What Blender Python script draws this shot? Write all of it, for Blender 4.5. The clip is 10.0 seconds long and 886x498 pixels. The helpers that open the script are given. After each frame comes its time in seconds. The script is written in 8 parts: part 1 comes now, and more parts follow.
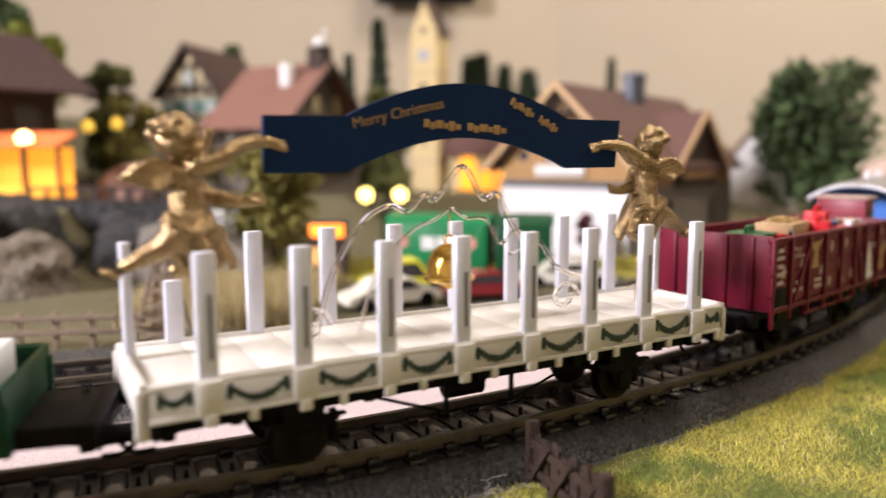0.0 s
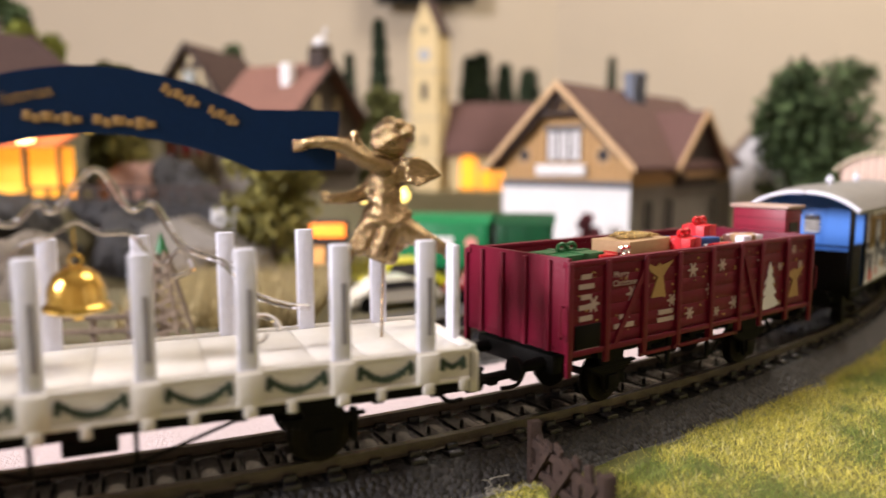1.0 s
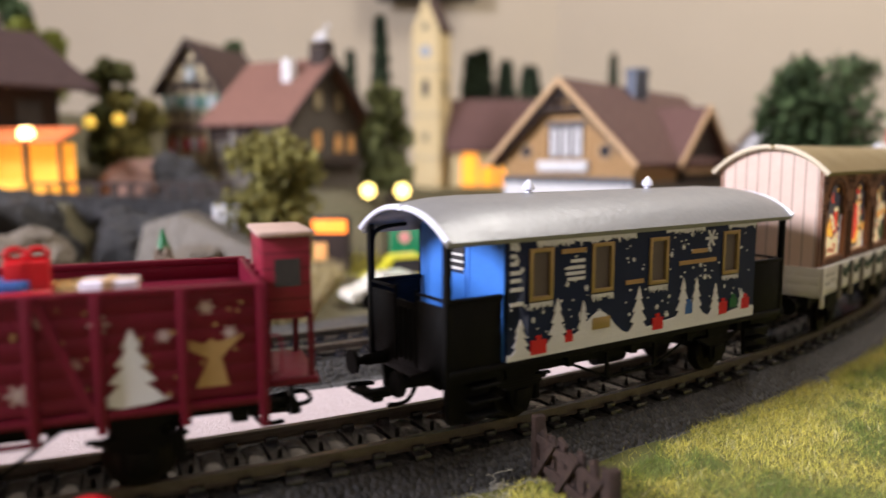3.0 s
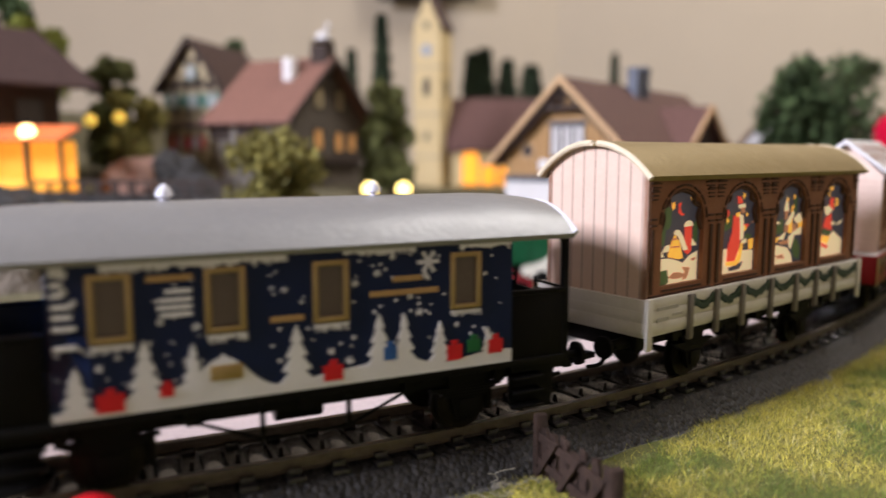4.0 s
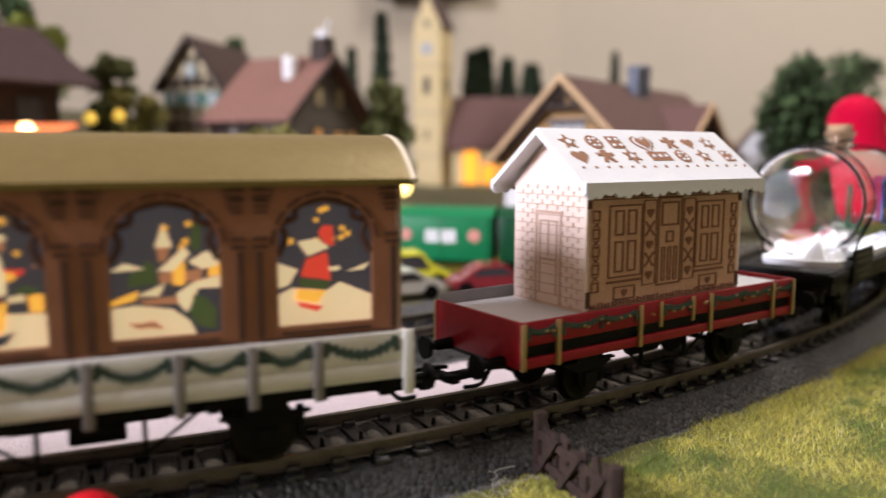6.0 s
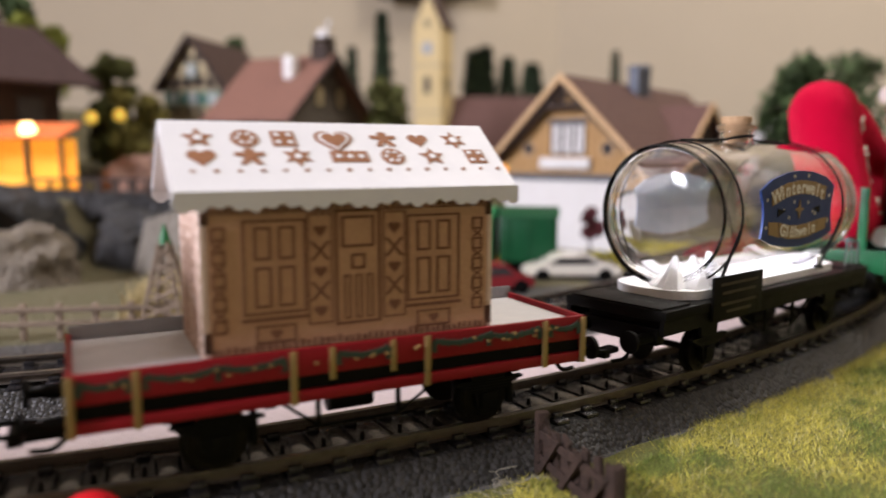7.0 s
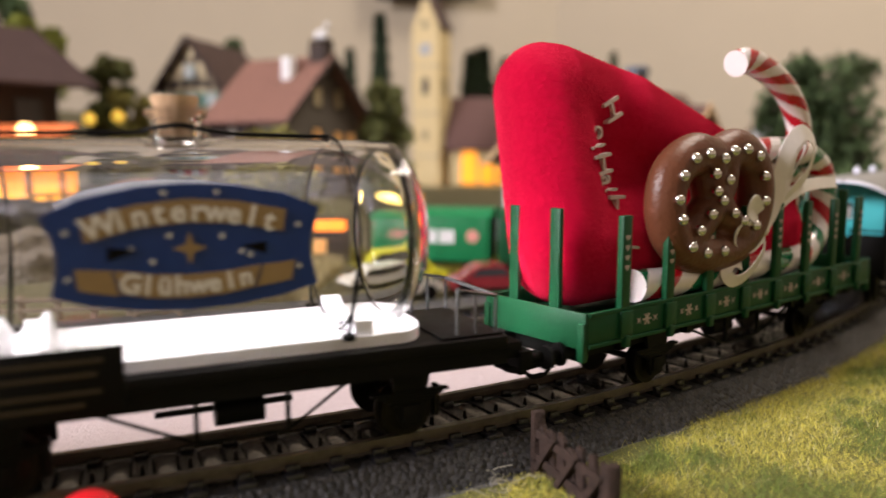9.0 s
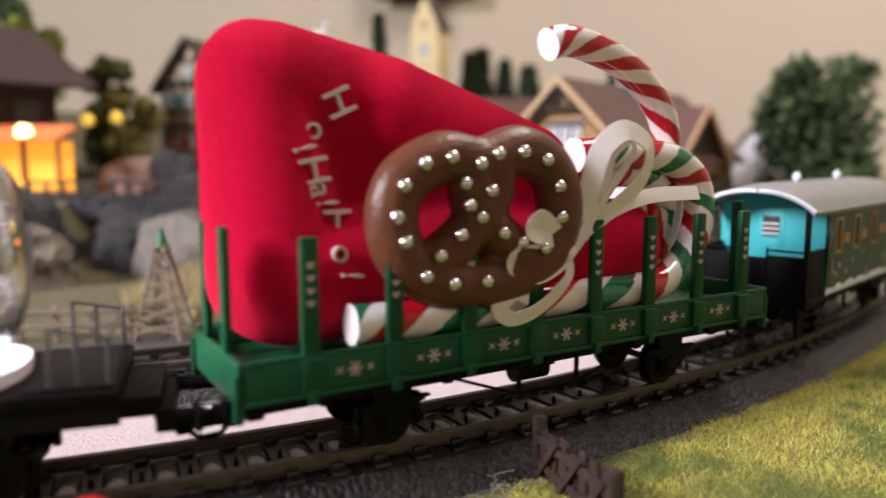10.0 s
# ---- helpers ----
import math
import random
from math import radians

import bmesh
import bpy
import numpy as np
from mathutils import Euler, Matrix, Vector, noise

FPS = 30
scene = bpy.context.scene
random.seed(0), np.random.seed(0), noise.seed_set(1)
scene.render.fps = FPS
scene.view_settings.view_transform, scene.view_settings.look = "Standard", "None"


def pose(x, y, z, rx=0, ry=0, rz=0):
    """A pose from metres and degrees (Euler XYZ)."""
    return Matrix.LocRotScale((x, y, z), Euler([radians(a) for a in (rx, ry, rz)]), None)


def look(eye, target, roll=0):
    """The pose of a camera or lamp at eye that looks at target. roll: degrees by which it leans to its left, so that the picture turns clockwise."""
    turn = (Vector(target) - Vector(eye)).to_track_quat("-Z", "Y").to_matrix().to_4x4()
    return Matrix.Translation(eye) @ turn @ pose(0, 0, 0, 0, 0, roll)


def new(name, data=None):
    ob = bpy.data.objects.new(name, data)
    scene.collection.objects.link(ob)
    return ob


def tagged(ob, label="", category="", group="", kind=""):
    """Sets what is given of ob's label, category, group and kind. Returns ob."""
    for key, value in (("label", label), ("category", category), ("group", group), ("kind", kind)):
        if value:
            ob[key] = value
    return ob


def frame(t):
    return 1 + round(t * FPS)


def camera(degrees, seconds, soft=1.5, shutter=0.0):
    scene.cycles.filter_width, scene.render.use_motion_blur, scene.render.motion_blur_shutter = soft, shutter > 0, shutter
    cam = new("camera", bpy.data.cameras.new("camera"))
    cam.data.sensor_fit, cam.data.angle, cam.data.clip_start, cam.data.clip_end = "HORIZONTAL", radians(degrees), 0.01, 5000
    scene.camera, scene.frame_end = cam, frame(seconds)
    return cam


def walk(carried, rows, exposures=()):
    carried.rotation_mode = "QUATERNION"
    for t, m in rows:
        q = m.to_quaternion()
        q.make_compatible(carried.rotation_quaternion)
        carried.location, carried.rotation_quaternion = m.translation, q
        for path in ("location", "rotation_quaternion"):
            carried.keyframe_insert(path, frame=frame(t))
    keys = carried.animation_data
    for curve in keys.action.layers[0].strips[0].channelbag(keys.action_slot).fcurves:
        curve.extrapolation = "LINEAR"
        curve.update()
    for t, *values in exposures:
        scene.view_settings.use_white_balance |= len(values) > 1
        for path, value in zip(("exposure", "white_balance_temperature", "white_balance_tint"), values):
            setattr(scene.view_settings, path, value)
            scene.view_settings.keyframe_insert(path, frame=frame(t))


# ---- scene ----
cam = camera(61.68, 10.0, shutter=0.3)
PATH = [
    (0.0, pose(0.00118, -0.00113, 0.05706, 83.024, 0.080, -0.174)),
    (0.5, pose(0.00105, -0.00109, 0.05712, 82.992, 0.067, -0.153)),
    (1.0, pose(0.00092, -0.00103, 0.05718, 82.979, 0.089, -0.140)),
    (1.5, pose(0.00090, -0.00087, 0.05710, 82.889, 0.082, -0.127)),
    (2.0, pose(0.00066, -0.00107, 0.05694, 82.822, 0.113, -0.090)),
    (2.5, pose(0.00049, -0.00077, 0.05663, 82.789, 0.112, -0.094)),
    (4.0, pose(0.00001, 0.00023, 0.05599, 82.730, -0.009, -0.031)),
    (4.5, pose(0.00003, 0.00022, 0.05586, 82.671, -0.004, 0.005)),
    (5.0, pose(0.00004, 0.00018, 0.05573, 82.680, -0.012, 0.003)),
    (5.5, pose(0.00005, 0.00052, 0.05561, 82.663, -0.078, -0.043)),
    (7.0, pose(-0.00025, 0.00058, 0.05574, 82.606, -0.069, -0.006)),
    (7.5, pose(-0.00025, 0.00066, 0.05577, 82.580, -0.062, -0.005)),
    (8.0, pose(0.00026, -0.00065, 0.05551, 82.681, -0.027, 0.038)),
    (8.5, pose(0.00034, -0.00048, 0.05570, 82.680, -0.018, 0.002)),
    (9.0, pose(0.00024, -0.00035, 0.05571, 82.677, -0.001, -0.114)),
    (9.5, pose(0.00018, -0.00048, 0.05587, 82.745, -0.055, -0.118)),
    (10.0, pose(-0.00037, 0.00057, 0.05635, 82.695, -0.053, -0.243)),
]
walk(cam, PATH, [(0.0, 0.14, 6500, 10), (1.5, 0.08, 6500, 10), (2.5, 0.05, 6050, 10), (4.0, -0.15, 5950, 10), (5.5, -0.06, 5900, 10), (7.0, -0.26, 6200, 10), (7.5, -0.3, 6400, 10), (8.0, -0.22, 6500, 10), (9.0, -0.16, 6500, 10), (10.0, 0.0, 6100, 10)])
# a phone lens close to its subject: shallow focus on the passing train
cam.data.dof.use_dof = True
cam.data.dof.focus_distance = 0.17
cam.data.dof.aperture_fstop = 9.0

# ---- light: a closed room; two unseen lights added, warm from overhead, cooler from the left ----
world = bpy.data.worlds.new("world")
scene.world = world
world.use_nodes = True
world.node_tree.nodes["Background"].inputs[0].default_value = (1.0, 0.86, 0.7, 1)
world.node_tree.nodes["Background"].inputs[1].default_value = 0.05


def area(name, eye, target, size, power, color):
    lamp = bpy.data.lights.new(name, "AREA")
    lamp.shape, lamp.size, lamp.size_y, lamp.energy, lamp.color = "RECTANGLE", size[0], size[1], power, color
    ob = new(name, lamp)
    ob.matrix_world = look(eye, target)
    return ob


area("left_key_light", (-1.15, -0.42, 0.66), (0.05, 0.2, 0.0), (0.36, 0.36), 42.0, (0.98, 0.92, 0.98))
area("overhead_fill", (0.7, 0.62, 1.35), (0.5, 0.55, 0.0), (0.7, 0.5), 20.0, (1.0, 0.9, 0.78))

MM = 0.001
R, CX, CY, A0 = 0.5789, -0.2806, 0.6631, 0.4991
A1 = A0 + 0.25 / R  # where the curve ends and the straight begins


def at(s, off=0.0, z=0.0):
    """A pose on the track at s metres, a curve that runs out straight: x along the rails, y to the inside, z up."""
    a = min(A0 + s / R, A1)
    run = (A0 + s / R - a) * R
    return pose(CX + (R - off) * math.sin(a) + run * math.cos(a), CY - (R - off) * math.cos(a) + run * math.sin(a), z, 0, 0, math.degrees(a))


# ---- materials ----
def surface(name, c1, c2=None, rough=0.5, scale=300.0, bump=0.15, metal=0.0, fine=6.0, spread=0.5, emit=0.0, sheen=0.0, island=0.0, coat=0.0, spec=0.35):
    """Colour that varies at two scales, with grain, uneven gloss and fine relief."""
    m = bpy.data.materials.new(name)
    m.use_nodes = True
    nt = m.node_tree
    b = nt.nodes["Principled BSDF"]
    c2 = c2 or tuple(v * 0.8 for v in c1)
    co = nt.nodes.new("ShaderNodeTexCoord")
    n1 = nt.nodes.new("ShaderNodeTexNoise")
    n1.inputs["Scale"].default_value, n1.inputs["Detail"].default_value = scale, 6
    n2 = nt.nodes.new("ShaderNodeTexNoise")
    n2.inputs["Scale"].default_value, n2.inputs["Detail"].default_value = scale * fine, 3
    nt.links.new(co.outputs["Object"], n1.inputs["Vector"])
    nt.links.new(co.outputs["Object"], n2.inputs["Vector"])
    add = nt.nodes.new("ShaderNodeMath")
    add.operation = "ADD"
    nt.links.new(n1.outputs["Fac"], add.inputs[0])
    nt.links.new(n2.outputs["Fac"], add.inputs[1])
    rg = nt.nodes.new("ShaderNodeMapRange")
    rg.inputs[1].default_value, rg.inputs[2].default_value = 1.0 - spread, 1.0 + spread
    nt.links.new(add.outputs[0], rg.inputs[0])
    mix = nt.nodes.new("ShaderNodeMix")
    mix.data_type = "RGBA"
    mix.inputs[6].default_value, mix.inputs[7].default_value = (*c1, 1), (*c2, 1)
    nt.links.new(rg.outputs[0], mix.inputs[0])
    out = mix.outputs[2]
    if island:
        geo, inf = nt.nodes.new("ShaderNodeNewGeometry"), nt.nodes.new("ShaderNodeObjectInfo")
        ad = nt.nodes.new("ShaderNodeMath")
        ad.operation = "ADD"
        nt.links.new(geo.outputs["Random Per Island"], ad.inputs[0])
        nt.links.new(inf.outputs["Random"], ad.inputs[1])
        fr = nt.nodes.new("ShaderNodeMath")
        fr.operation = "FRACT"
        nt.links.new(ad.outputs[0], fr.inputs[0])
        hs = nt.nodes.new("ShaderNodeHueSaturation")
        vr = nt.nodes.new("ShaderNodeMapRange")
        vr.inputs[3].default_value, vr.inputs[4].default_value = 1 - island, 1 + island
        nt.links.new(fr.outputs[0], vr.inputs[0])
        nt.links.new(vr.outputs[0], hs.inputs["Value"])
        nt.links.new(out, hs.inputs["Color"])
        out = hs.outputs[0]
    nt.links.new(out, b.inputs["Base Color"])
    rr = nt.nodes.new("ShaderNodeMapRange")
    rr.inputs[3].default_value, rr.inputs[4].default_value = max(0.02, rough * 0.8), min(1, rough * 1.2)
    nt.links.new(n1.outputs["Fac"], rr.inputs[0])
    nt.links.new(rr.outputs[0], b.inputs["Roughness"])
    b.inputs["Metallic"].default_value = metal
    b.inputs["Coat Weight"].default_value = coat
    b.inputs["Specular IOR Level"].default_value = spec
    if bump:
        bp = nt.nodes.new("ShaderNodeBump")
        bp.inputs["Strength"].default_value, bp.inputs["Distance"].default_value = bump, 0.6 / scale
        nt.links.new(add.outputs[0], bp.inputs["Height"])
        nt.links.new(bp.outputs[0], b.inputs["Normal"])
    if emit:
        nt.links.new(out, b.inputs["Emission Color"])
        b.inputs["Emission Strength"].default_value = emit
    if sheen:
        b.inputs["Sheen Weight"].default_value = sheen
        b.inputs["Sheen Roughness"].default_value = 0.4
        b.inputs["Sheen Tint"].default_value = (*[min(1, v * 1.6 + 0.05) for v in c1], 1)
    return m


def striped(name, c1, c2, axis, freq, rough=0.6, bump=0.4, width=0.12, metal=0.0):
    """Planking: dark joints across one axis, over a grain that runs along the boards."""
    m = surface(name, c1, c2, rough, 220, 0.1, metal)
    nt = m.node_tree
    b = nt.nodes["Principled BSDF"]
    co = nt.nodes.new("ShaderNodeTexCoord")
    sx = nt.nodes.new("ShaderNodeSeparateXYZ")
    nt.links.new(co.outputs["Object"], sx.inputs[0])
    mu = nt.nodes.new("ShaderNodeMath")
    mu.operation, mu.inputs[1].default_value = "MULTIPLY", freq
    nt.links.new(sx.outputs[axis], mu.inputs[0])
    fr = nt.nodes.new("ShaderNodeMath")
    fr.operation = "FRACT"
    nt.links.new(mu.outputs[0], fr.inputs[0])
    lt = nt.nodes.new("ShaderNodeMath")
    lt.operation, lt.inputs[1].default_value = "GREATER_THAN", width
    nt.links.new(fr.outputs[0], lt.inputs[0])
    bp = nt.nodes.new("ShaderNodeBump")
    bp.inputs["Strength"].default_value, bp.inputs["Distance"].default_value = bump, 0.0004
    nt.links.new(lt.outputs[0], bp.inputs["Height"])
    nt.links.new(bp.outputs[0], b.inputs["Normal"])
    mx = nt.nodes.new("ShaderNodeMix")
    mx.data_type, mx.blend_type = "RGBA", "MULTIPLY"
    src = b.inputs["Base Color"].links[0].from_socket
    rg = nt.nodes.new("ShaderNodeMapRange")
    rg.inputs[3].default_value = 0.55
    nt.links.new(lt.outputs[0], rg.inputs[0])
    mx.inputs[0].default_value = 1
    nt.links.new(src, mx.inputs[6])
    nt.links.new(rg.outputs[0], mx.inputs[7])
    nt.links.new(mx.outputs[2], b.inputs["Base Color"])
    return m


def glass_mat(name, tint=(1, 1, 1), rough=0.0, ior=1.45):
    m = bpy.data.materials.new(name)
    m.use_nodes = True
    b = m.node_tree.nodes["Principled BSDF"]
    b.inputs["Base Color"].default_value = (*tint, 1)
    b.inputs["Transmission Weight"].default_value = 1
    b.inputs["Roughness"].default_value, b.inputs["IOR"].default_value = rough, ior
    return m


WHITE = surface("white_plastic", (0.7, 0.68, 0.64), (0.62, 0.59, 0.54), 0.45, 120, 0.05)
STAKE = surface("stake_white", (0.76, 0.77, 0.87), (0.66, 0.67, 0.77), 0.35, 120, 0.05)
STREAK = surface("stake_streak", (0.16, 0.15, 0.17), (0.28, 0.27, 0.3), 0.4, 900, 0.1)
GARLAND = surface("garland_green", (0.02, 0.045, 0.03), (0.05, 0.07, 0.05), 0.7, 900, 0.3)
GOLD = surface("gilded_metal", (0.5, 0.37, 0.21), (0.2, 0.135, 0.07), 0.17, 330, 0.4, 1.0)
BELLGOLD = surface("polished_gold", (0.85, 0.56, 0.14), (0.7, 0.44, 0.1), 0.18, 300, 0.1, 1.0)
NAVY = surface("navy_card", (0.003, 0.023, 0.085), (0.003, 0.019, 0.068), 0.6, 150, 0.05, spec=0.15)
GOLDINK = surface("gold_print", (0.45, 0.29, 0.12), (0.36, 0.22, 0.09), 0.5, 400, 0.05, 0.2)
BLACK = surface("black_plastic", (0.003, 0.0028, 0.0028), (0.006, 0.0055, 0.005), 0.55, 300, 0.1, spec=0.1)
STEEL = surface("dark_steel", (0.02, 0.017, 0.015), (0.012, 0.01, 0.009), 0.45, 400, 0.1, 0.9)
BURG = surface("burgundy_plastic", (0.14, 0.005, 0.021), (0.115, 0.004, 0.017), 0.45, 150, 0.05, spec=0.25)
BURGSIDE = striped("burgundy_boards", (0.25, 0.017, 0.04), (0.2, 0.012, 0.03), 2, 360, 0.4, 0.35)
PRINT = surface("pale_print", (0.5, 0.4, 0.39), (0.4, 0.31, 0.3), 0.5, 500, 0.05)
SNOW = surface("snow_white", (0.74, 0.74, 0.76), (0.66, 0.66, 0.7), 0.7, 260, 0.15)
GLITTER = surface("glitter_gold", (0.62, 0.45, 0.2), (0.4, 0.28, 0.12), 0.25, 1500, 0.6, 0.9)
REDGIFT = surface("red_gift", (0.62, 0.012, 0.02), (0.5, 0.008, 0.015), 0.4, 300, 0.1)
BLUEGIFT = surface("blue_gift", (0.035, 0.12, 0.36), (0.028, 0.09, 0.3), 0.45, 300, 0.1)
GREENGIFT = surface("green_gift", (0.02, 0.15, 0.05), (0.015, 0.11, 0.035), 0.4, 300, 0.1)
TANGIFT = surface("brown_paper", (0.5, 0.33, 0.18), (0.42, 0.27, 0.14), 0.6, 400, 0.15)
PANEL = surface("night_blue_print", (0.005, 0.011, 0.042), (0.007, 0.014, 0.052), 0.4, 200, 0.03, spec=0.2)
BLUEWALL = surface("blue_end_wall", (0.06, 0.2, 0.62), (0.05, 0.17, 0.54), 0.45, 200, 0.05)
TEALWALL = surface("teal_end_wall", (0.05, 0.42, 0.44), (0.04, 0.36, 0.38), 0.45, 200, 0.05)
TEALDARK = surface("dark_green_side", (0.02, 0.06, 0.05), (0.016, 0.05, 0.042), 0.4, 200, 0.05)
ROOFGREY = surface("grey_roof", (0.27, 0.27, 0.275), (0.23, 0.23, 0.235), 0.38, 120, 0.06, 0.2)
BRASS = surface("brass_frame", (0.42, 0.3, 0.13), (0.33, 0.23, 0.1), 0.4, 500, 0.1, 0.6)
DARKGLASS = surface("dark_pane", (0.06, 0.055, 0.055), (0.04, 0.038, 0.04), 0.12, 200, 0.0)
BLIND = surface("taupe_blind", (0.13, 0.105, 0.1), (0.1, 0.08, 0.078), 0.3, 200, 0.0)
WOODRED = surface("laser_cut_wood", (0.3, 0.13, 0.065), (0.22, 0.09, 0.045), 0.6, 240, 0.15)
WOODDARK = surface("burnt_wood", (0.06, 0.025, 0.015), (0.09, 0.04, 0.022), 0.7, 400, 0.15)
ENDPLANK = striped("end_planks", (0.7, 0.53, 0.44), (0.63, 0.46, 0.37), 1, 290, 0.55, 0.6)
OLIVE = surface("gold_roof", (0.26, 0.19, 0.075), (0.22, 0.16, 0.06), 0.42, 100, 0.06, 0.35)
GINGER = surface("plywood", (0.58, 0.36, 0.23), (0.47, 0.275, 0.17), 0.65, 200, 0.15)
GINGERCUT = surface("engraved_plywood", (0.17, 0.075, 0.042), (0.23, 0.11, 0.062), 0.75, 500, 0.3)
REDFRAME = surface("red_frame", (0.26, 0.006, 0.014), (0.21, 0.005, 0.011), 0.45, 200, 0.05, spec=0.25)
ROOFICE = surface("icing_roof", (0.74, 0.74, 0.77), (0.68, 0.68, 0.72), 0.5, 200, 0.05)
COOKIE = surface("cookie_brown", (0.3, 0.13, 0.06), (0.24, 0.1, 0.045), 0.65, 500, 0.2)
GREEN = surface("green_plastic", (0.007, 0.068, 0.025), (0.005, 0.054, 0.02), 0.42, 200, 0.05, spec=0.25)
PLUSH = surface("red_felt", (0.66, 0.003, 0.045), (0.54, 0.002, 0.03), 0.95, 900, 0.8, sheen=1.0, spec=0.05)
STITCH = surface("silver_thread", (0.75, 0.68, 0.66), (0.6, 0.52, 0.5), 0.35, 800, 0.3, 0.3)
CHOCO = surface("milk_chocolate", (0.13, 0.045, 0.022), (0.1, 0.034, 0.016), 0.35, 160, 0.12)
BEAD = surface("silver_bead", (0.8, 0.78, 0.77), (0.7, 0.68, 0.66), 0.16, 200, 0.0, 1.0)
CANEW = surface("candy_white", (0.82, 0.76, 0.74), (0.76, 0.7, 0.68), 0.14, 200, 0.02, coat=0.6)
CANER = surface("candy_red", (0.5, 0.008, 0.02), (0.42, 0.006, 0.016), 0.12, 200, 0.02, coat=0.6)
CANEG = surface("candy_green", (0.01, 0.16, 0.07), (0.01, 0.13, 0.055), 0.12, 200, 0.02, coat=0.6)
RIBBON = surface("satin_ribbon", (0.86, 0.81, 0.77), (0.78, 0.72, 0.68), 0.35, 600, 0.2)
CORK = surface("cork", (0.55, 0.37, 0.22), (0.38, 0.23, 0.12), 0.85, 900, 0.5)
GLASS = glass_mat("clear_glass")
LABELBLUE = surface("label_blue", (0.012, 0.045, 0.2), (0.01, 0.032, 0.15), 0.45, 300, 0.03)
LABELGOLD = surface("label_gold", (0.33, 0.22, 0.1), (0.26, 0.17, 0.075), 0.45, 300, 0.03)
LABELPALE = surface("label_back", (0.36, 0.39, 0.45), (0.32, 0.35, 0.41), 0.5, 300, 0.03)
LETTER = surface("silver_letters", (0.8, 0.78, 0.74), (0.72, 0.7, 0.66), 0.4, 500, 0.03)
CLEAR = glass_mat("clear_acrylic", (1, 0.97, 0.95), 0.05, 1.4)


def gravel_mat(name, c1, c2, scale=850.0, depth=0.0007, rough=0.55):
    """Packed small stones: each cell its own shade, with domed relief."""
    m = surface(name, c1, c2, rough, 60, 0.0)
    nt = m.node_tree
    b = nt.nodes["Principled BSDF"]
    co, vo = nt.nodes.new("ShaderNodeTexCoord"), nt.nodes.new("ShaderNodeTexVoronoi")
    vo.inputs["Scale"].default_value = scale
    nt.links.new(co.outputs["Object"], vo.inputs["Vector"])
    src = b.inputs["Base Color"].links[0].from_socket
    hs, vr, sx = nt.nodes.new("ShaderNodeHueSaturation"), nt.nodes.new("ShaderNodeMapRange"), nt.nodes.new("ShaderNodeSeparateColor")
    nt.links.new(vo.outputs["Color"], sx.inputs[0])
    vr.inputs[3].default_value, vr.inputs[4].default_value = 0.45, 1.6
    nt.links.new(sx.outputs[0], vr.inputs[0])
    nt.links.new(vr.outputs[0], hs.inputs["Value"])
    nt.links.new(src, hs.inputs["Color"])
    nt.links.new(hs.outputs[0], b.inputs["Base Color"])
    bp = nt.nodes.new("ShaderNodeBump")
    bp.invert = True
    bp.inputs["Strength"].default_value, bp.inputs["Distance"].default_value = 1.0, depth
    nt.links.new(vo.outputs["Distance"], bp.inputs["Height"])
    nt.links.new(bp.outputs[0], b.inputs["Normal"])
    return m


RAIL = surface("rail_metal", (0.17, 0.148, 0.122), (0.085, 0.072, 0.06), 0.4, 500, 0.25, 0.55)
SLEEPER = surface("sleeper_plastic", (0.01, 0.01, 0.013), (0.018, 0.017, 0.02), 0.14, 500, 0.3, spec=0.9)


# ---- mesh helpers, in millimetres ----
def bx(bm, x0, x1, y0, y1, z0, z1, bev=0.0):
    geo = bmesh.ops.create_cube(bm, size=1)
    for v in geo["verts"]:
        v.co = Vector(((x0 + x1) / 2 + v.co.x * (x1 - x0), (y0 + y1) / 2 + v.co.y * (y1 - y0), (z0 + z1) / 2 + v.co.z * (z1 - z0)))
    if bev:
        es = list({e for v in geo["verts"] for e in v.link_edges})
        bmesh.ops.bevel(bm, geom=es, offset=bev, segments=2, profile=0.5, affect="EDGES")
    return bm


def cy(bm, p0, p1, r0, r1=None, n=12):
    p0, p1 = Vector(p0), Vector(p1)
    d = p1 - p0
    m = Matrix.Translation((p0 + p1) / 2) @ d.to_track_quat("Z", "Y").to_matrix().to_4x4()
    bmesh.ops.create_cone(bm, cap_ends=True, segments=n, radius1=r0, radius2=r0 if r1 is None else r1, depth=d.length, matrix=m)
    return bm


def sp(bm, c, r, n=12, turn=None):
    r = (r, r, r) if isinstance(r, (int, float)) else r
    m = Matrix.Translation(c) @ (turn or Matrix()) @ Matrix.Diagonal((*r, 1))
    bmesh.ops.create_uvsphere(bm, u_segments=n, v_segments=max(6, n * 2 // 3), radius=1, matrix=m)
    return bm


def prism(bm, pts, a, b, plane="xz"):
    """A polygon in a plane, given thickness from a to b on the third axis."""
    def to(p, t):
        return {"xz": (p[0], t, p[1]), "xy": (p[0], p[1], t), "yz": (t, p[0], p[1])}[plane]
    lo, hi = [bm.verts.new(to(p, a)) for p in pts], [bm.verts.new(to(p, b)) for p in pts]
    bm.faces.new(lo), bm.faces.new(hi[::-1])
    for i in range(len(pts)):
        j = (i + 1) % len(pts)
        bm.faces.new((lo[j], lo[i], hi[i], hi[j]))
    return bm


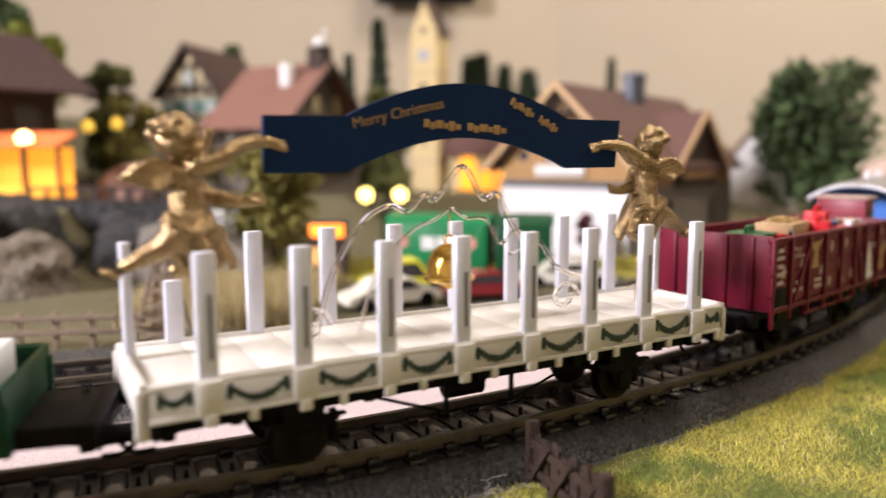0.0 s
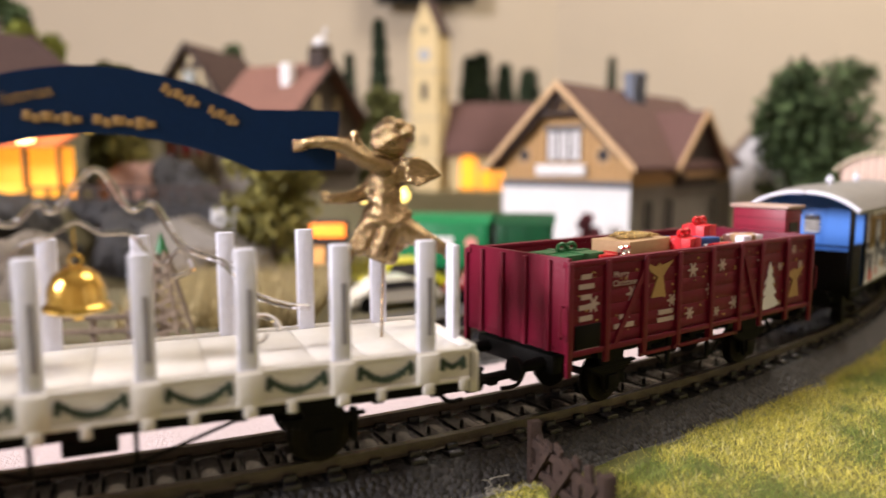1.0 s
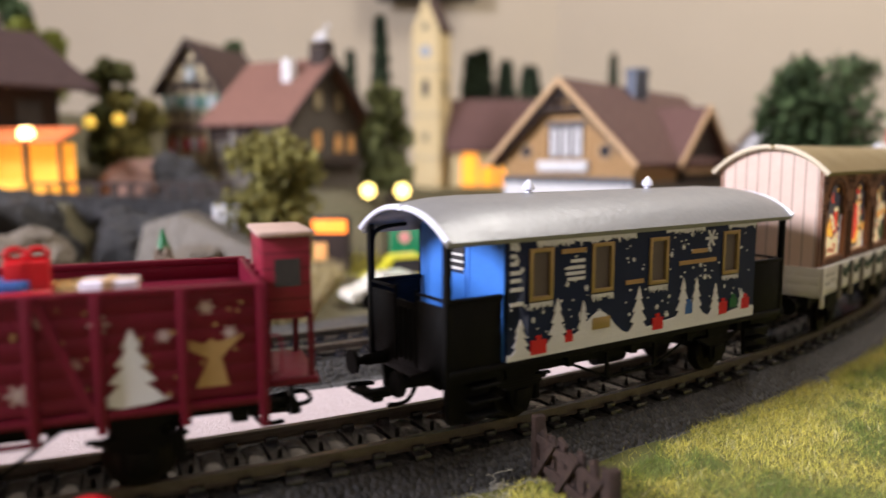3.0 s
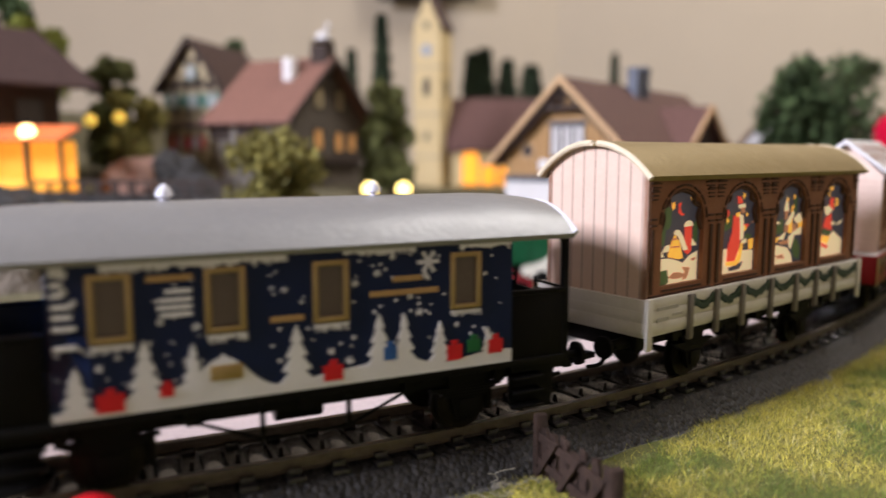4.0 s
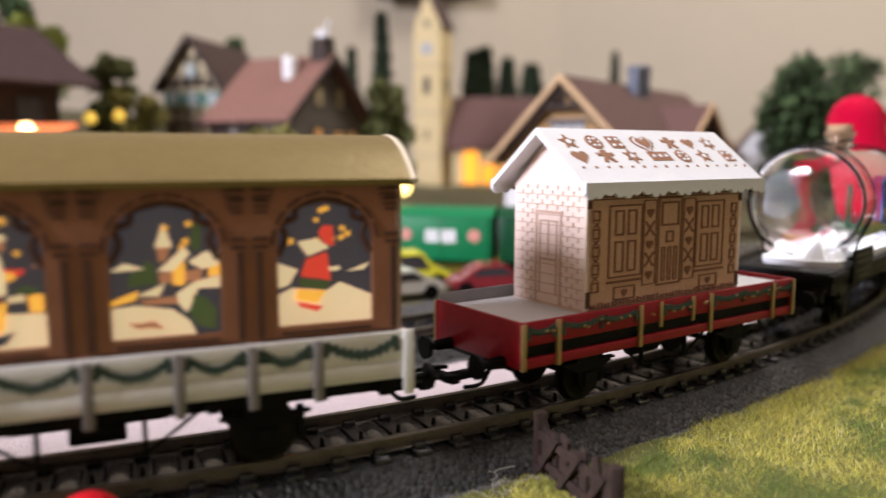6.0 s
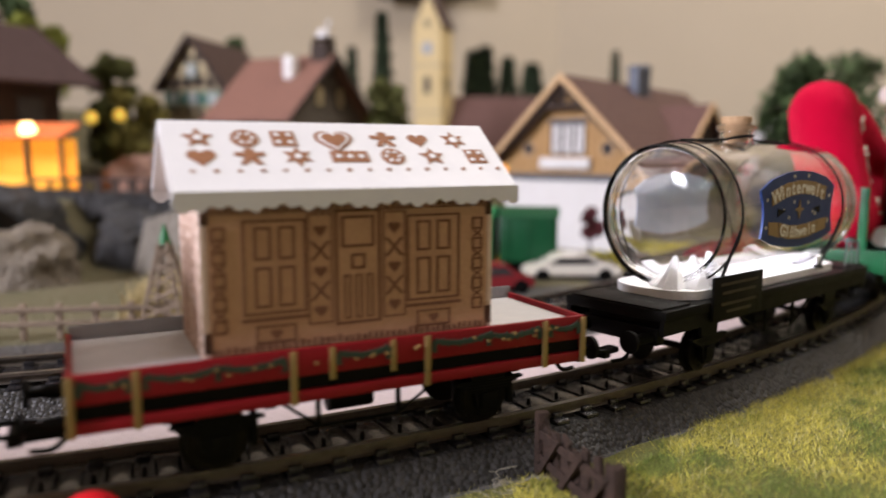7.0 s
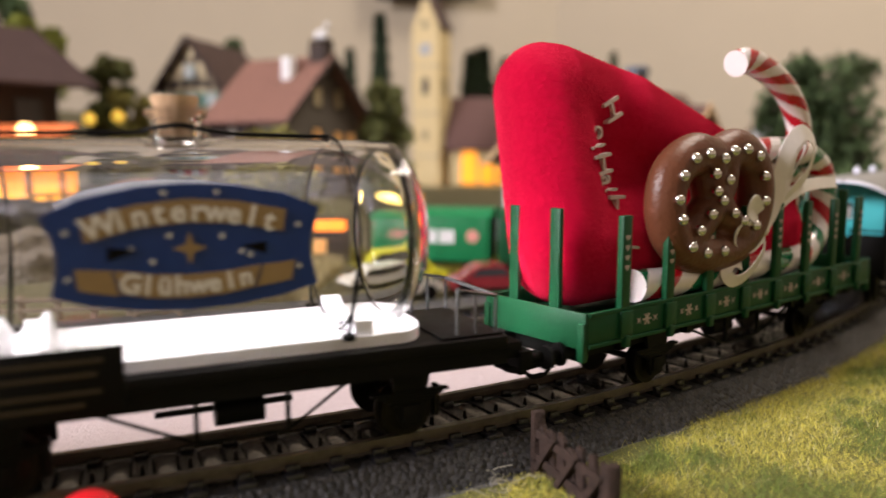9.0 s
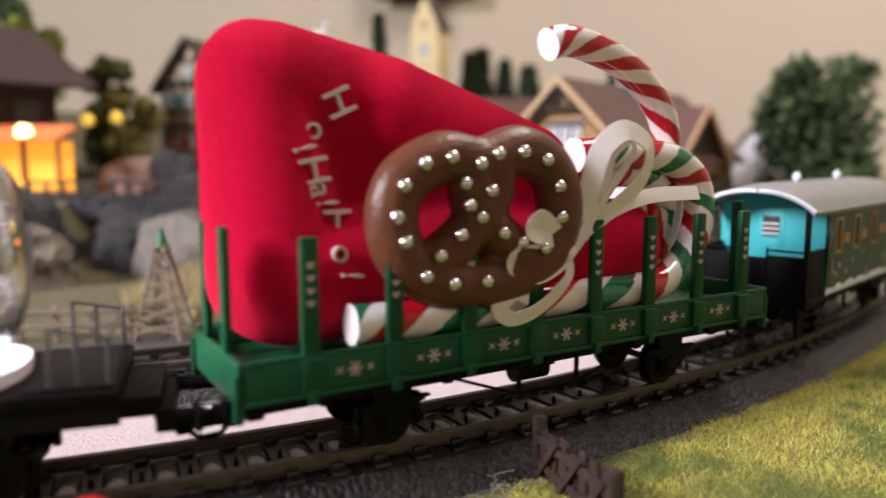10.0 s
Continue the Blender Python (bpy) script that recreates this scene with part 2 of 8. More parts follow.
def smooth_line(pts, k=8, closed=False):
    """A curve through points (Catmull-Rom)."""
    pts = [Vector(p) for p in pts]
    n, out = len(pts), []
    for i in range(n if closed else n - 1):
        if closed:
            a, b, c, d = pts[i - 1], pts[i], pts[(i + 1) % n], pts[(i + 2) % n]
        else:
            a, b, c, d = pts[max(0, i - 1)], pts[i], pts[i + 1], pts[min(n - 1, i + 2)]
        for j in range(k):
            t = j / k
            out.append(0.5 * (2 * b + (c - a) * t + (2 * a - 5 * b + 4 * c - d) * t * t + (3 * b - a - 3 * c + d) * t ** 3))
    if not closed:
        out.append(pts[-1])
    return out


def tube(bm, pts, r, n=8, closed=False, flat=1.0, stripes=None):
    """A tube along points; r a number or a function of 0..1; stripes: (turns, slots) gives material slots round a helix."""
    pts = [Vector(p) for p in pts]
    m, rings = len(pts), []
    up = Vector((0, 1, 0.001))
    for i, p in enumerate(pts):
        d = (pts[(i + 1) % m] - pts[i - 1]) if closed else pts[min(i + 1, m - 1)] - pts[max(i - 1, 0)]
        d.normalize()
        side = d.cross(up)
        if side.length < 1e-4:
            side = d.cross(Vector((1, 0, 0)))
        side.normalize()
        nor = side.cross(d)
        rad = r(i / (m - 1)) if callable(r) else r
        rings.append([bm.verts.new(p + side * math.cos(2 * math.pi * j / n) * rad + nor * math.sin(2 * math.pi * j / n) * rad * flat) for j in range(n)])
    for i in range(m if closed else m - 1):
        a, b = rings[i], rings[(i + 1) % m]
        for j in range(n):
            f = bm.faces.new((a[j], a[(j + 1) % n], b[(j + 1) % n], b[j]))
            if stripes:
                u = (j / n + stripes[0] * i / m) % 1.0
                f.material_index = stripes[1][int(u * len(stripes[1]))]
    if not closed:
        bm.faces.new(rings[0][::-1]), bm.faces.new(rings[-1])
    return bm


def ribbon(bm, pts, width, thick, tilt=0.7):
    """A flat band along points, its face turned partly to the front."""
    pts = [Vector(p) for p in pts]
    rows = []
    for i, p in enumerate(pts):
        d = (pts[min(i + 1, len(pts) - 1)] - pts[max(i - 1, 0)]).normalized()
        w = (Vector((-d.z, 0, d.x)) * tilt + Vector((0, 1, 0)) * (1 - abs(tilt))).normalized() * width / 2
        nn = d.cross(w).normalized() * thick / 2
        rows.append([bm.verts.new(q) for q in (p - w - nn, p + w - nn, p + w + nn, p - w + nn)])
    for a, b in zip(rows, rows[1:]):
        for j in range(4):
            bm.faces.new((a[j], a[(j + 1) % 4], b[(j + 1) % 4], b[j]))
    bm.faces.new(rows[0][::-1]), bm.faces.new(rows[-1])
    return bm


def mesh_of(name, bm, *mats, smooth=True):
    bmesh.ops.recalc_face_normals(bm, faces=bm.faces)
    for v in bm.verts:
        v.co *= MM
    me = bpy.data.meshes.new(name)
    bm.to_mesh(me)
    bm.free()
    for m in mats:
        me.materials.append(m)
    if smooth:
        for p in me.polygons:
            p.use_smooth = True
        me.set_sharp_from_angle(angle=radians(38))
    return me


def part(name, bm, material, parent, label="", m=None):
    """One mesh object under a thing or a part."""
    mats = material if isinstance(material, (list, tuple)) else (material,)
    ob = new(name, mesh_of(name, bm, *mats) if isinstance(bm, bmesh.types.BMesh) else bm)
    ob.parent = parent
    if m:
        ob.matrix_basis = m
    if label:
        ob["label"] = label
    return ob


def thing(name, label, category, group="", m=None, kind=""):
    ob = new(name)
    ob.empty_display_size = 0.01
    if m:
        ob.matrix_world = m
    return tagged(ob, label, category, group, kind)


def solid(name, bm, material, label, category, m=None, group="", kind=""):
    """A thing of a single mesh."""
    mats = material if isinstance(material, (list, tuple)) else (material,)
    ob = new(name, mesh_of(name, bm, *mats))
    if m:
        ob.matrix_world = m
    return tagged(ob, label, category, group, kind)


def B():
    return bmesh.new()


def words(name, text, size, material, parent, m, depth=0.1, shear=0.0, spacing=1.0):
    cu = bpy.data.curves.new(name, "FONT")
    cu.body, cu.size, cu.extrude, cu.align_x, cu.align_y, cu.shear, cu.space_character = text, size * MM, depth * MM, "CENTER", "CENTER", shear, spacing
    cu.resolution_u = 3
    cu.materials.append(material)
    ob = new(name, cu)
    ob.parent = parent
    ob.matrix_basis = m
    return ob


def star(cx, cz, ro, ri, n, a0=90.0):
    return [(cx + (ro if i % 2 == 0 else ri) * math.cos(radians(a0 + 180 * i / n)), cz + (ro if i % 2 == 0 else ri) * math.sin(radians(a0 + 180 * i / n))) for i in range(2 * n)]


def disc(cx, cz, r, n=14, sx=1.0):
    return [(cx + sx * r * math.cos(2 * math.pi * i / n), cz + r * math.sin(2 * math.pi * i / n)) for i in range(n)]


def heart(cx, cz, s, n=22):
    out = []
    for i in range(n):
        t = 2 * math.pi * i / n
        out.append((cx + s * 16 * math.sin(t) ** 3 / 17, cz + s * (13 * math.cos(t) - 5 * math.cos(2 * t) - 2 * math.cos(3 * t) - math.cos(4 * t)) / 17))
    return out


def fir(cx, z0, h, w, tiers=3):
    """The outline of a fir tree."""
    right, z = [(cx + w * 0.1, z0)], z0 + h * 0.04
    for i in range(tiers):
        f0, f1 = 1 - i / tiers, 1 - (i + 1) / tiers
        right += [(cx + w / 2 * (f0 * 0.9 + 0.1), z0 + h * (0.06 + 0.9 * i / tiers)), (cx + w / 2 * f1 * 0.55, z0 + h * (0.02 + 0.96 * (i + 1) / tiers))]
    return right[:-1] + [(cx, z0 + h)] + [(2 * cx - x, z) for x, z in right[:-1][::-1]]


def flake(bm, cx, cz, r, y):
    for k in range(3):
        a = math.pi * k / 3
        c, s, t = math.cos(a) * r, math.sin(a) * r, r * 0.16
        nx, nz = -math.sin(a) * t, math.cos(a) * t
        prism(bm, [(cx - c - nx, cz - s - nz), (cx + c - nx, cz + s - nz), (cx + c + nx, cz + s + nz), (cx - c + nx, cz - s + nz)], y - 0.02 * k, y + 0.2)
    return bm


# ---- where each vehicle is on the track, and the train's way along it ----
STATION = {"lead": -0.5165, "flat": -0.3820, "gondola": -0.2466, "coach": -0.1119, "arch": 0.0157, "ginger": 0.1403, "tank": 0.2725, "stocking": 0.4072, "tail": 0.5515}
TIMES = [0.5 * i for i in range(21)]
TRAVEL = [390.3, 353.3, 316.9, 278.5, 238.4, 199.4, 160.8, 122.0, 82.3, 40.9, 0.0, -40.0, -79.9, -120.1, -159.9, -199.2, -236.7, -274.5, -312.8, -348.9, -382.9]
MOVERS, WHEELS = [], []


def rides(ob, wagon, x=0.0, y=0.0, z=0.0, rz=0.0, rx=0.0, ry=0.0):
    """ob travels with a vehicle, at an offset in millimetres."""
    MOVERS.append((ob, wagon, pose(x * MM, y * MM, z * MM, rx, ry, rz)))
    return ob


def ride_pose(wagon, t):
    return at(STATION[wagon] + float(np.interp(t, TIMES, TRAVEL)) * MM, 0.0007)


# ---- running gear shared by the wagons ----
WHEEL_MESH = []


def wheelset(root, x):
    if not WHEEL_MESH:
        bm = B()
        cy(bm, (0, -11, 0), (0, 11, 0), 0.9, n=8)
        for s in (-1, 1):
            cy(bm, (0, s * 8.0, 0), (0, s * 9.6, 0), 5.4, n=24)
            cy(bm, (0, s * 7.4, 0), (0, s * 8.0, 0), 6.2, n=24)
            cy(bm, (0, s * 9.6, 0), (0, s * 9.9, 0), 4.3, 3.6, n=24)
            for k in range(8):
                a = k * math.pi / 4
                bx(bm, 2.6 * math.cos(a) - 0.3, 2.6 * math.cos(a) + 0.3, s * 9.9 - 0.2, s * 9.9 + 0.2, 2.6 * math.sin(a) - 0.3, 2.6 * math.sin(a) + 0.3)
        WHEEL_MESH.append(mesh_of("wheelset", bm, STEEL))
    ob = part("wheelset", WHEEL_MESH[0], STEEL, root, m=pose(x * MM, 0, 5.4 * MM))
    WHEELS.append((ob, x))


def chassis(root, half, width, ztop, axles, truss=True):
    bm = B()
    bx(bm, -half + 2, half - 2, -width / 2 + 5, width / 2 - 5, ztop - 3.5, ztop, 0.3)
    for x in np.linspace(-half + 14, half - 14, 5):
        bx(bm, x - 1, x + 1, -width / 2 + 3, width / 2 - 3, ztop - 3.2, ztop)
    part("underframe", bm, BLACK, root)
    for x in axles:
        wheelset(root, x)
        for s in (-1, 1):
            bm = B()
            y = s * 11.6
            prism(bm, [(x - 4.6, ztop), (x - 2.6, 4), (x - 1.8, 2.6), (x + 1.8, 2.6), (x + 2.6, 4), (x + 4.6, ztop)], y - 0.5, y + 0.5)
            bx(bm, x - 1.9, x + 1.9, y + s * 0.2 - 0.9, y + s * 0.2 + 0.9, 3.6, 7.2, 0.3)
            for k in range(4):
                bx(bm, x - 8 + k * 1.2, x + 8 - k * 1.2, y - 0.7, y + 0.7, 9.2 - k * 0.6, 9.7 - k * 0.6)
            part("axle_guard", bm, BLACK, root)
            bm = B()
            bx(bm, x + 6.0, x + 7.4, s * 8.6 - 1, s * 8.6 + 1, 3, 9.5, 0.3)
            part("brake_shoe", bm, BLACK, root)
    if truss:
        bm = B()
        for s in (-1, 1):
            y = s * (width / 2 - 4)
            tube(bm, [(axles[0] + 9, y, ztop - 1), (-8, y, 5.6), (8, y, 5.6), (axles[-1] - 9, y, ztop - 1)], 0.35, 6)
            bx(bm, -8.4, -7.6, y - 0.4, y + 0.4, 5.4, ztop - 2)
            bx(bm, 7.6, 8.4, y - 0.4, y + 0.4, 5.4, ztop - 2)
        part("truss_rod", bm, BLACK, root)
        bm = B()
        cy(bm, (-4, -4, 8), (5, -4, 8), 2.4, n=14)
        bx(bm, -14, 12, 2, 3, 6.4, 7.4)
        part("brake_cylinder", bm, BLACK, root)
    for e in (-1, 1):
        for s in (-1, 1):
            bm = B()
            x = e * half
            cy(bm, (x, s * 9.5, 12.4), (x + e * 5, s * 9.5, 12.4), 1.5, 1.2, n=12)
            cy(bm, (x + e * 4.6, s * 9.5, 12.4), (x + e * 7.6, s * 9.5, 12.4), 0.9, n=10)
            cy(bm, (x + e * 7.4, s * 9.5, 12.4), (x + e * 8.3, s * 9.5, 12.4), 2.6, n=18)
            part("buffer", bm, BLACK, root)
        bm = B()
        bx(bm, min(e * (half - 3), e * half), max(e * (half - 3), e * half), -width / 2 + 4, width / 2 - 4, 10.4, 14.6, 0.3)
        part("headstock", bm, BLACK, root)
        bm = B()
        x = e * (half + 1)
        bx(bm, min(x, x + e * 9), max(x, x + e * 9), -1.6, 1.6, 7.2, 8.6, 0.3)
        bx(bm, min(x + e * 7, x + e * 9.4), max(x + e * 7, x + e * 9.4), -4.4, 4.4, 7.6, 9.0, 0.3)
        tube(bm, smooth_line([(x + e * 5, -3.6, 9), (x + e * 11, -3.4, 9.6), (x + e * 11, 3.4, 9.6), (x + e * 5, 3.6, 9)], 4), 0.5, 6)
        part("coupling", bm, BLACK, root)
        bm = B()
        tube(bm, smooth_line([(e * half, -5, 11.5), (e * (half + 3), -5, 7), (e * (half + 7), -4, 6.5)], 4), 0.5, 6)
        part("brake_hose", bm, BLACK, root)


def garland(bm, xa, xb, z, sag, y, r=0.55, seed=0):
    """A hanging swag with a ragged needle edge and a tail at each end, in one piece."""
    rnd = random.Random(seed)
    n = 20
    run = [(xa + (xb - xa) * i / n, z - sag * 4 * (i / n) * (1 - i / n)) for i in range(n + 1)]
    up = [(x, q + r * (rnd.uniform(0.9, 1.5) if i % 2 else 0.45)) for i, (x, q) in enumerate(run)]
    low = [(x, q - r * (rnd.uniform(1.0, 1.7) if i % 2 else 0.5)) for i, (x, q) in enumerate(run)][1:-1]
    right = [(xb + 0.4, z - 0.3), (xb + 0.5, z - 2.1), (xb - 0.5, z - 2.4), (xb - 0.4, z - 0.9)]
    left = [(2 * xa - (x - xb + xa), q) for x, q in right[::-1]]
    prism(bm, up + right + low[::-1] + left, y - 0.25, y + 0.1)
    return bm


# ---- the train ----
def flat_wagon():
    W = 31.6
    root = rides(thing("flat_wagon", "white flat wagon with upright stakes and dark garlands", "rail wagon", "wagons of the train"), "flat")
    y = W / 2
    bm = B()
    bx(bm, -65, 68, -y + 0.6, y - 0.6, 18.6, 20.0)
    part("deck", bm, WHITE, root)
    for k in range(14):
        bm = B()
        bx(bm, -64.4 + k * 9.4, -55.2 + k * 9.4, -y + 1.4, y - 1.4, 20.0, 20.35, 0.08)
        part("deck_board", bm, WHITE, root)
    for s in (-1, 1):
        bm = B()
        bx(bm, -65.2, 68.0, min(s * y, s * (y - 1.4)), max(s * y, s * (y - 1.4)), 14.4, 21.0, 0.25)
        part("side_sill", bm, WHITE, root)
        for za, zb in ((19.9, 20.9), (14.4, 15.3)):
            bm = B()
            bx(bm, -65.2, 68.0, min(s * (y + 0.5), s * y), max(s * (y + 0.5), s * y), za, zb, 0.15)
            part("sill_lip", bm, WHITE, root)
        for k in range(7):
            x = -55.6 + 16.4 * k
            part("garland", garland(B(), x + 3.2, x + 13.2, 19.2, 2.6, s * (y + 0.25), 0.7, k), GARLAND, root, "dark green printed swag")
        part("garland", garland(B(), -63.6, -58.8, 19.2, 1.8, s * (y + 0.25), 0.6, 20), GARLAND, root, "dark green printed swag")
        part("garland", garland(B(), 62.2, 66.6, 19.2, 1.6, s * (y + 0.25), 0.55, 21), GARLAND, root, "dark green printed swag")
        for k in range(8):
            x = -55.6 + 16.4 * k
            bm = B()
            bx(bm, x - 2.2, x + 2.2, min(s * y, s * (y + 1.1)), max(s * y, s * (y + 1.1)), 14.8, 20.6, 0.25)
            bx(bm, x - 1.1, x + 1.1, min(s * y, s * (y + 1.2)), max(s * y, s * (y + 1.2)), 12.8, 15, 0.2)
            bx(bm, x + 6.4, x + 8.0, min(s * y, s * (y + 0.8)), max(s * y, s * (y + 0.8)), 12.6, 15, 0.2)
            pocket = part("stake_pocket", bm, WHITE, root)
            bm = B()
            bx(bm, x - 1.75, x + 1.75, min(s * (y - 1.6), s * (y + 0.2)), max(s * (y - 1.6), s * (y + 0.2)), 20.2, 33.0 if (k, s) == (0, 1) else 42.0, 0.3)
            st = part("stake", bm, STAKE, root)
            bm = B()
            bx(bm, x + 0.1, x + 0.95, s * (y + 0.24) - 0.06, s * (y + 0.24) + 0.06, 24, 35)
            part("streak", bm, STREAK, st)
    for e, x in ((-1, -65.2), (1, 68.0)):
        bm = B()
        bx(bm, min(x, x + e * 1.4), max(x, x + e * 1.4), -y, y, 14.2, 21.4, 0.25)
        for s in (-1, 1):
            bx(bm, min(x, x + e * 2), max(x, x + e * 2), min(s * y, s * (y - 2)), max(s * y, s * (y - 2)), 11.8, 20, 0.25)
        part("end_sill", bm, WHITE, root)
        for yy in (-7.5, 7.5) if e > 0 else (6,):
            bm = B()
            bx(bm, x - 0.9, x + 0.9, yy - 1.6, yy + 1.6, 21, 42 if e < 0 else 40, 0.3)
            part("stake", bm, STAKE, root)
    chassis(root, 64.5, W, 14.2, (-38, 40))


def cherub(bm, k):
    """A flying cherub with wings and blown drapery: k = 1 reaches to +x."""
    def e(x, y, z, r, tilt=0):
        sp(bm, (k * x, y, z), [q * 1.06 for q in r], 14, Matrix.Rotation(radians(k * tilt), 4, "Y"))

    def limb(pts, ra, rb):
        tube(bm, smooth_line([(k * x, y, z) for x, y, z in pts], 6), lambda f: 1.04 * (ra + (rb - ra) * f), 10)
    # head with curls and face, turned to the banner
    e(0.4, -0.6, 60.6, (3.7, 3.6, 4.0))
    for a in range(12):
        t, f = a * 2.4, (a + 0.5) / 12
        q = math.sqrt(1 - (1 - f) ** 2)
        e(-0.6 + 3.5 * q * math.cos(t), -0.6 + 3.4 * q * math.sin(t), 60.4 + 4.0 * (1 - f), (1.5, 1.5, 1.2))
    e(3.9, -1.2, 59.8, (0.9, 0.8, 0.8)), e(3.0, -2.4, 58.8, (1.4, 1.2, 1.2)), e(2.6, -1.4, 57.6, (1.3, 1.6, 0.9))
    # trunk leaning forward
    e(0.9, -0.2, 53.4, (3.4, 3.4, 3.8), 10), e(1.6, -0.4, 49.2, (3.4, 3.4, 4.2), 4), e(1.8, -0.8, 45.2, (4.4, 3.8, 3.8))
    # arms: one to the banner's edge, one below it, each with fingers
    limb([(1.6, -2.6, 55.2), (6, -3.6, 56.6), (10.5, -2.8, 59.4), (15, -1.6, 60.2), (18.2, -0.9, 59.6)], 1.9, 1.1)
    limb([(1.8, 2.2, 53.6), (5.4, 0.4, 50.4), (9.6, -1.6, 49.4), (13.4, -2.0, 49.4)], 1.9, 1.0)
    limb([(2.2, 3.2, 56.4), (5.4, 3.6, 59.2), (6.8, 3.4, 62.6)], 1.5, 0.8)
    for u in (-0.9, 0.1, 1.0):
        limb([(17.6, -1.2 + u * 0.6, 59.6 + u * 0.7), (20, -1.0 + u * 0.7, 59.4 + u)], 0.55, 0.4)
        limb([(13, -2 + u * 0.5, 49.4 + u * 0.7), (15, -2.2 + u * 0.5, 49.8 + u * 1.1)], 0.5, 0.38)
    # legs: the near one trails behind, the far one bent under
    limb([(0.4, -2.2, 44.6), (-3.4, -3.4, 42.0), (-6.6, -3.2, 40.4), (-10.6, -2.6, 38.4)], 2.9, 1.2)
    e(-12.2, -2.4, 37.6, (2.0, 1.1, 0.9), 28)
    limb([(3.2, 1.2, 44), (5.0, 1.2, 40.4), (1.2, 1.8, 37.4), (-1.6, 2.0, 36.2)], 2.9, 1.3)
    # wings: overlapping feathers fanned back
    for s in (-1, 1):
        for q in range(6):
            tip = (-9.4 + 1.0 * q, s * (3.6 + 0.3 * q), 53.4 - 0.35 * q)
            limb([(-0.6, s * 2.2, 55.4 - 0.5 * q), (-4.8 + 0.5 * q, s * 3.6, 56.6 - 0.75 * q), tip], 1.0, 0.5)
    # drapery: deep folds swinging round the hips
    for q in range(9):
        a = q * 0.7
        x0, y0 = 1.6 + 3.8 * math.cos(a), -0.4 + 3.4 * math.sin(a)
        limb([(x0 * 0.7, y0 * 0.7, 47.4), (x0 * 1.1, y0 * 1.15, 43.2), (x0 * 1.25 + 1.6, y0 * 1.2, 39.4), (x0 * 1.3 + 2.4, y0 * 1.1, 36.6 + (q % 3))], 1.5, 0.9)
    limb([(-2.6, -3.6, 46.6), (1, -4.6, 44.2), (5, -4.0, 45), (7.6, -2.4, 42.6)], 1.1, 0.8)
    cy(bm, (k * 2.2, 0.6, 20.2), (k * 1.6, 0.4, 40), 0.4, n=8)


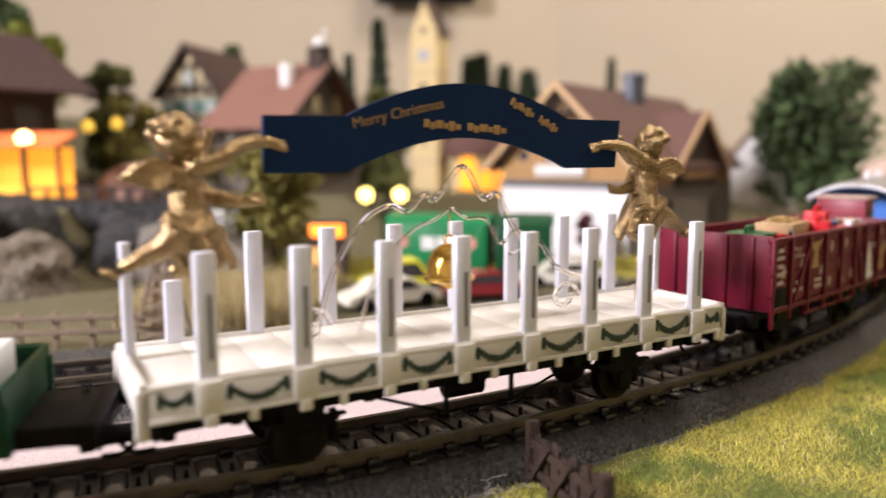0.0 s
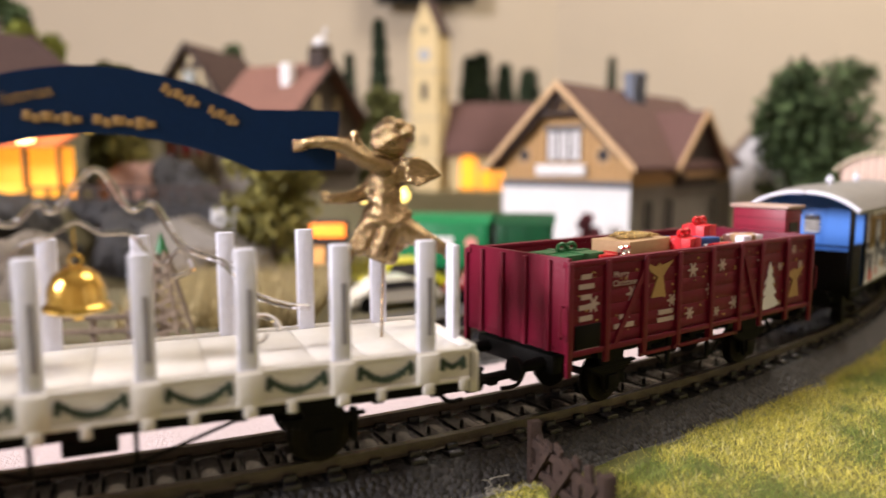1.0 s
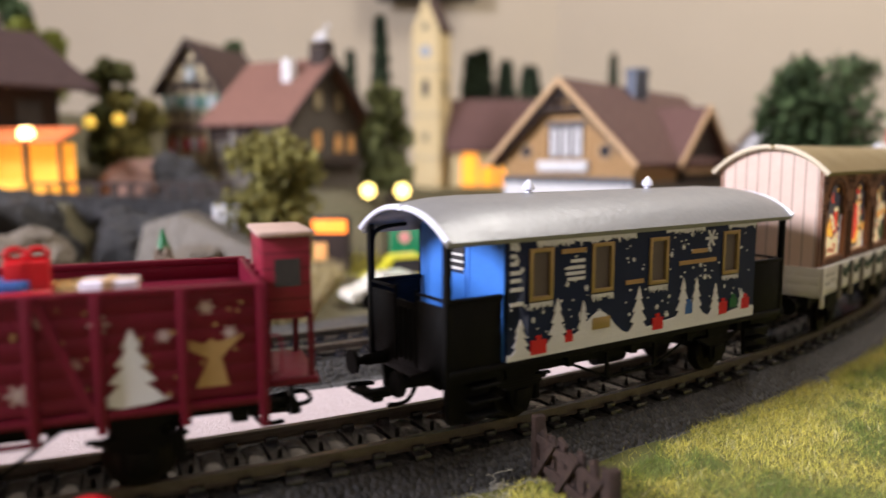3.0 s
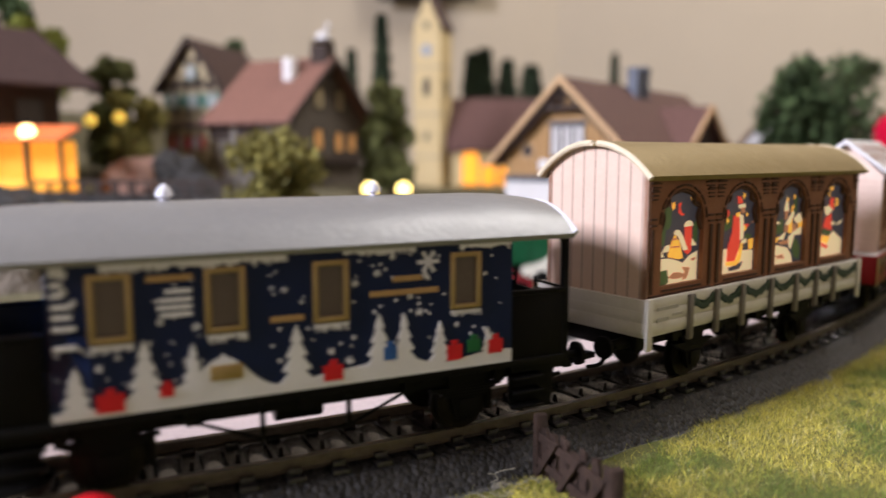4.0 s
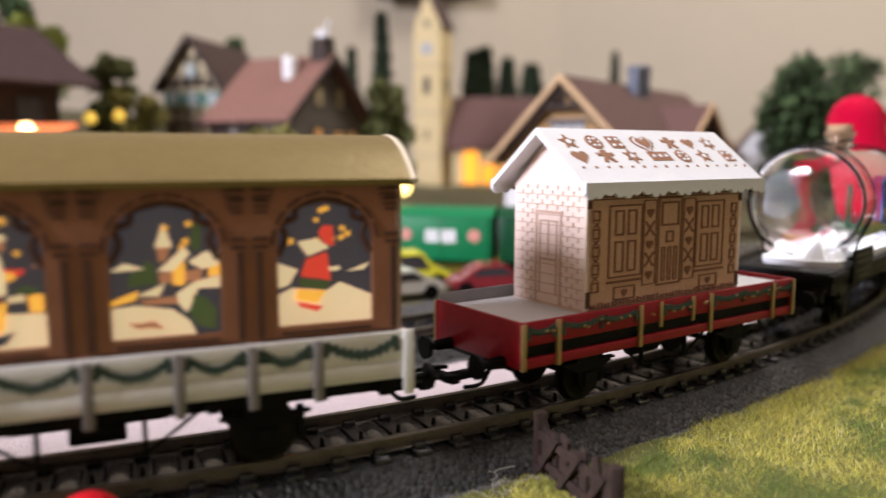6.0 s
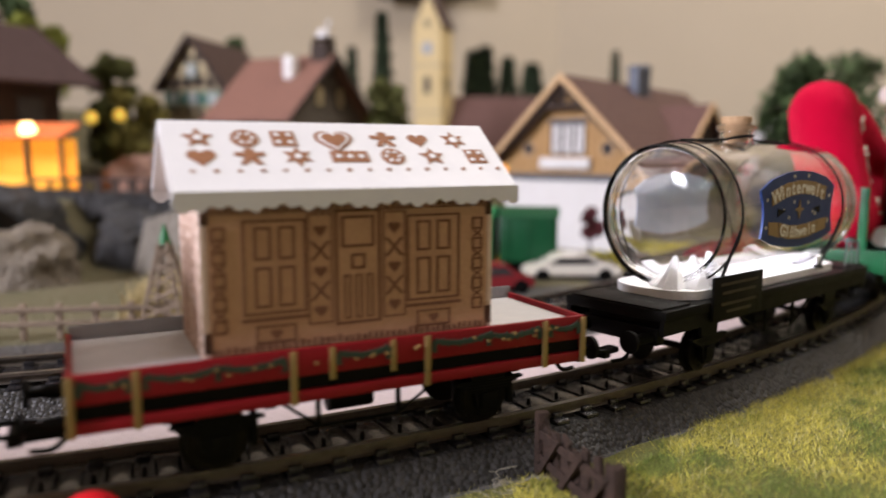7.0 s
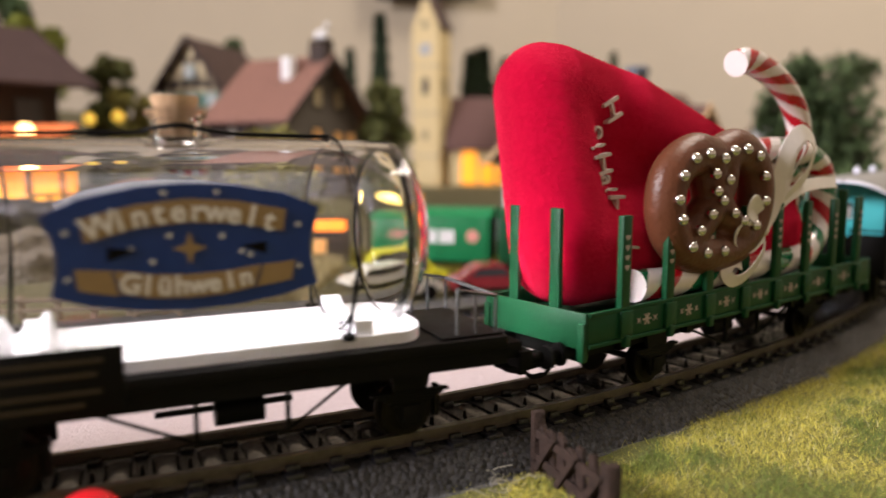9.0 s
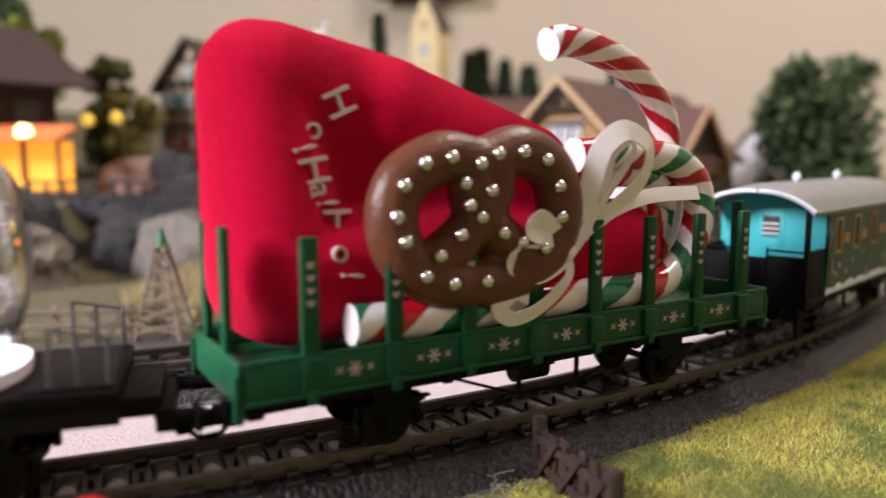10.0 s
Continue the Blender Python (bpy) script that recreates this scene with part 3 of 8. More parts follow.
def flat_load():
    for k, x in ((1, -56.4), (-1, 57.6)):
        bm = B()
        cherub(bm, k)
        ob = solid("cherub_figure", bm, GOLD, "gilded cherub figure holding one end of a banner" if k > 0 else "gilded cherub figure at the banner's far end", "figurine", group="cherubs on the flat wagon")
        rm = ob.modifiers.new("cast", "REMESH")
        rm.mode, rm.voxel_size, rm.use_smooth_shade = "VOXEL", 0.00032, True
        sm = ob.modifiers.new("soft", "SMOOTH")
        sm.factor, sm.iterations = 0.4, 1
        rides(ob, "flat", x)
    root = rides(thing("banner", "dark blue arched banner board with gold lettering", "banner"), "flat")
    n = 24
    up, lo = [], []
    for i in range(n + 1):
        f = i / n
        x = -24.3 + 55.3 * f
        up.append((x, 65.3 + 0.8 * f + 7.2 * math.sin(math.pi * f) ** 0.9))
        lo.append((x, 54.3 + 0.4 * f + 6.9 * math.sin(math.pi * f) ** 0.9))
    bm = B()
    prism(bm, [(-40.8, 65.1)] + up + [(47.2, 66.1), (46.0, 54.8)] + lo[::-1] + [(-40.9, 54.2)], -0.7, 0.7)
    part("board", bm, NAVY, root)
    words("lettering", "Merry Christmas", 3.1, GOLDINK, root, pose(-12.6 * MM, -0.75 * MM, 66.2 * MM, 90, 0, 0) @ pose(0, 0, 0, 0, 0, 13), 0.05)
    for x, z, a, runs in ((3.4, 63.6, -3, ((-10.4, -1.4), (0.2, 10.4))), (21.6, 66.4, -25, ((-7.4, -0.4), (1.2, 7.0)))):
        for u0, u1 in runs:
            cuts = [u0 + (u1 - u0) * q for q in (0, 0.16, 0.3, 0.52, 0.66, 0.84, 1)]
            for j, (p0, p1) in enumerate(zip(cuts, cuts[1:])):
                bm = B()
                bx(bm, p0 + 0.12, p1 - 0.12, -0.6 - 0.35 * (j % 3 == 1), 0.55 + 0.5 * (j % 2 == 0), -0.05, 0.12, 0.02)
                part("illegible_line", bm, GOLDINK, root, m=pose(x * MM, -0.75 * MM, z * MM, 90, 0, 0) @ pose(0, 0, 0, 0, 0, a))
    # a clear ornament with a small bell inside
    root = rides(thing("acrylic_ornament", "clear bent acrylic frame with curled ends on the deck", "ornament"), "flat")
    bm = B()
    arc = smooth_line([(-31, 1, 21), (-27.3, 1, 33.5), (-21, 1, 43.4), (-14.6, 1, 47.3), (-10.1, 1, 45.9), (-6, 1, 49.4), (-3.3, 1, 48.1), (3.4, 1, 55.3), (8.7, 1, 48.1), (12.7, 1, 48.9), (17.5, 1, 41), (24.8, 1, 37.3), (29.1, 1, 31.7), (36, 1, 28.6), (40.6, 1, 27.8)], 7)
    tube(bm, arc, 0.62, 8)
    part("outer_rod", bm, CLEAR, root)
    bm = B()
    tube(bm, smooth_line([(-22, 0, 21), (-18, 0, 33), (-10, 0, 41.5), (-4, 0, 44), (0, 0, 46.2), (4, 0, 44), (9, 0, 43.5), (13, 0, 38), (17, 0, 40.5), (19, 0, 37), (15.5, 0, 35.4)], 7), 0.45, 8)
    part("inner_rod", bm, CLEAR, root)
    for x in (-33, 30):
        bm = B()
        tube(bm, smooth_line([(x + 4.2 * math.cos(a * 0.6) * (1 - a * 0.06), -2, 24.4 + 3.6 * math.sin(a * 0.6) * (1 - a * 0.06)) for a in range(11)], 4), 0.55, 8)
        part("curl", bm, CLEAR, root)
    root = rides(thing("gold_bell", "small shiny gold bell hanging in the clear ornament", "bell"), "flat", -0.5, 0, 0)
    bm = B()
    prof = [(0.01, 38.6), (2.0, 38.3), (3.7, 37), (4.7, 34.8), (4.9, 32.8), (5.0, 32.2), (5.7, 31.6), (5.7, 30.9), (4.9, 30.4), (0.01, 30.4)]
    lathe(bm, prof, 24)
    part("bell_body", bm, BELLGOLD, root)
    bm = B()
    tube(bm, [(1.1 * math.cos(a), 0, 39.4 + 1.1 * math.sin(a)) for a in np.linspace(0, 2 * math.pi, 13)[:-1]], 0.3, 6, True)
    cy(bm, (0, 0, 40.2), (0, 0, 45.2), 0.2, n=6)
    part("hanger", bm, BELLGOLD, root)
    bm = B()
    sp(bm, (0, 0, 29.8), 1.2, 10)
    part("clapper", bm, BELLGOLD, root)


def lathe(bm, prof, n=24, axis="z", c=(0, 0, 0)):
    """Turn a profile of (radius, height) about an axis."""
    rings = []
    for r, h in prof:
        ring = []
        for j in range(n):
            a = 2 * math.pi * j / n
            p = (r * math.cos(a), r * math.sin(a), h) if axis == "z" else (h, r * math.cos(a), r * math.sin(a))
            ring.append(bm.verts.new(Vector(p) + Vector(c)))
        rings.append(ring)
    for a, b in zip(rings, rings[1:]):
        for j in range(n):
            bm.faces.new((a[j], a[(j + 1) % n], b[(j + 1) % n], b[j]))
    bm.faces.new(rings[0][::-1]), bm.faces.new(rings[-1])
    return bm


def gondola():
    y = 17.0
    root = rides(thing("gondola_wagon", "burgundy open goods wagon printed with snowflakes and fir tree", "rail wagon", "wagons of the train"), "gondola")
    x0, x1, z0, z1 = -46.8, 49.5, 15.6, 35.2
    bm = B()
    bx(bm, x0, x1, -y, y, z0, z0 + 1.4)
    part("floor", bm, BURG, root)
    for s in (-1, 1):
        for k in range(6):
            bm = B()
            za = z0 + k * 3.2
            bx(bm, x0, x1, min(s * y, s * (y - 1)), max(s * y, s * (y - 1)), za + 0.02, za + 3.19, 0.06)
            part("side_board", bm, BURG, root)
        bm = B()
        bx(bm, x0 - 0.5, x1 + 0.5, min(s * (y - 1.2), s * (y + 0.6)), max(s * (y - 1.2), s * (y + 0.6)), z1 - 1.0, z1 + 0.3, 0.2)
        part("top_rail", bm, BURG, root)
        bm = B()
        bx(bm, x0 - 0.5, x1 + 0.5, min(s * y, s * (y + 0.7)), max(s * y, s * (y + 0.7)), z0 - 0.6, z0 + 0.7, 0.2)
        part("bottom_rail", bm, BURG, root)
        for x in (-46.8, -35.3, -22.7, -10.4, 2.6, 14.7, 24.2, 36.7, 49.2):
            bm = B()
            bx(bm, x - 0.8, x + 0.8, min(s * y, s * (y + 0.9)), max(s * y, s * (y + 0.9)), 12.6 if abs(x) < 40 else 10.8, z1, 0.2)
            part("rib", bm, BURG, root)
        for xa, xb in ((-22.4, -33.5), (15, 22.5)):
            bm = B()
            prism(bm, [(xa, z1 - 1), (xa + 1.6, z1 - 1), (xb + 1.6, z0), (xb, z0)], s * y, s * (y + 0.7))
            part("brace", bm, BURG, root)
        bm = B()
        for xa, xb in ((-22, -12), (-9, 2), (4, 14)):
            bx(bm, xa, xb, min(s * (y - 0.6), s * y), max(s * (y - 0.6), s * y), 11.6, 12.5, 0.1)
        for xa in (-22.7, -10.4, 2.6, 14.7):
            bx(bm, xa - 0.6, xa + 0.6, min(s * (y - 0.6), s * y), max(s * (y - 0.6), s * y), 11.6, 15)
        part("solebar", bm, BURG, root)
    for e, x in ((-1, x0), (1, x1)):
        bm = B()
        bx(bm, min(x, x - e), max(x, x - e), -y, y, z0, z1 + (1.0 if e < 0 else 0.2), 0.15)
        part("end_wall", bm, BURG, root)
        for yy in (-11.5, -4, 4, 11.5):
            bm = B()
            bx(bm, min(x, x + e * 0.9), max(x, x + e * 0.9), yy - 0.7, yy + 0.7, z0, z1 + 0.4, 0.2)
            part("rib", bm, BURG, root)
        bm = B()
        tube(bm, smooth_line([(x + e * 0.8, -y + 0.4, 26), (x + e * 2.6, -y - 0.4, 26), (x + e * 2.6, -y - 0.4, 20), (x + e * 0.8, -y + 0.4, 20)], 3), 0.25, 6)
        part("grab_rail", bm, BURG, root)
    # prints on both long sides
    for s in (-1, 1):
        yy = s * (y + 0.12)
        bm = B()
        rnd = random.Random(5)
        for x, z, r in ((-39.2, 25.8, 1.9), (-26.6, 26.8, 1.9), (-4.7, 30.2, 1.9), (2.4, 24.8, 1.7), (-12.4, 23.7, 1.6), (-5.4, 19.7, 1.6), (12.8, 20.2, 1.8), (15.6, 31.8, 1.7), (20.4, 23.9, 1.3), (24.4, 30.2, 1.6), (33.8, 27.7, 1.2), (40.4, 31.9, 1.3), (5.4, 18.8, 1.3), (44, 27.4, 1.2), (7.2, 30.4, 1.7)):
            flake(bm, x, z, r, yy)
            prism(bm, disc(x, z, r * 0.55, 6), yy - 0.05, yy + 0.17)
        part("snowflake_print", bm, PRINT, root, "pale pink snowflakes")
        bm = B()
        for i in range(70):
            x, z, r = rnd.uniform(-44, 47), rnd.uniform(17.5, 33), rnd.uniform(0.16, 0.38)
            prism(bm, disc(x, z, r, 6), yy - 0.1, yy + 0.1)
        part("dot_print", bm, GOLDINK, root)
        bm = B()
        prism(bm, fir(28.9, 17.2, 12.2, 9.0, 4), yy - 0.15, yy + 0.15)
        prism(bm, [(23.6, 17.3), (27, 16.5), (31, 16.8), (34.4, 17.6), (31, 18.0), (27, 17.9)], yy - 0.2, yy + 0.2)
        part("fir_print", bm, SNOW, root, "white fir tree print")
        for cx, cz in ((-17.4, 29.0), (41.2, 22.6)):
            bm = B()
            prism(bm, [(cx - 2.8, cz - 4), (cx + 2.4, cz - 4), (cx + 1.4, cz + 0.6), (cx - 0.6, cz + 0.8)], yy - 0.12, yy + 0.12)
            prism(bm, [(cx - 0.8, cz + 0.8), (cx - 3.6, cz + 2.4), (cx - 4.2, cz + 4.2), (cx - 1.4, cz + 3.2), (cx - 0.2, cz + 4), (cx + 1.0, cz + 3.4), (cx + 5, cz + 4.4), (cx + 2.4, cz + 2.0), (cx + 1.3, cz + 0.7)], yy - 0.16, yy + 0.16)
            part("gold_print", bm, GOLDINK, root, "plain gold figure shape")
        bm = B()
        for cx, cz, ww in ((-41.5, 32, 3.2), (-41.5, 29.9, 4.6), (-41.5, 27.6, 3.2), (-41.5, 25.4, 4.4), (-41.5, 23, 4), (-29.2, 21.9, 3.4), (-29.2, 19.9, 6.6), (-14.6, 21.2, 5.2), (-14.6, 19.4, 6.0)):
            bx(bm, cx - ww / 2, cx + ww / 2, yy - 0.1, yy + 0.1, cz - 0.55, cz + 0.55)
        bx(bm, -44.4, -37.4, yy - 0.25, yy - 0.05, 16.2, 21.2)
        part("data_print", bm, PRINT, root)
        bm = B()
        bx(bm, -44.8, -37.0, yy - 0.3, yy + 0.3, 16.4, 21.6, 0.1)
        part("card_holder", bm, BLACK, root)
        if s < 0:
            words("lettering", "Merry", 2.0, PRINT, root, pose(-30.6 * MM, (yy - 0.1) * MM, 31.6 * MM, 90, 0, 0), 0.05)
            words("lettering", "Christmas", 2.0, PRINT, root, pose(-29.2 * MM, (yy - 0.1) * MM, 29.6 * MM, 90, 0, 0), 0.05)
    bm = B()
    bx(bm, 50.4, 59.2, -8.5, 8.5, 27, 42.0, 0.3)
    cab = part("brake_cab", bm, BURGSIDE, root)
    bm = B()
    bx(bm, 49.8, 59.8, -9.4, 9.4, 42.0, 43.0, 0.3)
    part("cab_roof", bm, surface("pale_cab_roof", (0.5, 0.36, 0.3), (0.42, 0.3, 0.25), 0.6, 200), cab)
    bm = B()
    bx(bm, 52.6, 57.2, -8.7, -8.3, 33, 38)
    part("cab_window", bm, DARKGLASS, cab)
    bm = B()
    bx(bm, 50, 60, -10, 10, 15, 16.4, 0.2)
    for yy in (-9, 9):
        bx(bm, 50.6, 51.6, yy - 0.5, yy + 0.5, 16, 28)
        bx(bm, 58.2, 59.2, yy - 0.5, yy + 0.5, 16, 28)
    part("brake_platform", bm, BURG, root)
    chassis(root, 47, 34, 15.4, (-27, 29))
    bm = B()
    bx(bm, -45.5, 48.3, -15.8, 15.8, 16.8, 31.4, 0.4)
    rides(solid("load_bed", bm, BURG, "burgundy false floor inside the goods wagon", "floor panel"), "gondola")


def gift(name, label, sx, sy, sz, mat, x, y, z, rz=0.0, band=None, lid=0.0, bow=False, wagon="gondola"):
    root = rides(thing(name, label, "gift box", "gifts in the goods wagon"), wagon, x, y, z, rz)
    bm = B()
    bx(bm, -sx / 2, sx / 2, -sy / 2, sy / 2, 0, sz, 0.25)
    part("box", bm, mat, root)
    if band:
        bm = B()
        bx(bm, -0.8, 0.8, -sy / 2 - 0.15, sy / 2 + 0.15, -0.02, sz + 0.15)
        bx(bm, -sx / 2 - 0.15, sx / 2 + 0.15, -0.8, 0.8, -0.02, sz + 0.17)
        part("ribbon_band", bm, band, root)
    if lid:
        bm = B()
        bx(bm, -sx / 2 - 0.3, sx / 2 + 0.3, -sy / 2 - 0.3, sy / 2 + 0.3, sz - lid, sz + 0.2, 0.2)
        part("lid", bm, mat, root)
    if bow:
        bm = B()
        for s in (-1, 1):
            tube(bm, [(s * (1.6 + 1.4 * math.cos(a)), 0, sz + 1.0 + 0.9 * math.sin(a)) for a in np.linspace(0, 2 * math.pi, 13)[:-1]], 0.5, 6, True)
        sp(bm, (0, 0, sz + 0.8), 0.8, 8)
        part("bow", bm, band or mat, root)
    return root


def gifts():
    z = 31.4
    gift("green_gift", "flat green gift box with a raised bow", 14, 11, 4.4, GREENGIFT, -36, -5.5, z, 4, GREENGIFT, 0, True)
    gift("brown_gift", "brown paper gift box with gold tinsel on top", 18, 11, 6.2, TANGIFT, -13.4, -5.5, z, 6)
    bm = B()
    rnd = random.Random(2)
    for i in range(26):
        a = [Vector((rnd.uniform(-7, 7), rnd.uniform(-4, 4), rnd.uniform(0, 0.6))) for _ in range(3)]
        tube(bm, smooth_line([a[0], (a[0] + a[1]) / 2 + Vector((0, 0, 0.8)), a[1]], 3), 0.28, 4)
    rides(solid("gold_tinsel", bm, GLITTER, "loose gold tinsel heaped on the brown box", "tinsel", kind="stuff"), "gondola", -13.4, -5.5, z + 6.3, 6)
    gift("red_gift", "small bright red gift box with a bow", 6.5, 6.5, 6.0, REDGIFT, -1.2, -11.5, z, 12, REDGIFT, 0, True)
    gift("blue_gift", "long blue gift box with a flat lid", 15, 7, 5.0, BLUEGIFT, 6.6, -6.5, z, -16, None, 1.2)
    gift("red_gift", "tall bright red gift box with a bow", 6.5, 6.5, 8.0, REDGIFT, 13.4, -5.5, z, 6, REDGIFT, 0, True)
    gift("white_gift", "pale mauve paper gift box near the wagon's end", 8.5, 6.5, 5.0, surface("mauve_paper", (0.7, 0.62, 0.74), (0.8, 0.76, 0.8), 0.6, 900), 26, -10.5, z, -4, TANGIFT)
    gift("white_gift", "flat white gift box lying low", 9, 5, 3.6, WHITE, 13, -12.5, z, 3, REDGIFT)
    gift("small_gift", "small white gift with a silver bow", 4.4, 4.4, 3.4, WHITE, -24.4, -12.4, z, 20, BEAD, 0, True)
    gift("small_gift", "small pinkish red gift lying in the load", 4.8, 4.0, 3.8, REDGIFT, -28.5, -10, z, -10)
    gift("small_gift", "small pinkish red gift pushed against the big box", 6, 4.0, 3.6, REDGIFT, -21.5, -6, z, 30)
    gift("gold_gift", "low glittering gold gift box", 7, 6, 4.0, GLITTER, 20.2, -4.5, z, 12)


def coach_body(wagon, name, label, side_mat, wall_mat, printed):
    y = 16.5
    root = rides(thing(name, label, "passenger coach", "wagons of the train"), wagon)
    x0, x1, z0, z1 = -40.7, 40.8, 14.9, 39.2
    wins = [(-35.0, -28.6), (-17.6, -11.0), (0.5, 7.0), (27.2, 33.7)]
    for s in (-1, 1):
        bm = B()
        edges = [x0] + [v for w in wins for v in w] + [x1]
        ya, yb = min(s * y, s * (y - 0.8)), max(s * y, s * (y - 0.8))
        for k, (a, b) in enumerate(zip(edges, edges[1:])):
            for za, zb in ((z0, 26.7), (26.7, 37.6), (37.6, z1 + 1.2)):
                if k % 2 == 0 or za != 26.7:
                    bx(bm, a, b, ya, yb, za, zb)
        bmesh.ops.remove_doubles(bm, verts=bm.verts, dist=0.01)
        part("side_wall", bm, side_mat, root)
        for a, b in wins:
            bm = B()
            yy0, yy1 = min(s * (y - 0.6), s * (y + 0.35)), max(s * (y - 0.6), s * (y + 0.35))
            bx(bm, a, a + 0.9, yy0, yy1, 26.7, 37.6, 0.1)
            bx(bm, b - 0.9, b, yy0, yy1, 26.7, 37.6, 0.1)
            bx(bm, a + 0.9, b - 0.9, yy0, yy1, 26.7, 27.6, 0.1)
            bx(bm, a + 0.9, b - 0.9, yy0, yy1, 36.7, 37.6, 0.1)
            win = part("window", bm, BRASS, root)
            bm = B()
            bx(bm, a + 0.7, b - 0.7, s * (y - 0.55) - 0.1, s * (y - 0.55) + 0.1, 27.4, 36.9)
            part("pane", bm, BLIND, win)
    for e, x in ((-1, x0), (1, x1)):
        bm = B()
        xa, xb = min(x, x - e * 0.9), max(x, x - e * 0.9)
        top = [(-15.7 + 31.4 * q / 12, 39.4 + 6.2 * (1 - abs((-15.7 + 31.4 * q / 12) / 17.4) ** 2.4)) for q in range(13)]
        prism(bm, [(-15.7, z0)] + top + [(15.7, z0)], xa, xb, "yz")
        part("end_wall", bm, wall_mat, root)
        bm = B()
        xo = x + e * 0.25
        bx(bm, min(x, xo), max(x, xo), -3.9, 3.9, z0 + 1, 39.5, 0.1)
        for z in (z0 + 3, z0 + 11):
            bx(bm, min(xo, xo + e * 0.3), max(xo, xo + e * 0.3), -2.9, 2.9, z, z + 6.4, 0.1)
        door = part("end_door", bm, wall_mat, root)
        bm = B()
        bx(bm, min(xo, xo + e * 0.3), max(xo, xo + e * 0.3), -2.5, 2.5, 31, 37.6, 0.1)
        part("door_pane", bm, DARKGLASS, door)
        bm = B()
        for z in (32, 33.5, 35):
            bx(bm, min(xo + e * 0.3, xo + e * 0.7), max(xo + e * 0.3, xo + e * 0.7), -2.5, 2.5, z, z + 0.5)
        part("window_bar", bm, WHITE, door)
        # open end platform
        xe = x + e * 13.4
        bm = B()
        bx(bm, min(x, xe), max(x, xe), -y + 1.5, y - 1.5, 12.6, 14.6, 0.2)
        part("platform", bm, BLACK, root)
        for s in (-1, 1):
            bm = B()
            bx(bm, min(x + e * 0.6, xe), max(x + e * 0.6, xe), s * (y - 1.2) - 0.4, s * (y - 1.2) + 0.4, 12, 28.3, 0.15)
            bx(bm, min(x + e * 0.4, xe + e * 0.4), max(x + e * 0.4, xe + e * 0.4), s * (y - 1.2) - 0.7, s * (y - 1.2) + 0.7, 28.0, 28.9, 0.2)
            part("platform_panel", bm, BLACK, root)
            bm = B()
            bx(bm, xe - 0.7, xe + 0.7, s * (y - 1.3) - 0.7, s * (y - 1.3) + 0.7, 12, 41.5, 0.2)
            part("corner_post", bm, BLACK, root)
            bm = B()
            tube(bm, smooth_line([(xe, s * (y - 1.3), 36.5), (xe - e * 1.5, s * (y - 1.3), 39.6), (xe - e * 5, s * (y - 1.3), 40.6), (xe - e * 9, s * (y - 1.3), 40.8)], 5), 0.5, 6)
            part("bracket", bm, BLACK, root)
            bm = B()
            for k in range(3):
                bx(bm, min(x + e * 1, x + e * 8), max(x + e * 1, x + e * 8), min(s * (y - 3), s * (y + 0.2)), max(s * (y - 3), s * (y + 0.2)), 4.6 + k * 3, 5.2 + k * 3, 0.1)
            part("step", bm, BLACK, root)
            bm = B()
            prism(bm, [(x + e * 1.4, 13), (x + e * 12.6, 13), (x + e * 11.6, 3.2), (x + e * 2.4, 3.2)], s * (y - 4.4), s * (y - 3.2))
            part("step_box", bm, BLACK, root)
        bm = B()
        bx(bm, min(xe - e * 0.5, xe + e * 0.2), max(xe - e * 0.5, xe + e * 0.2), -y + 1.6, -4.5, 13, 27.2, 0.15)
        bx(bm, min(xe - e * 0.5, xe + e * 0.2), max(xe - e * 0.5, xe + e * 0.2), 4.5, y - 1.6, 13, 27.2, 0.15)
        part("end_panel", bm, BLACK, root)
        bm = B()
        bx(bm, min(xe - e * 0.4, xe + e * 0.1), max(xe - e * 0.4, xe + e * 0.1), -4.4, 4.4, 13.4, 26.4, 0.15)
        part("gate_panel", bm, BLACK, root)
        bm = B()
        for yy in (-4.2, 4.2):
            tube(bm, [(xe, yy, 13), (xe, yy, 29.4)], 0.35, 6)
        tube(bm, [(xe, -y + 1.6, 28.6), (xe, -4.2, 28.6)], 0.35, 6)
        tube(bm, [(xe, y - 1.6, 28.6), (xe, 4.2, 28.6)], 0.35, 6)
        for k in range(5):
            cy(bm, (xe + e * 0.3, -3.8 + 1.9 * k, 14), (xe + e * 0.3, -3.8 + 1.9 * k, 25), 0.22, n=6)
        part("railing", bm, BLACK, root)
    # arched roof, drooping at both ends
    bm = B()
    xs = [-55.2, -54.4, -52, -46, -40, 0, 40, 46, 52, 54.4, 55.2]
    secs = []
    for x in xs:
        d = max(0.0, (abs(x) - 40) / 15.2)
        ring = []
        for k in range(15):
            f = -1 + 2 * k / 14
            ring.append((x, f * 17.4, 40.6 + (7.2 - 1.6 * d * d) * (1 - abs(f) ** 2.4) - 0.5 * (abs(f) > 0.99)))
        secs.append([bm.verts.new(p) for p in ring] + [bm.verts.new((p[0], p[1] * 0.97, p[2] - 1.0)) for p in ring[::-1]])
    for a, b in zip(secs, secs[1:]):
        for j in range(30):
            bm.faces.new((a[j], a[(j + 1) % 30], b[(j + 1) % 30], b[j]))
    bm.faces.new(secs[0][::-1]), bm.faces.new(secs[-1])
    roof = part("roof", bm, ROOFGREY, root)
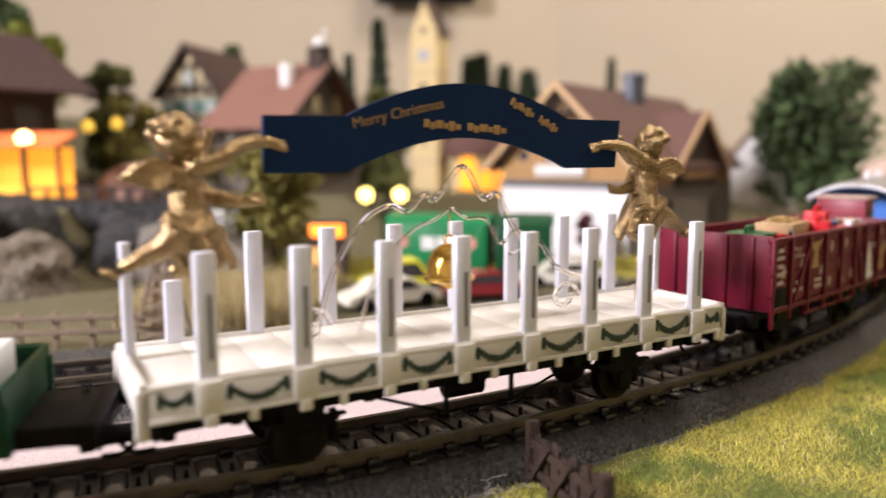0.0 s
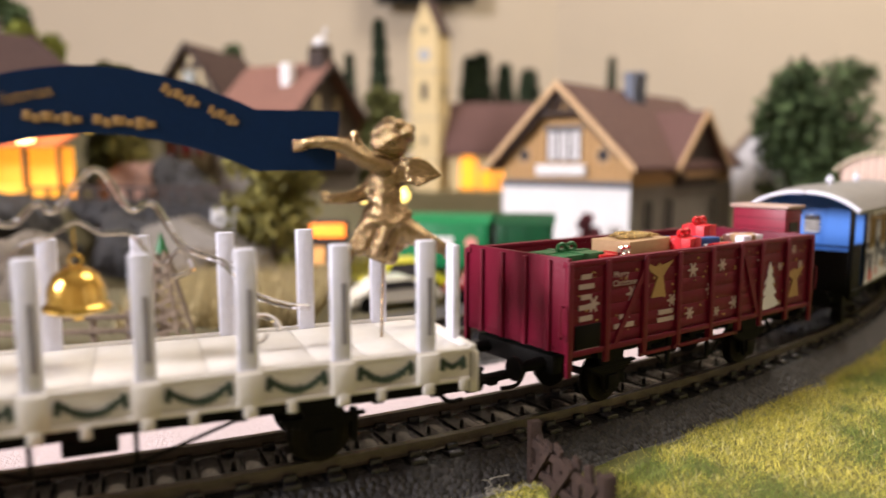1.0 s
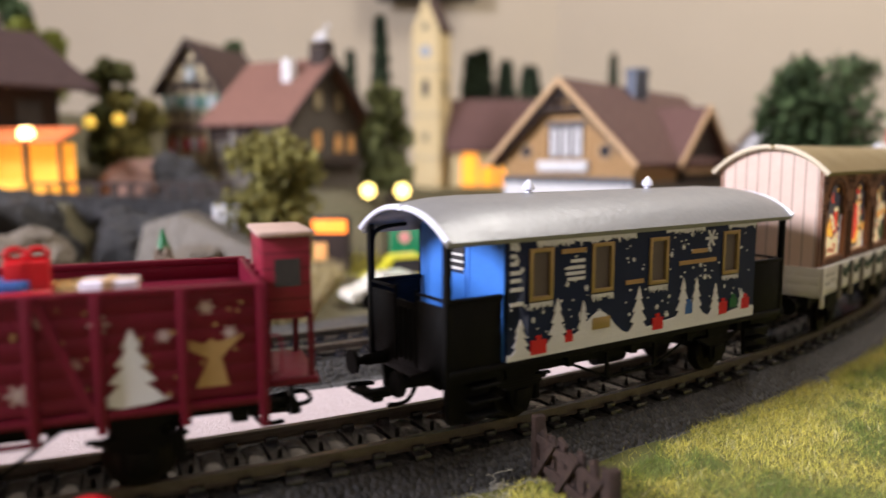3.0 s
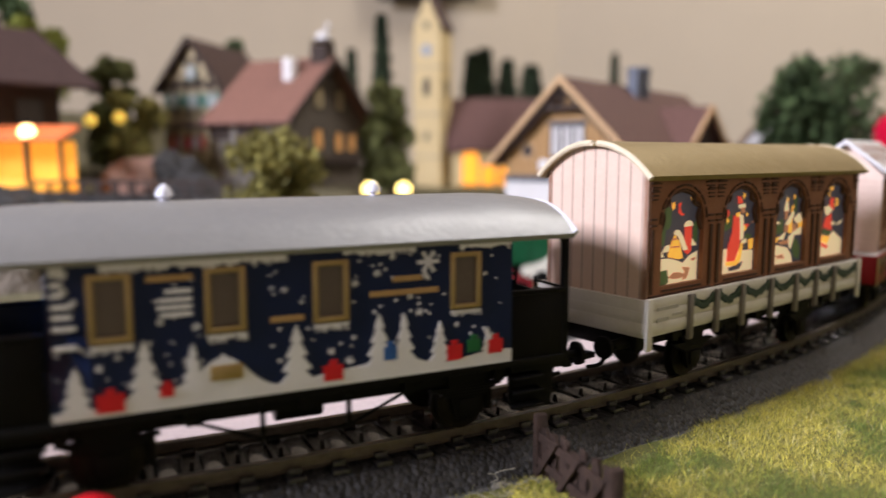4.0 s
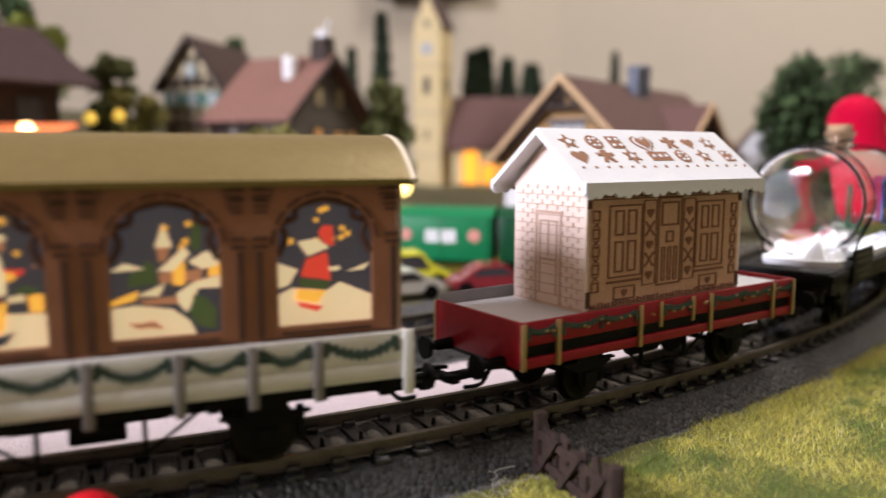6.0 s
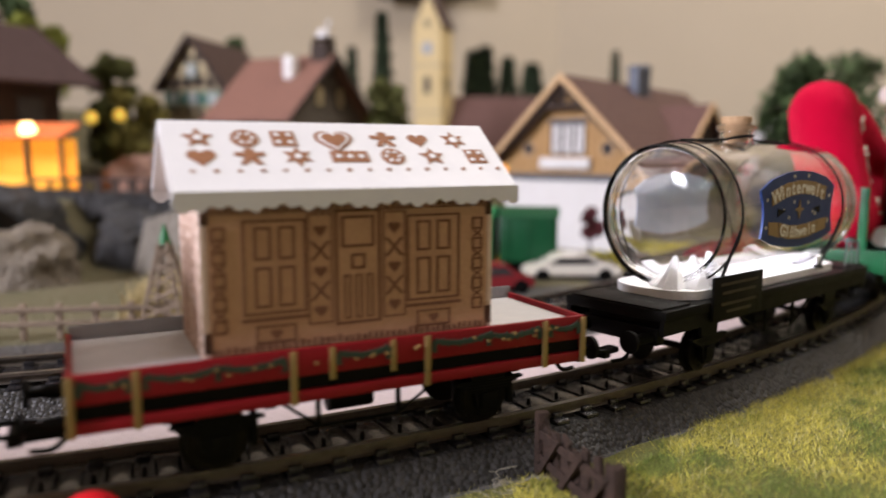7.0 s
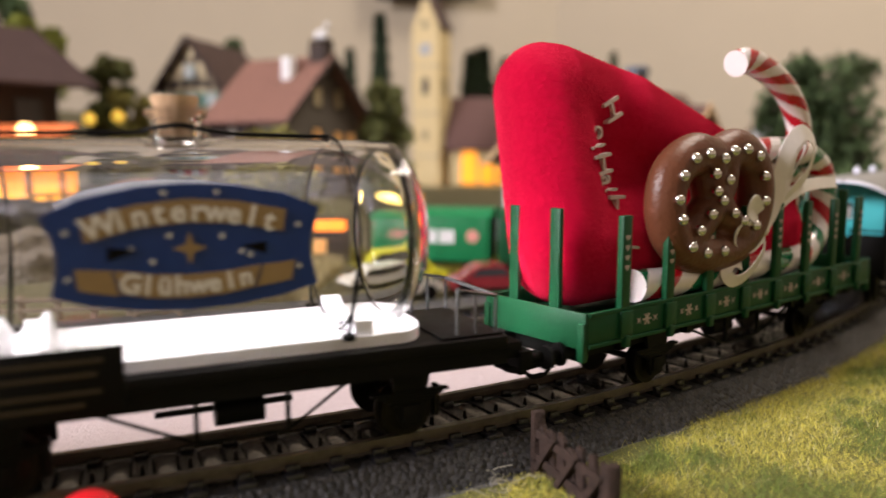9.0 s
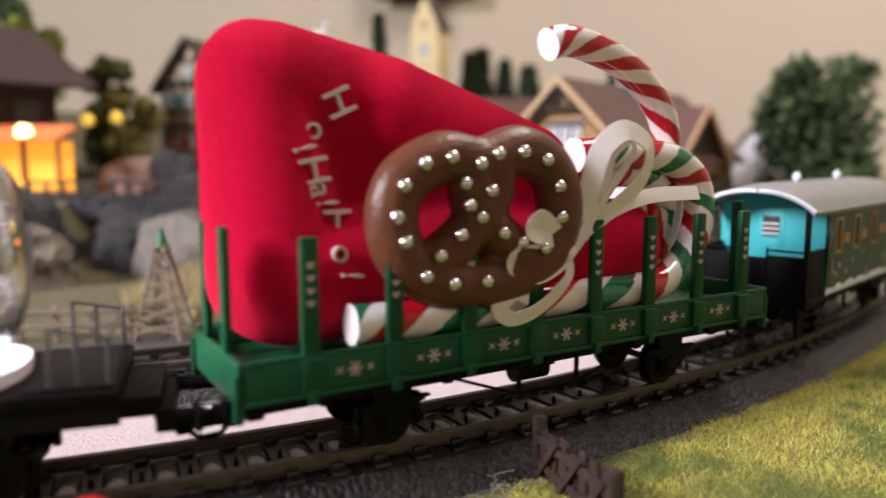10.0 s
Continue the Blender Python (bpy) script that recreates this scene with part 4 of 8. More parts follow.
    for x in (-21.6, 18.0):
        bm = B()
        lathe(bm, [(0.8, 46.8), (0.8, 48.4), (1.5, 48.6), (1.3, 49.6), (0.5, 50.6), (0.05, 50.9)], 12, c=(x, 0, 0))
        part("roof_vent", bm, STAKE, roof)
    for e in (-1, 1):
        bm = B()
        pts = [(e * 55.3, -17.3 + 34.6 * k / 20, 40.2 + 5.6 * (1 - abs(-1 + k / 10) ** 2.4)) for k in range(21)]
        tube(bm, pts, 0.65, 8)
        part("roof_rim", bm, STAKE, roof)
    bm = B()
    bx(bm, -54, 54, -y + 0.2, y - 0.2, 13.4, 14.9, 0.2)
    part("sole_bar", bm, BLACK, root)
    chassis(root, 54, 33, 13.4, (-33, 33))
    if printed:
        for s in (-1, 1):
            winter_print(root, s, s * (y + 0.1))
    else:
        for s in (-1, 1):
            bm = B()
            rnd = random.Random(9)
            prism(bm, [(x0, z0 + 0.1)] + [(x0 + 4 * k, z0 + 1.2 + rnd.uniform(0, 1.6)) for k in range(21)] + [(x1, z0 + 0.1)], s * (y + 0.1) - 0.1, s * (y + 0.1) + 0.1)
            part("snow_print", bm, SNOW, root)
            bm = B()
            for k in range(14):
                flake(bm, rnd.uniform(-38, 38), rnd.uniform(18, 26), 0.9, s * (y + 0.12))
            part("snowflake_print", bm, PRINT, root)
            bm = B()
            for x in (-23.6, -6, 14, 20):
                bx(bm, x - 2.4, x + 2.4, s * (y + 0.1) - 0.1, s * (y + 0.1) + 0.1, 29.4, 32.4)
            part("data_print", bm, GOLDINK, root)
    return root


def winter_print(root, s, y):
    """The snowy night scene printed along one side of the coach."""
    x0, x1, z0 = -40.6, 40.7, 15.0
    bm = B()
    top = []
    for i in range(60):
        x = x0 + (x1 - x0) * i / 59
        hill = 2.0 + 0.8 * math.sin(x * 0.21) + 5.6 * math.exp(-((x + 14.6) / 5.2) ** 2) + 2.4 * math.exp(-((x - 17) / 5.5) ** 2)
        top.append((x, z0 + hill))
    prism(bm, [(x0, z0)] + top + [(x1, z0)], y - 0.1, y + 0.1)
    part("snow_print", bm, SNOW, root, "white printed snow hills")
    for x, zb, h, w in ((-37.2, 15.5, 8, 5.4), (-27.2, 16.2, 10.6, 6.6), (-19.8, 17, 8.4, 4.4), (-2.6, 15.6, 11.2, 6.8), (12.7, 16.6, 10.8, 6.2), (17.6, 17.2, 9.8, 5.4), (24.9, 16.6, 8.2, 5.0), (35.3, 16.2, 6.4, 3.4)):
        bm = B()
        prism(bm, fir(x, zb, h, w, 4), y - 0.14, y + 0.14)
        part("fir_print", bm, SNOW, root)
    rnd = random.Random(3)
    bm = B()
    for a, b, z in ((-40, -38, 38.6), (-33.2, -4, 38.6), (6, 20, 38.8), (29, 40.5, 38.8)):
        x = a
        while x < b:
            w = rnd.uniform(0.8, 1.8)
            prism(bm, [(x, z + 0.5), (min(x + w, b), z + 0.5), (min(x + w * 0.8, b), z - rnd.uniform(0.2, 1.4)), (x + w * 0.2, z - rnd.uniform(0, 0.8))], y - 0.1, y + 0.1)
            x += w * 0.85
    for a, b in ((-35, -28.6), (-17.6, -11), (0.5, 7), (27.2, 33.7)):
        x = a
        while x < b:
            w = rnd.uniform(0.7, 1.3)
            prism(bm, [(x, 26.4), (min(x + w, b), 26.4), (min(x + w * 0.7, b), 26.2 - rnd.uniform(0.4, 1.6)), (x + w * 0.3, 26.2 - rnd.uniform(0.2, 1.2))], y - 0.1, y + 0.1)
            x += w * 0.85
    part("icicle_print", bm, SNOW, root)
    bm = B()
    for i in range(150):
        x, z = rnd.uniform(x0 + 0.5, x1 - 0.5), rnd.uniform(19, 38.5)
        if any(a - 0.6 < x < b + 0.6 and z > 26 for a, b in ((-35, -28.6), (-17.6, -11), (0.5, 7), (27.2, 33.7))):
            continue
        if rnd.random() < 0.3:
            flake(bm, x, z, rnd.uniform(0.4, 0.8), y)
        else:
            prism(bm, disc(x, z, rnd.uniform(0.14, 0.34), 6), y - 0.1, y + 0.1)
    flake(bm, 22.6, 36.2, 2.2, y)
    flake(bm, 22.6, 36.2, 1.4, y)
    part("snowflake_print", bm, SNOW, root)
    for x, z, w, h, m in ((-32.4, 15.6, 4.2, 3.0, REDGIFT), (-24, 17, 2.2, 1.6, REDGIFT), (3.9, 16, 3.6, 2.8, REDGIFT), (14.8, 18.4, 2.6, 2.6, BLUEGIFT), (28, 16.8, 3.2, 3.0, REDGIFT), (32.2, 18, 2.8, 2.4, GREENGIFT), (37, 17.2, 3.2, 2.8, REDGIFT)):
        bm = B()
        bx(bm, x - w / 2, x + w / 2, y - 0.2, y + 0.2, z, z + h)
        bx(bm, x - 0.25, x + 0.25, y - 0.24, y + 0.24, z, z + h)
        prism(bm, heart(x, z + h + 0.4, 0.8), y - 0.2, y + 0.2)
        part("gift_print", bm, m, root)
    bm = B()
    bx(bm, -17.2, -11.8, y - 0.25, y + 0.25, 18.6, 21.2, 0.1)
    part("gold_plate", bm, BRASS, root)
    bm = B()
    for a, b, z in ((-26.4, -19.4, 36.4), (15.4, 21.2, 33.4), (11, 24.6, 30.9), (-7, -1.2, 28.0)):
        bx(bm, a, b, y - 0.1, y + 0.1, z - 0.5, z + 0.5)
    part("gold_lettering_print", bm, GOLDINK, root)
    bm = B()
    for z in (34.2, 32.8, 31.6, 30.4):
        bx(bm, -24.2 + rnd.uniform(-1, 1), -19.6, y - 0.1, y + 0.1, z - 0.35, z + 0.35)
    for z in (38, 36.4, 34.8, 33, 31.4, 29.6, 26.6):
        bx(bm, -39.9, -38 + rnd.uniform(-0.4, 1.4), y - 0.1, y + 0.1, z - 0.4, z + 0.4)
    part("data_print", bm, SNOW, root)


GLOW_CREAM = surface("lit_cream", (0.9, 0.7, 0.4), (0.85, 0.62, 0.34), 0.5, 400, 0.0, emit=0.58)
GLOW_NIGHT = surface("lit_night", (0.06, 0.05, 0.055), (0.05, 0.045, 0.05), 0.5, 400, 0.0, emit=0.6)
GLOW_RED = surface("lit_red", (0.6, 0.05, 0.025), (0.5, 0.04, 0.02), 0.5, 400, 0.0, emit=0.95)
GLOW_YELLOW = surface("lit_yellow", (0.85, 0.42, 0.05), (0.75, 0.34, 0.04), 0.5, 400, 0.0, emit=0.95)
GLOW_GREEN = surface("lit_green", (0.07, 0.09, 0.03), (0.05, 0.07, 0.02), 0.5, 400, 0.0, emit=0.6)
GLOW_BROWN = surface("lit_brown", (0.45, 0.2, 0.09), (0.38, 0.15, 0.07), 0.5, 400, 0.0, emit=0.6)


def arch_wagon():
    root = rides(thing("arcade_wagon", "brown wooden box wagon with four lit arched pictures on white frame", "rail wagon", "wagons of the train"), "arch")
    y, x0, x1, z0, z1 = 15.2, -52.8, 52.4, 23.0, 51.4
    # white low-sided frame
    for s in (-1, 1):
        yo = s * 16.2
        bm = B()
        bx(bm, -53.6, 53.6, min(yo, yo - s * 1.0), max(yo, yo - s * 1.0), 15.4, 23.6, 0.2)
        part("side_board", bm, WHITE, root)
        for z in (15.4, 18.2, 20.9):
            bm = B()
            bx(bm, -53.4, 53.4, min(yo, yo + s * 0.25), max(yo, yo + s * 0.25), z + 0.12, z + 2.55, 0.1)
            part("plank", bm, WHITE, root)
        xs = (-37.3, -26.2, -14.3, 0.0, 13.6, 25.4, 36.5)
        for x in xs:
            bm = B()
            bx(bm, x - 0.85, x + 0.85, min(yo, yo + s * 1.1), max(yo, yo + s * 1.1), 12.4, 23.2, 0.2)
            part("post", bm, surface("post_grey", (0.2, 0.18, 0.16), (0.16, 0.14, 0.13), 0.5, 300) if x == xs[0] and s < 0 else bpy.data.materials["post_grey"], root)
        for x in (-53.2, 53.2):
            bm = B()
            bx(bm, x - 1.0, x + 1.0, min(yo, yo + s * 0.9), max(yo, yo + s * 0.9), 11.8, 23.8, 0.2)
            part("corner_post", bm, WHITE, root)
        for a, b in list(zip(xs, xs[1:])) + [(36.5, 52.4)]:
            part("garland", garland(B(), a + 1.4, b - 1.4, 22.4, 2.4, yo + s * 0.4, 0.85, int(a)), GARLAND, root, "dark green printed swag")
        bm = B()
        bx(bm, -50, -42, yo + s * 0.3 - 0.1, yo + s * 0.3 + 0.1, 20.6, 21.4)
        bx(bm, -50, -45.6, yo + s * 0.3 - 0.1, yo + s * 0.3 + 0.1, 18, 18.9)
        bx(bm, -44, -40, yo + s * 0.3 - 0.1, yo + s * 0.3 + 0.1, 18.8, 19.4)
        part("data_print", bm, surface("grey_print", (0.45, 0.43, 0.4)) if s < 0 else bpy.data.materials["grey_print"], root)
        # arcade wall in four bays
        centres = (-39.1, -13.4, 12.4, 38.6)
        bays = (x0, -26.2, -0.6, 25.6, x1)
        for c, xa, xb in zip(centres, bays, bays[1:]):
            hw, zb, zs, zt = 8.4, 25.8, 40.2, 48.2
            arc = [(c - hw, zs)] + [(c - hw * math.cos(radians(k * 10)) * (1.0 if k < 9 else 0), zs + (zt - zs) * math.sin(radians(k * 10))) for k in range(1, 10)]
            bm = B()
            prism(bm, [(xa, z0), (c, z0), (c, zb), (c - hw, zb)] + arc + [(c, z1), (xa, z1)], s * y, s * (y - 1.2))
            prism(bm, [(xb, z0), (c, z0), (c, zb), (c + hw, zb)] + [(2 * c - p, q) for p, q in arc] + [(c, z1), (xb, z1)], s * y, s * (y - 1.2))
            part("arcade_panel", bm, WOODRED, root)
            bm = B()
            for k in range(8):
                a0, a1 = radians(k * 22.5), radians(k * 22.5 + 18)
                for rr, t in ((hw + 1.1, 0.45),):
                    pts = []
                    for a in np.linspace(a0, a1, 4):
                        pts.append((c - rr * math.cos(a), zs + (zt - zs + 1.0) * math.sin(a)))
                    for a in np.linspace(a1, a0, 4):
                        pts.append((c - (rr - t) * math.cos(a), zs + (zt - zs + 1.0 - t) * math.sin(a)))
                    prism(bm, pts, s * (y + 0.02), s * (y + 0.3))
            for xx in (xa + 1.6, xb - 1.6):
                bx(bm, xx - 0.5, xx + 0.5, min(s * y, s * (y + 0.4)), max(s * y, s * (y + 0.4)), z0 + 1.4, zs - 1)
            for zz in (zs - 0.4, zs + 1.0, zs + 7.6, zs + 9.2):
                for xx, d in ((xa + 0.6, 2.4), (xb - 3.0, 2.4)):
                    bx(bm, xx, xx + d, min(s * y, s * (y + 0.45)), max(s * y, s * (y + 0.45)), zz, zz + 0.5)
            for k in range(6):
                bx(bm, xa + 0.9, xa + 4.6 - k * 0.3, min(s * y, s * (y + 0.35)), max(s * y, s * (y + 0.35)), z1 - 1.2 - k * 0.9, z1 - 0.8 - k * 0.9)
                bx(bm, xb - 4.6 + k * 0.3, xb - 0.9, min(s * y, s * (y + 0.35)), max(s * y, s * (y + 0.35)), z1 - 1.2 - k * 0.9, z1 - 0.8 - k * 0.9)
            bx(bm, xa + 1, xb - 1, min(s * y, s * (y + 0.4)), max(s * y, s * (y + 0.4)), z0 + 0.3, z0 + 1.0)
            bx(bm, c - hw + 0.5, c + hw - 0.5, min(s * y, s * (y + 0.3)), max(s * y, s * (y + 0.3)), z0 + 1.5, z0 + 2.0)
            part("carving", bm, WOODDARK, root)
            bm = B()
            # curled tracery under the arch
            for sg in (-1, 1):
                tube(bm, smooth_line([(c + sg * (hw - 0.2), s * (y - 0.8), zs - 2), (c + sg * (hw - 1.6), s * (y - 0.8), zs + 1), (c + sg * (hw - 1.0), s * (y - 0.8), zs + 3.4), (c + sg * (hw - 3.2), s * (y - 0.8), zs + 4.4), (c + sg * (hw - 3.8), s * (y - 0.8), zs + 6.4), (c, s * (y - 0.8), zt - 0.4)], 5), 0.55, 6)
            part("tracery", bm, WOODDARK, root)
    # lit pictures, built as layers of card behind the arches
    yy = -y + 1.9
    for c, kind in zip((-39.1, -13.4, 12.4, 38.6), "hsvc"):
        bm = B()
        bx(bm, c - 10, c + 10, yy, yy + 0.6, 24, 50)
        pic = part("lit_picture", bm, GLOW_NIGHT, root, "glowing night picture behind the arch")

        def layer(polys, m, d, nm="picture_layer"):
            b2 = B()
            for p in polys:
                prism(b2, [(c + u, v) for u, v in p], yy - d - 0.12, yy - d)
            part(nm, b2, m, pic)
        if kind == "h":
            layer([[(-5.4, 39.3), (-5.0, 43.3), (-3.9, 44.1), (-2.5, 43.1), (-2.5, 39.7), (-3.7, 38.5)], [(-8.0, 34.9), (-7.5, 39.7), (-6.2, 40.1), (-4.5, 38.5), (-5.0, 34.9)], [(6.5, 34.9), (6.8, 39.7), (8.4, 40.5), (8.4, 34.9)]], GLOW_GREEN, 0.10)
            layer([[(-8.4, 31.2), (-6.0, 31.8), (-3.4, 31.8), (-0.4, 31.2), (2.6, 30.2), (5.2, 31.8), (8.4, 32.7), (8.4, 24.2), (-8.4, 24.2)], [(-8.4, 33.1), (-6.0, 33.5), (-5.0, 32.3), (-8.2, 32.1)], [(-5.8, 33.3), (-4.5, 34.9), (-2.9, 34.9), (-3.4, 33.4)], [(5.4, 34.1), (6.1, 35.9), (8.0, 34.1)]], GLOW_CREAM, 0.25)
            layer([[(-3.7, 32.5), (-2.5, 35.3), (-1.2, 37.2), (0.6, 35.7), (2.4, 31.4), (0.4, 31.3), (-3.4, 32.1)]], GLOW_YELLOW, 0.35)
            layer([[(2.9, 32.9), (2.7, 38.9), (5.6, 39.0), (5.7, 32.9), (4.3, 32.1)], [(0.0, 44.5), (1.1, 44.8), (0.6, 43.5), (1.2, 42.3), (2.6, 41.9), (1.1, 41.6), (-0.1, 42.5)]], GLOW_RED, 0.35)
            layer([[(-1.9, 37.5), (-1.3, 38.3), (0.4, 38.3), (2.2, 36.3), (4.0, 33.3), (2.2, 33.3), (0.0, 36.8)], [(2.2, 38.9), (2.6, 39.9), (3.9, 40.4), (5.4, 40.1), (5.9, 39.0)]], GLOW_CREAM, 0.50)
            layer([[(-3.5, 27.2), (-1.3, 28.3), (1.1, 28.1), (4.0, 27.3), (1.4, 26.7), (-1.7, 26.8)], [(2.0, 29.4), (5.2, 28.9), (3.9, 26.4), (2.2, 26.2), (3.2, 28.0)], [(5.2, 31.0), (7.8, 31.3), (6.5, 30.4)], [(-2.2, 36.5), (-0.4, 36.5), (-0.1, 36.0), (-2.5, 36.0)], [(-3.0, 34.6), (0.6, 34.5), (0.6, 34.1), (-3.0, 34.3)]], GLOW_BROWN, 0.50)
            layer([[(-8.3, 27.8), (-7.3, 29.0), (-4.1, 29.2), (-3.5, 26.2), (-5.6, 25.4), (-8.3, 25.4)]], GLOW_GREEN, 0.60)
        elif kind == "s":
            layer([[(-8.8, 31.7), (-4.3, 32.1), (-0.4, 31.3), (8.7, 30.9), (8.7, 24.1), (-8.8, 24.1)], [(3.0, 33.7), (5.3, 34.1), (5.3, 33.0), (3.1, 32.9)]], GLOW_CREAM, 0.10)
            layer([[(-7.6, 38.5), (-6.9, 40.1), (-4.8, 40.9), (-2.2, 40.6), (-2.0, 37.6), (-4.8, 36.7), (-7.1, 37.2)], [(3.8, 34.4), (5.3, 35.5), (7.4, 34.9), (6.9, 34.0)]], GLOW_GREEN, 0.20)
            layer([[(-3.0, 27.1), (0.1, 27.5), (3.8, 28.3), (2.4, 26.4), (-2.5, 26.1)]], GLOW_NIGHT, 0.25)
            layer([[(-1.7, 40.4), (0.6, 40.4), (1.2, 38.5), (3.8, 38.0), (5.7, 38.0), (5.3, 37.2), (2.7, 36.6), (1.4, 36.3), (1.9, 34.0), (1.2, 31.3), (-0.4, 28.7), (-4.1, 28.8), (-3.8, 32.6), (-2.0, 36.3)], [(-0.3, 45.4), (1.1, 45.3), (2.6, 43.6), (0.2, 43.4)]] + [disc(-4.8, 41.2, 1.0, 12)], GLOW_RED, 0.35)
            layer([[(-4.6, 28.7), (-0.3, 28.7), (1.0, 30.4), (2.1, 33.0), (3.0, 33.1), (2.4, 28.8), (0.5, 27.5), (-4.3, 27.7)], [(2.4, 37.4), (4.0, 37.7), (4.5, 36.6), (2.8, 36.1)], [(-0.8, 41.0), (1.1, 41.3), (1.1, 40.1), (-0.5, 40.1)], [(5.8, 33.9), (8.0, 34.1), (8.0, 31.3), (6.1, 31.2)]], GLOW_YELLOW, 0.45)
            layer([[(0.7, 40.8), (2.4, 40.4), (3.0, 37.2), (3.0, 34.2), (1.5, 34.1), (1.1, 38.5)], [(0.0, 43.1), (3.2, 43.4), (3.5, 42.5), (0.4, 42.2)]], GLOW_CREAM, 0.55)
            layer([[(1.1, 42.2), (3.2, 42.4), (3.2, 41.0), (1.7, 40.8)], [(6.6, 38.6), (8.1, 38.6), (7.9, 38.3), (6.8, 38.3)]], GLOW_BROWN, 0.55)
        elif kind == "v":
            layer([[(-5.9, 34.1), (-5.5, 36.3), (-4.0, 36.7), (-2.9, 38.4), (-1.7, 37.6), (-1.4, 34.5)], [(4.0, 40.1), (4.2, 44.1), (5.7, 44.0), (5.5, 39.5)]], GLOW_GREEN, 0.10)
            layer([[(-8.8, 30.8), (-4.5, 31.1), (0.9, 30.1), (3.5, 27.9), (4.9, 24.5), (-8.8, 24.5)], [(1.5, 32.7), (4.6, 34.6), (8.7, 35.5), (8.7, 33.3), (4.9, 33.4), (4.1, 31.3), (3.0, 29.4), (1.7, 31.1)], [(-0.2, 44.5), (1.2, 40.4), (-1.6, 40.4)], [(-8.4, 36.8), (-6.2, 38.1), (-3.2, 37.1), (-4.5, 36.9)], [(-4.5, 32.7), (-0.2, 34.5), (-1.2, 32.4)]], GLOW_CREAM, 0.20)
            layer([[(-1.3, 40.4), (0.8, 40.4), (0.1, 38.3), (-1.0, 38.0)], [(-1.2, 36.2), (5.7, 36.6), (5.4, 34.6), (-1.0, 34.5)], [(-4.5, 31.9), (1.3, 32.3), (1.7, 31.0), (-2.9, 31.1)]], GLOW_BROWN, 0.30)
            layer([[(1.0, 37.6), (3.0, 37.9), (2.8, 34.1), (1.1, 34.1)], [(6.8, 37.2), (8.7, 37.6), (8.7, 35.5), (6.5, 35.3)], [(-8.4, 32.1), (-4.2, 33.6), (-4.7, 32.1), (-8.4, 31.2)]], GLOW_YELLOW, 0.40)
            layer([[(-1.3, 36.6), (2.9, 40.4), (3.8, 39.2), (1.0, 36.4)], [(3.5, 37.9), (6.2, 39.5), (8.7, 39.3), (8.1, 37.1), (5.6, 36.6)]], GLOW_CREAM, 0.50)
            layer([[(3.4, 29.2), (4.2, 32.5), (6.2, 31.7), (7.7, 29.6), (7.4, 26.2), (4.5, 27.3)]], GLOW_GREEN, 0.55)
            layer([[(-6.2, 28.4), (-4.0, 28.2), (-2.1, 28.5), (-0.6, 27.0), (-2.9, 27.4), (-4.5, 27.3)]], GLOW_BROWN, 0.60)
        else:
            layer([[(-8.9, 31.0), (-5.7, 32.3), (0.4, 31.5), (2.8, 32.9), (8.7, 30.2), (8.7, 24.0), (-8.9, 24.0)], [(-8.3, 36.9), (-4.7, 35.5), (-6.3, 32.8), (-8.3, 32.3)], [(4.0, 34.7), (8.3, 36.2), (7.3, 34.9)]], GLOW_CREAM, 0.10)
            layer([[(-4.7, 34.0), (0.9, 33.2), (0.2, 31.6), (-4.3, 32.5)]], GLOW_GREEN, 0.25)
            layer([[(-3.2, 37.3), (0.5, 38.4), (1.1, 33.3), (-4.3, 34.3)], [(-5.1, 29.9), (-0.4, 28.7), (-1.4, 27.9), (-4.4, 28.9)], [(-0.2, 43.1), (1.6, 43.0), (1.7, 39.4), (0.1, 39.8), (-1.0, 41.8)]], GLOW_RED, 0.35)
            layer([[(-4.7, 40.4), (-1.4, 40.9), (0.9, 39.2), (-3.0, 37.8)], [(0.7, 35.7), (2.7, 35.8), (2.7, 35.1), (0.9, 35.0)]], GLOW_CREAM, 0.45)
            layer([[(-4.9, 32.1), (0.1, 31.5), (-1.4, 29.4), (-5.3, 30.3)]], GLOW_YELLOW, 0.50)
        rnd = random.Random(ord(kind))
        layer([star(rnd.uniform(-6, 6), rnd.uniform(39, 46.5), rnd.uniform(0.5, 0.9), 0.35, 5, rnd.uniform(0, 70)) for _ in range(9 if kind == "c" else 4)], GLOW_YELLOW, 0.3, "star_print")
    # ends with planks and an arched top
    for e, x in ((-1, x0), (1, x1)):
        bm = B()
        arc = [(-y + 2 * y * k / 16, z1 + 7.0 * (1 - abs(-1 + k / 8) ** 2.2)) for k in range(17)]
        prism(bm, [(-y, z0)] + arc + [(y, z0)], x, x - e * 1.0, "yz")
        part("end_wall", bm, ENDPLANK, root)
        bm = B()
        bx(bm, min(x - e * 0.6, x + e * 1.2), max(x - e * 0.6, x + e * 1.2), -16.2, 16.2, 15.4, 23.4, 0.2)
        part("end_board", bm, WHITE, root)
        for z in (18.2, 20.9):
            bm = B()
            bx(bm, min(x + e * 1.2, x + e * 1.35), max(x + e * 1.2, x + e * 1.35), -15.8, 15.8, z - 2.4, z - 0.2, 0.1)
            part("plank", bm, WHITE, root)
    bm = B()
    secs = []
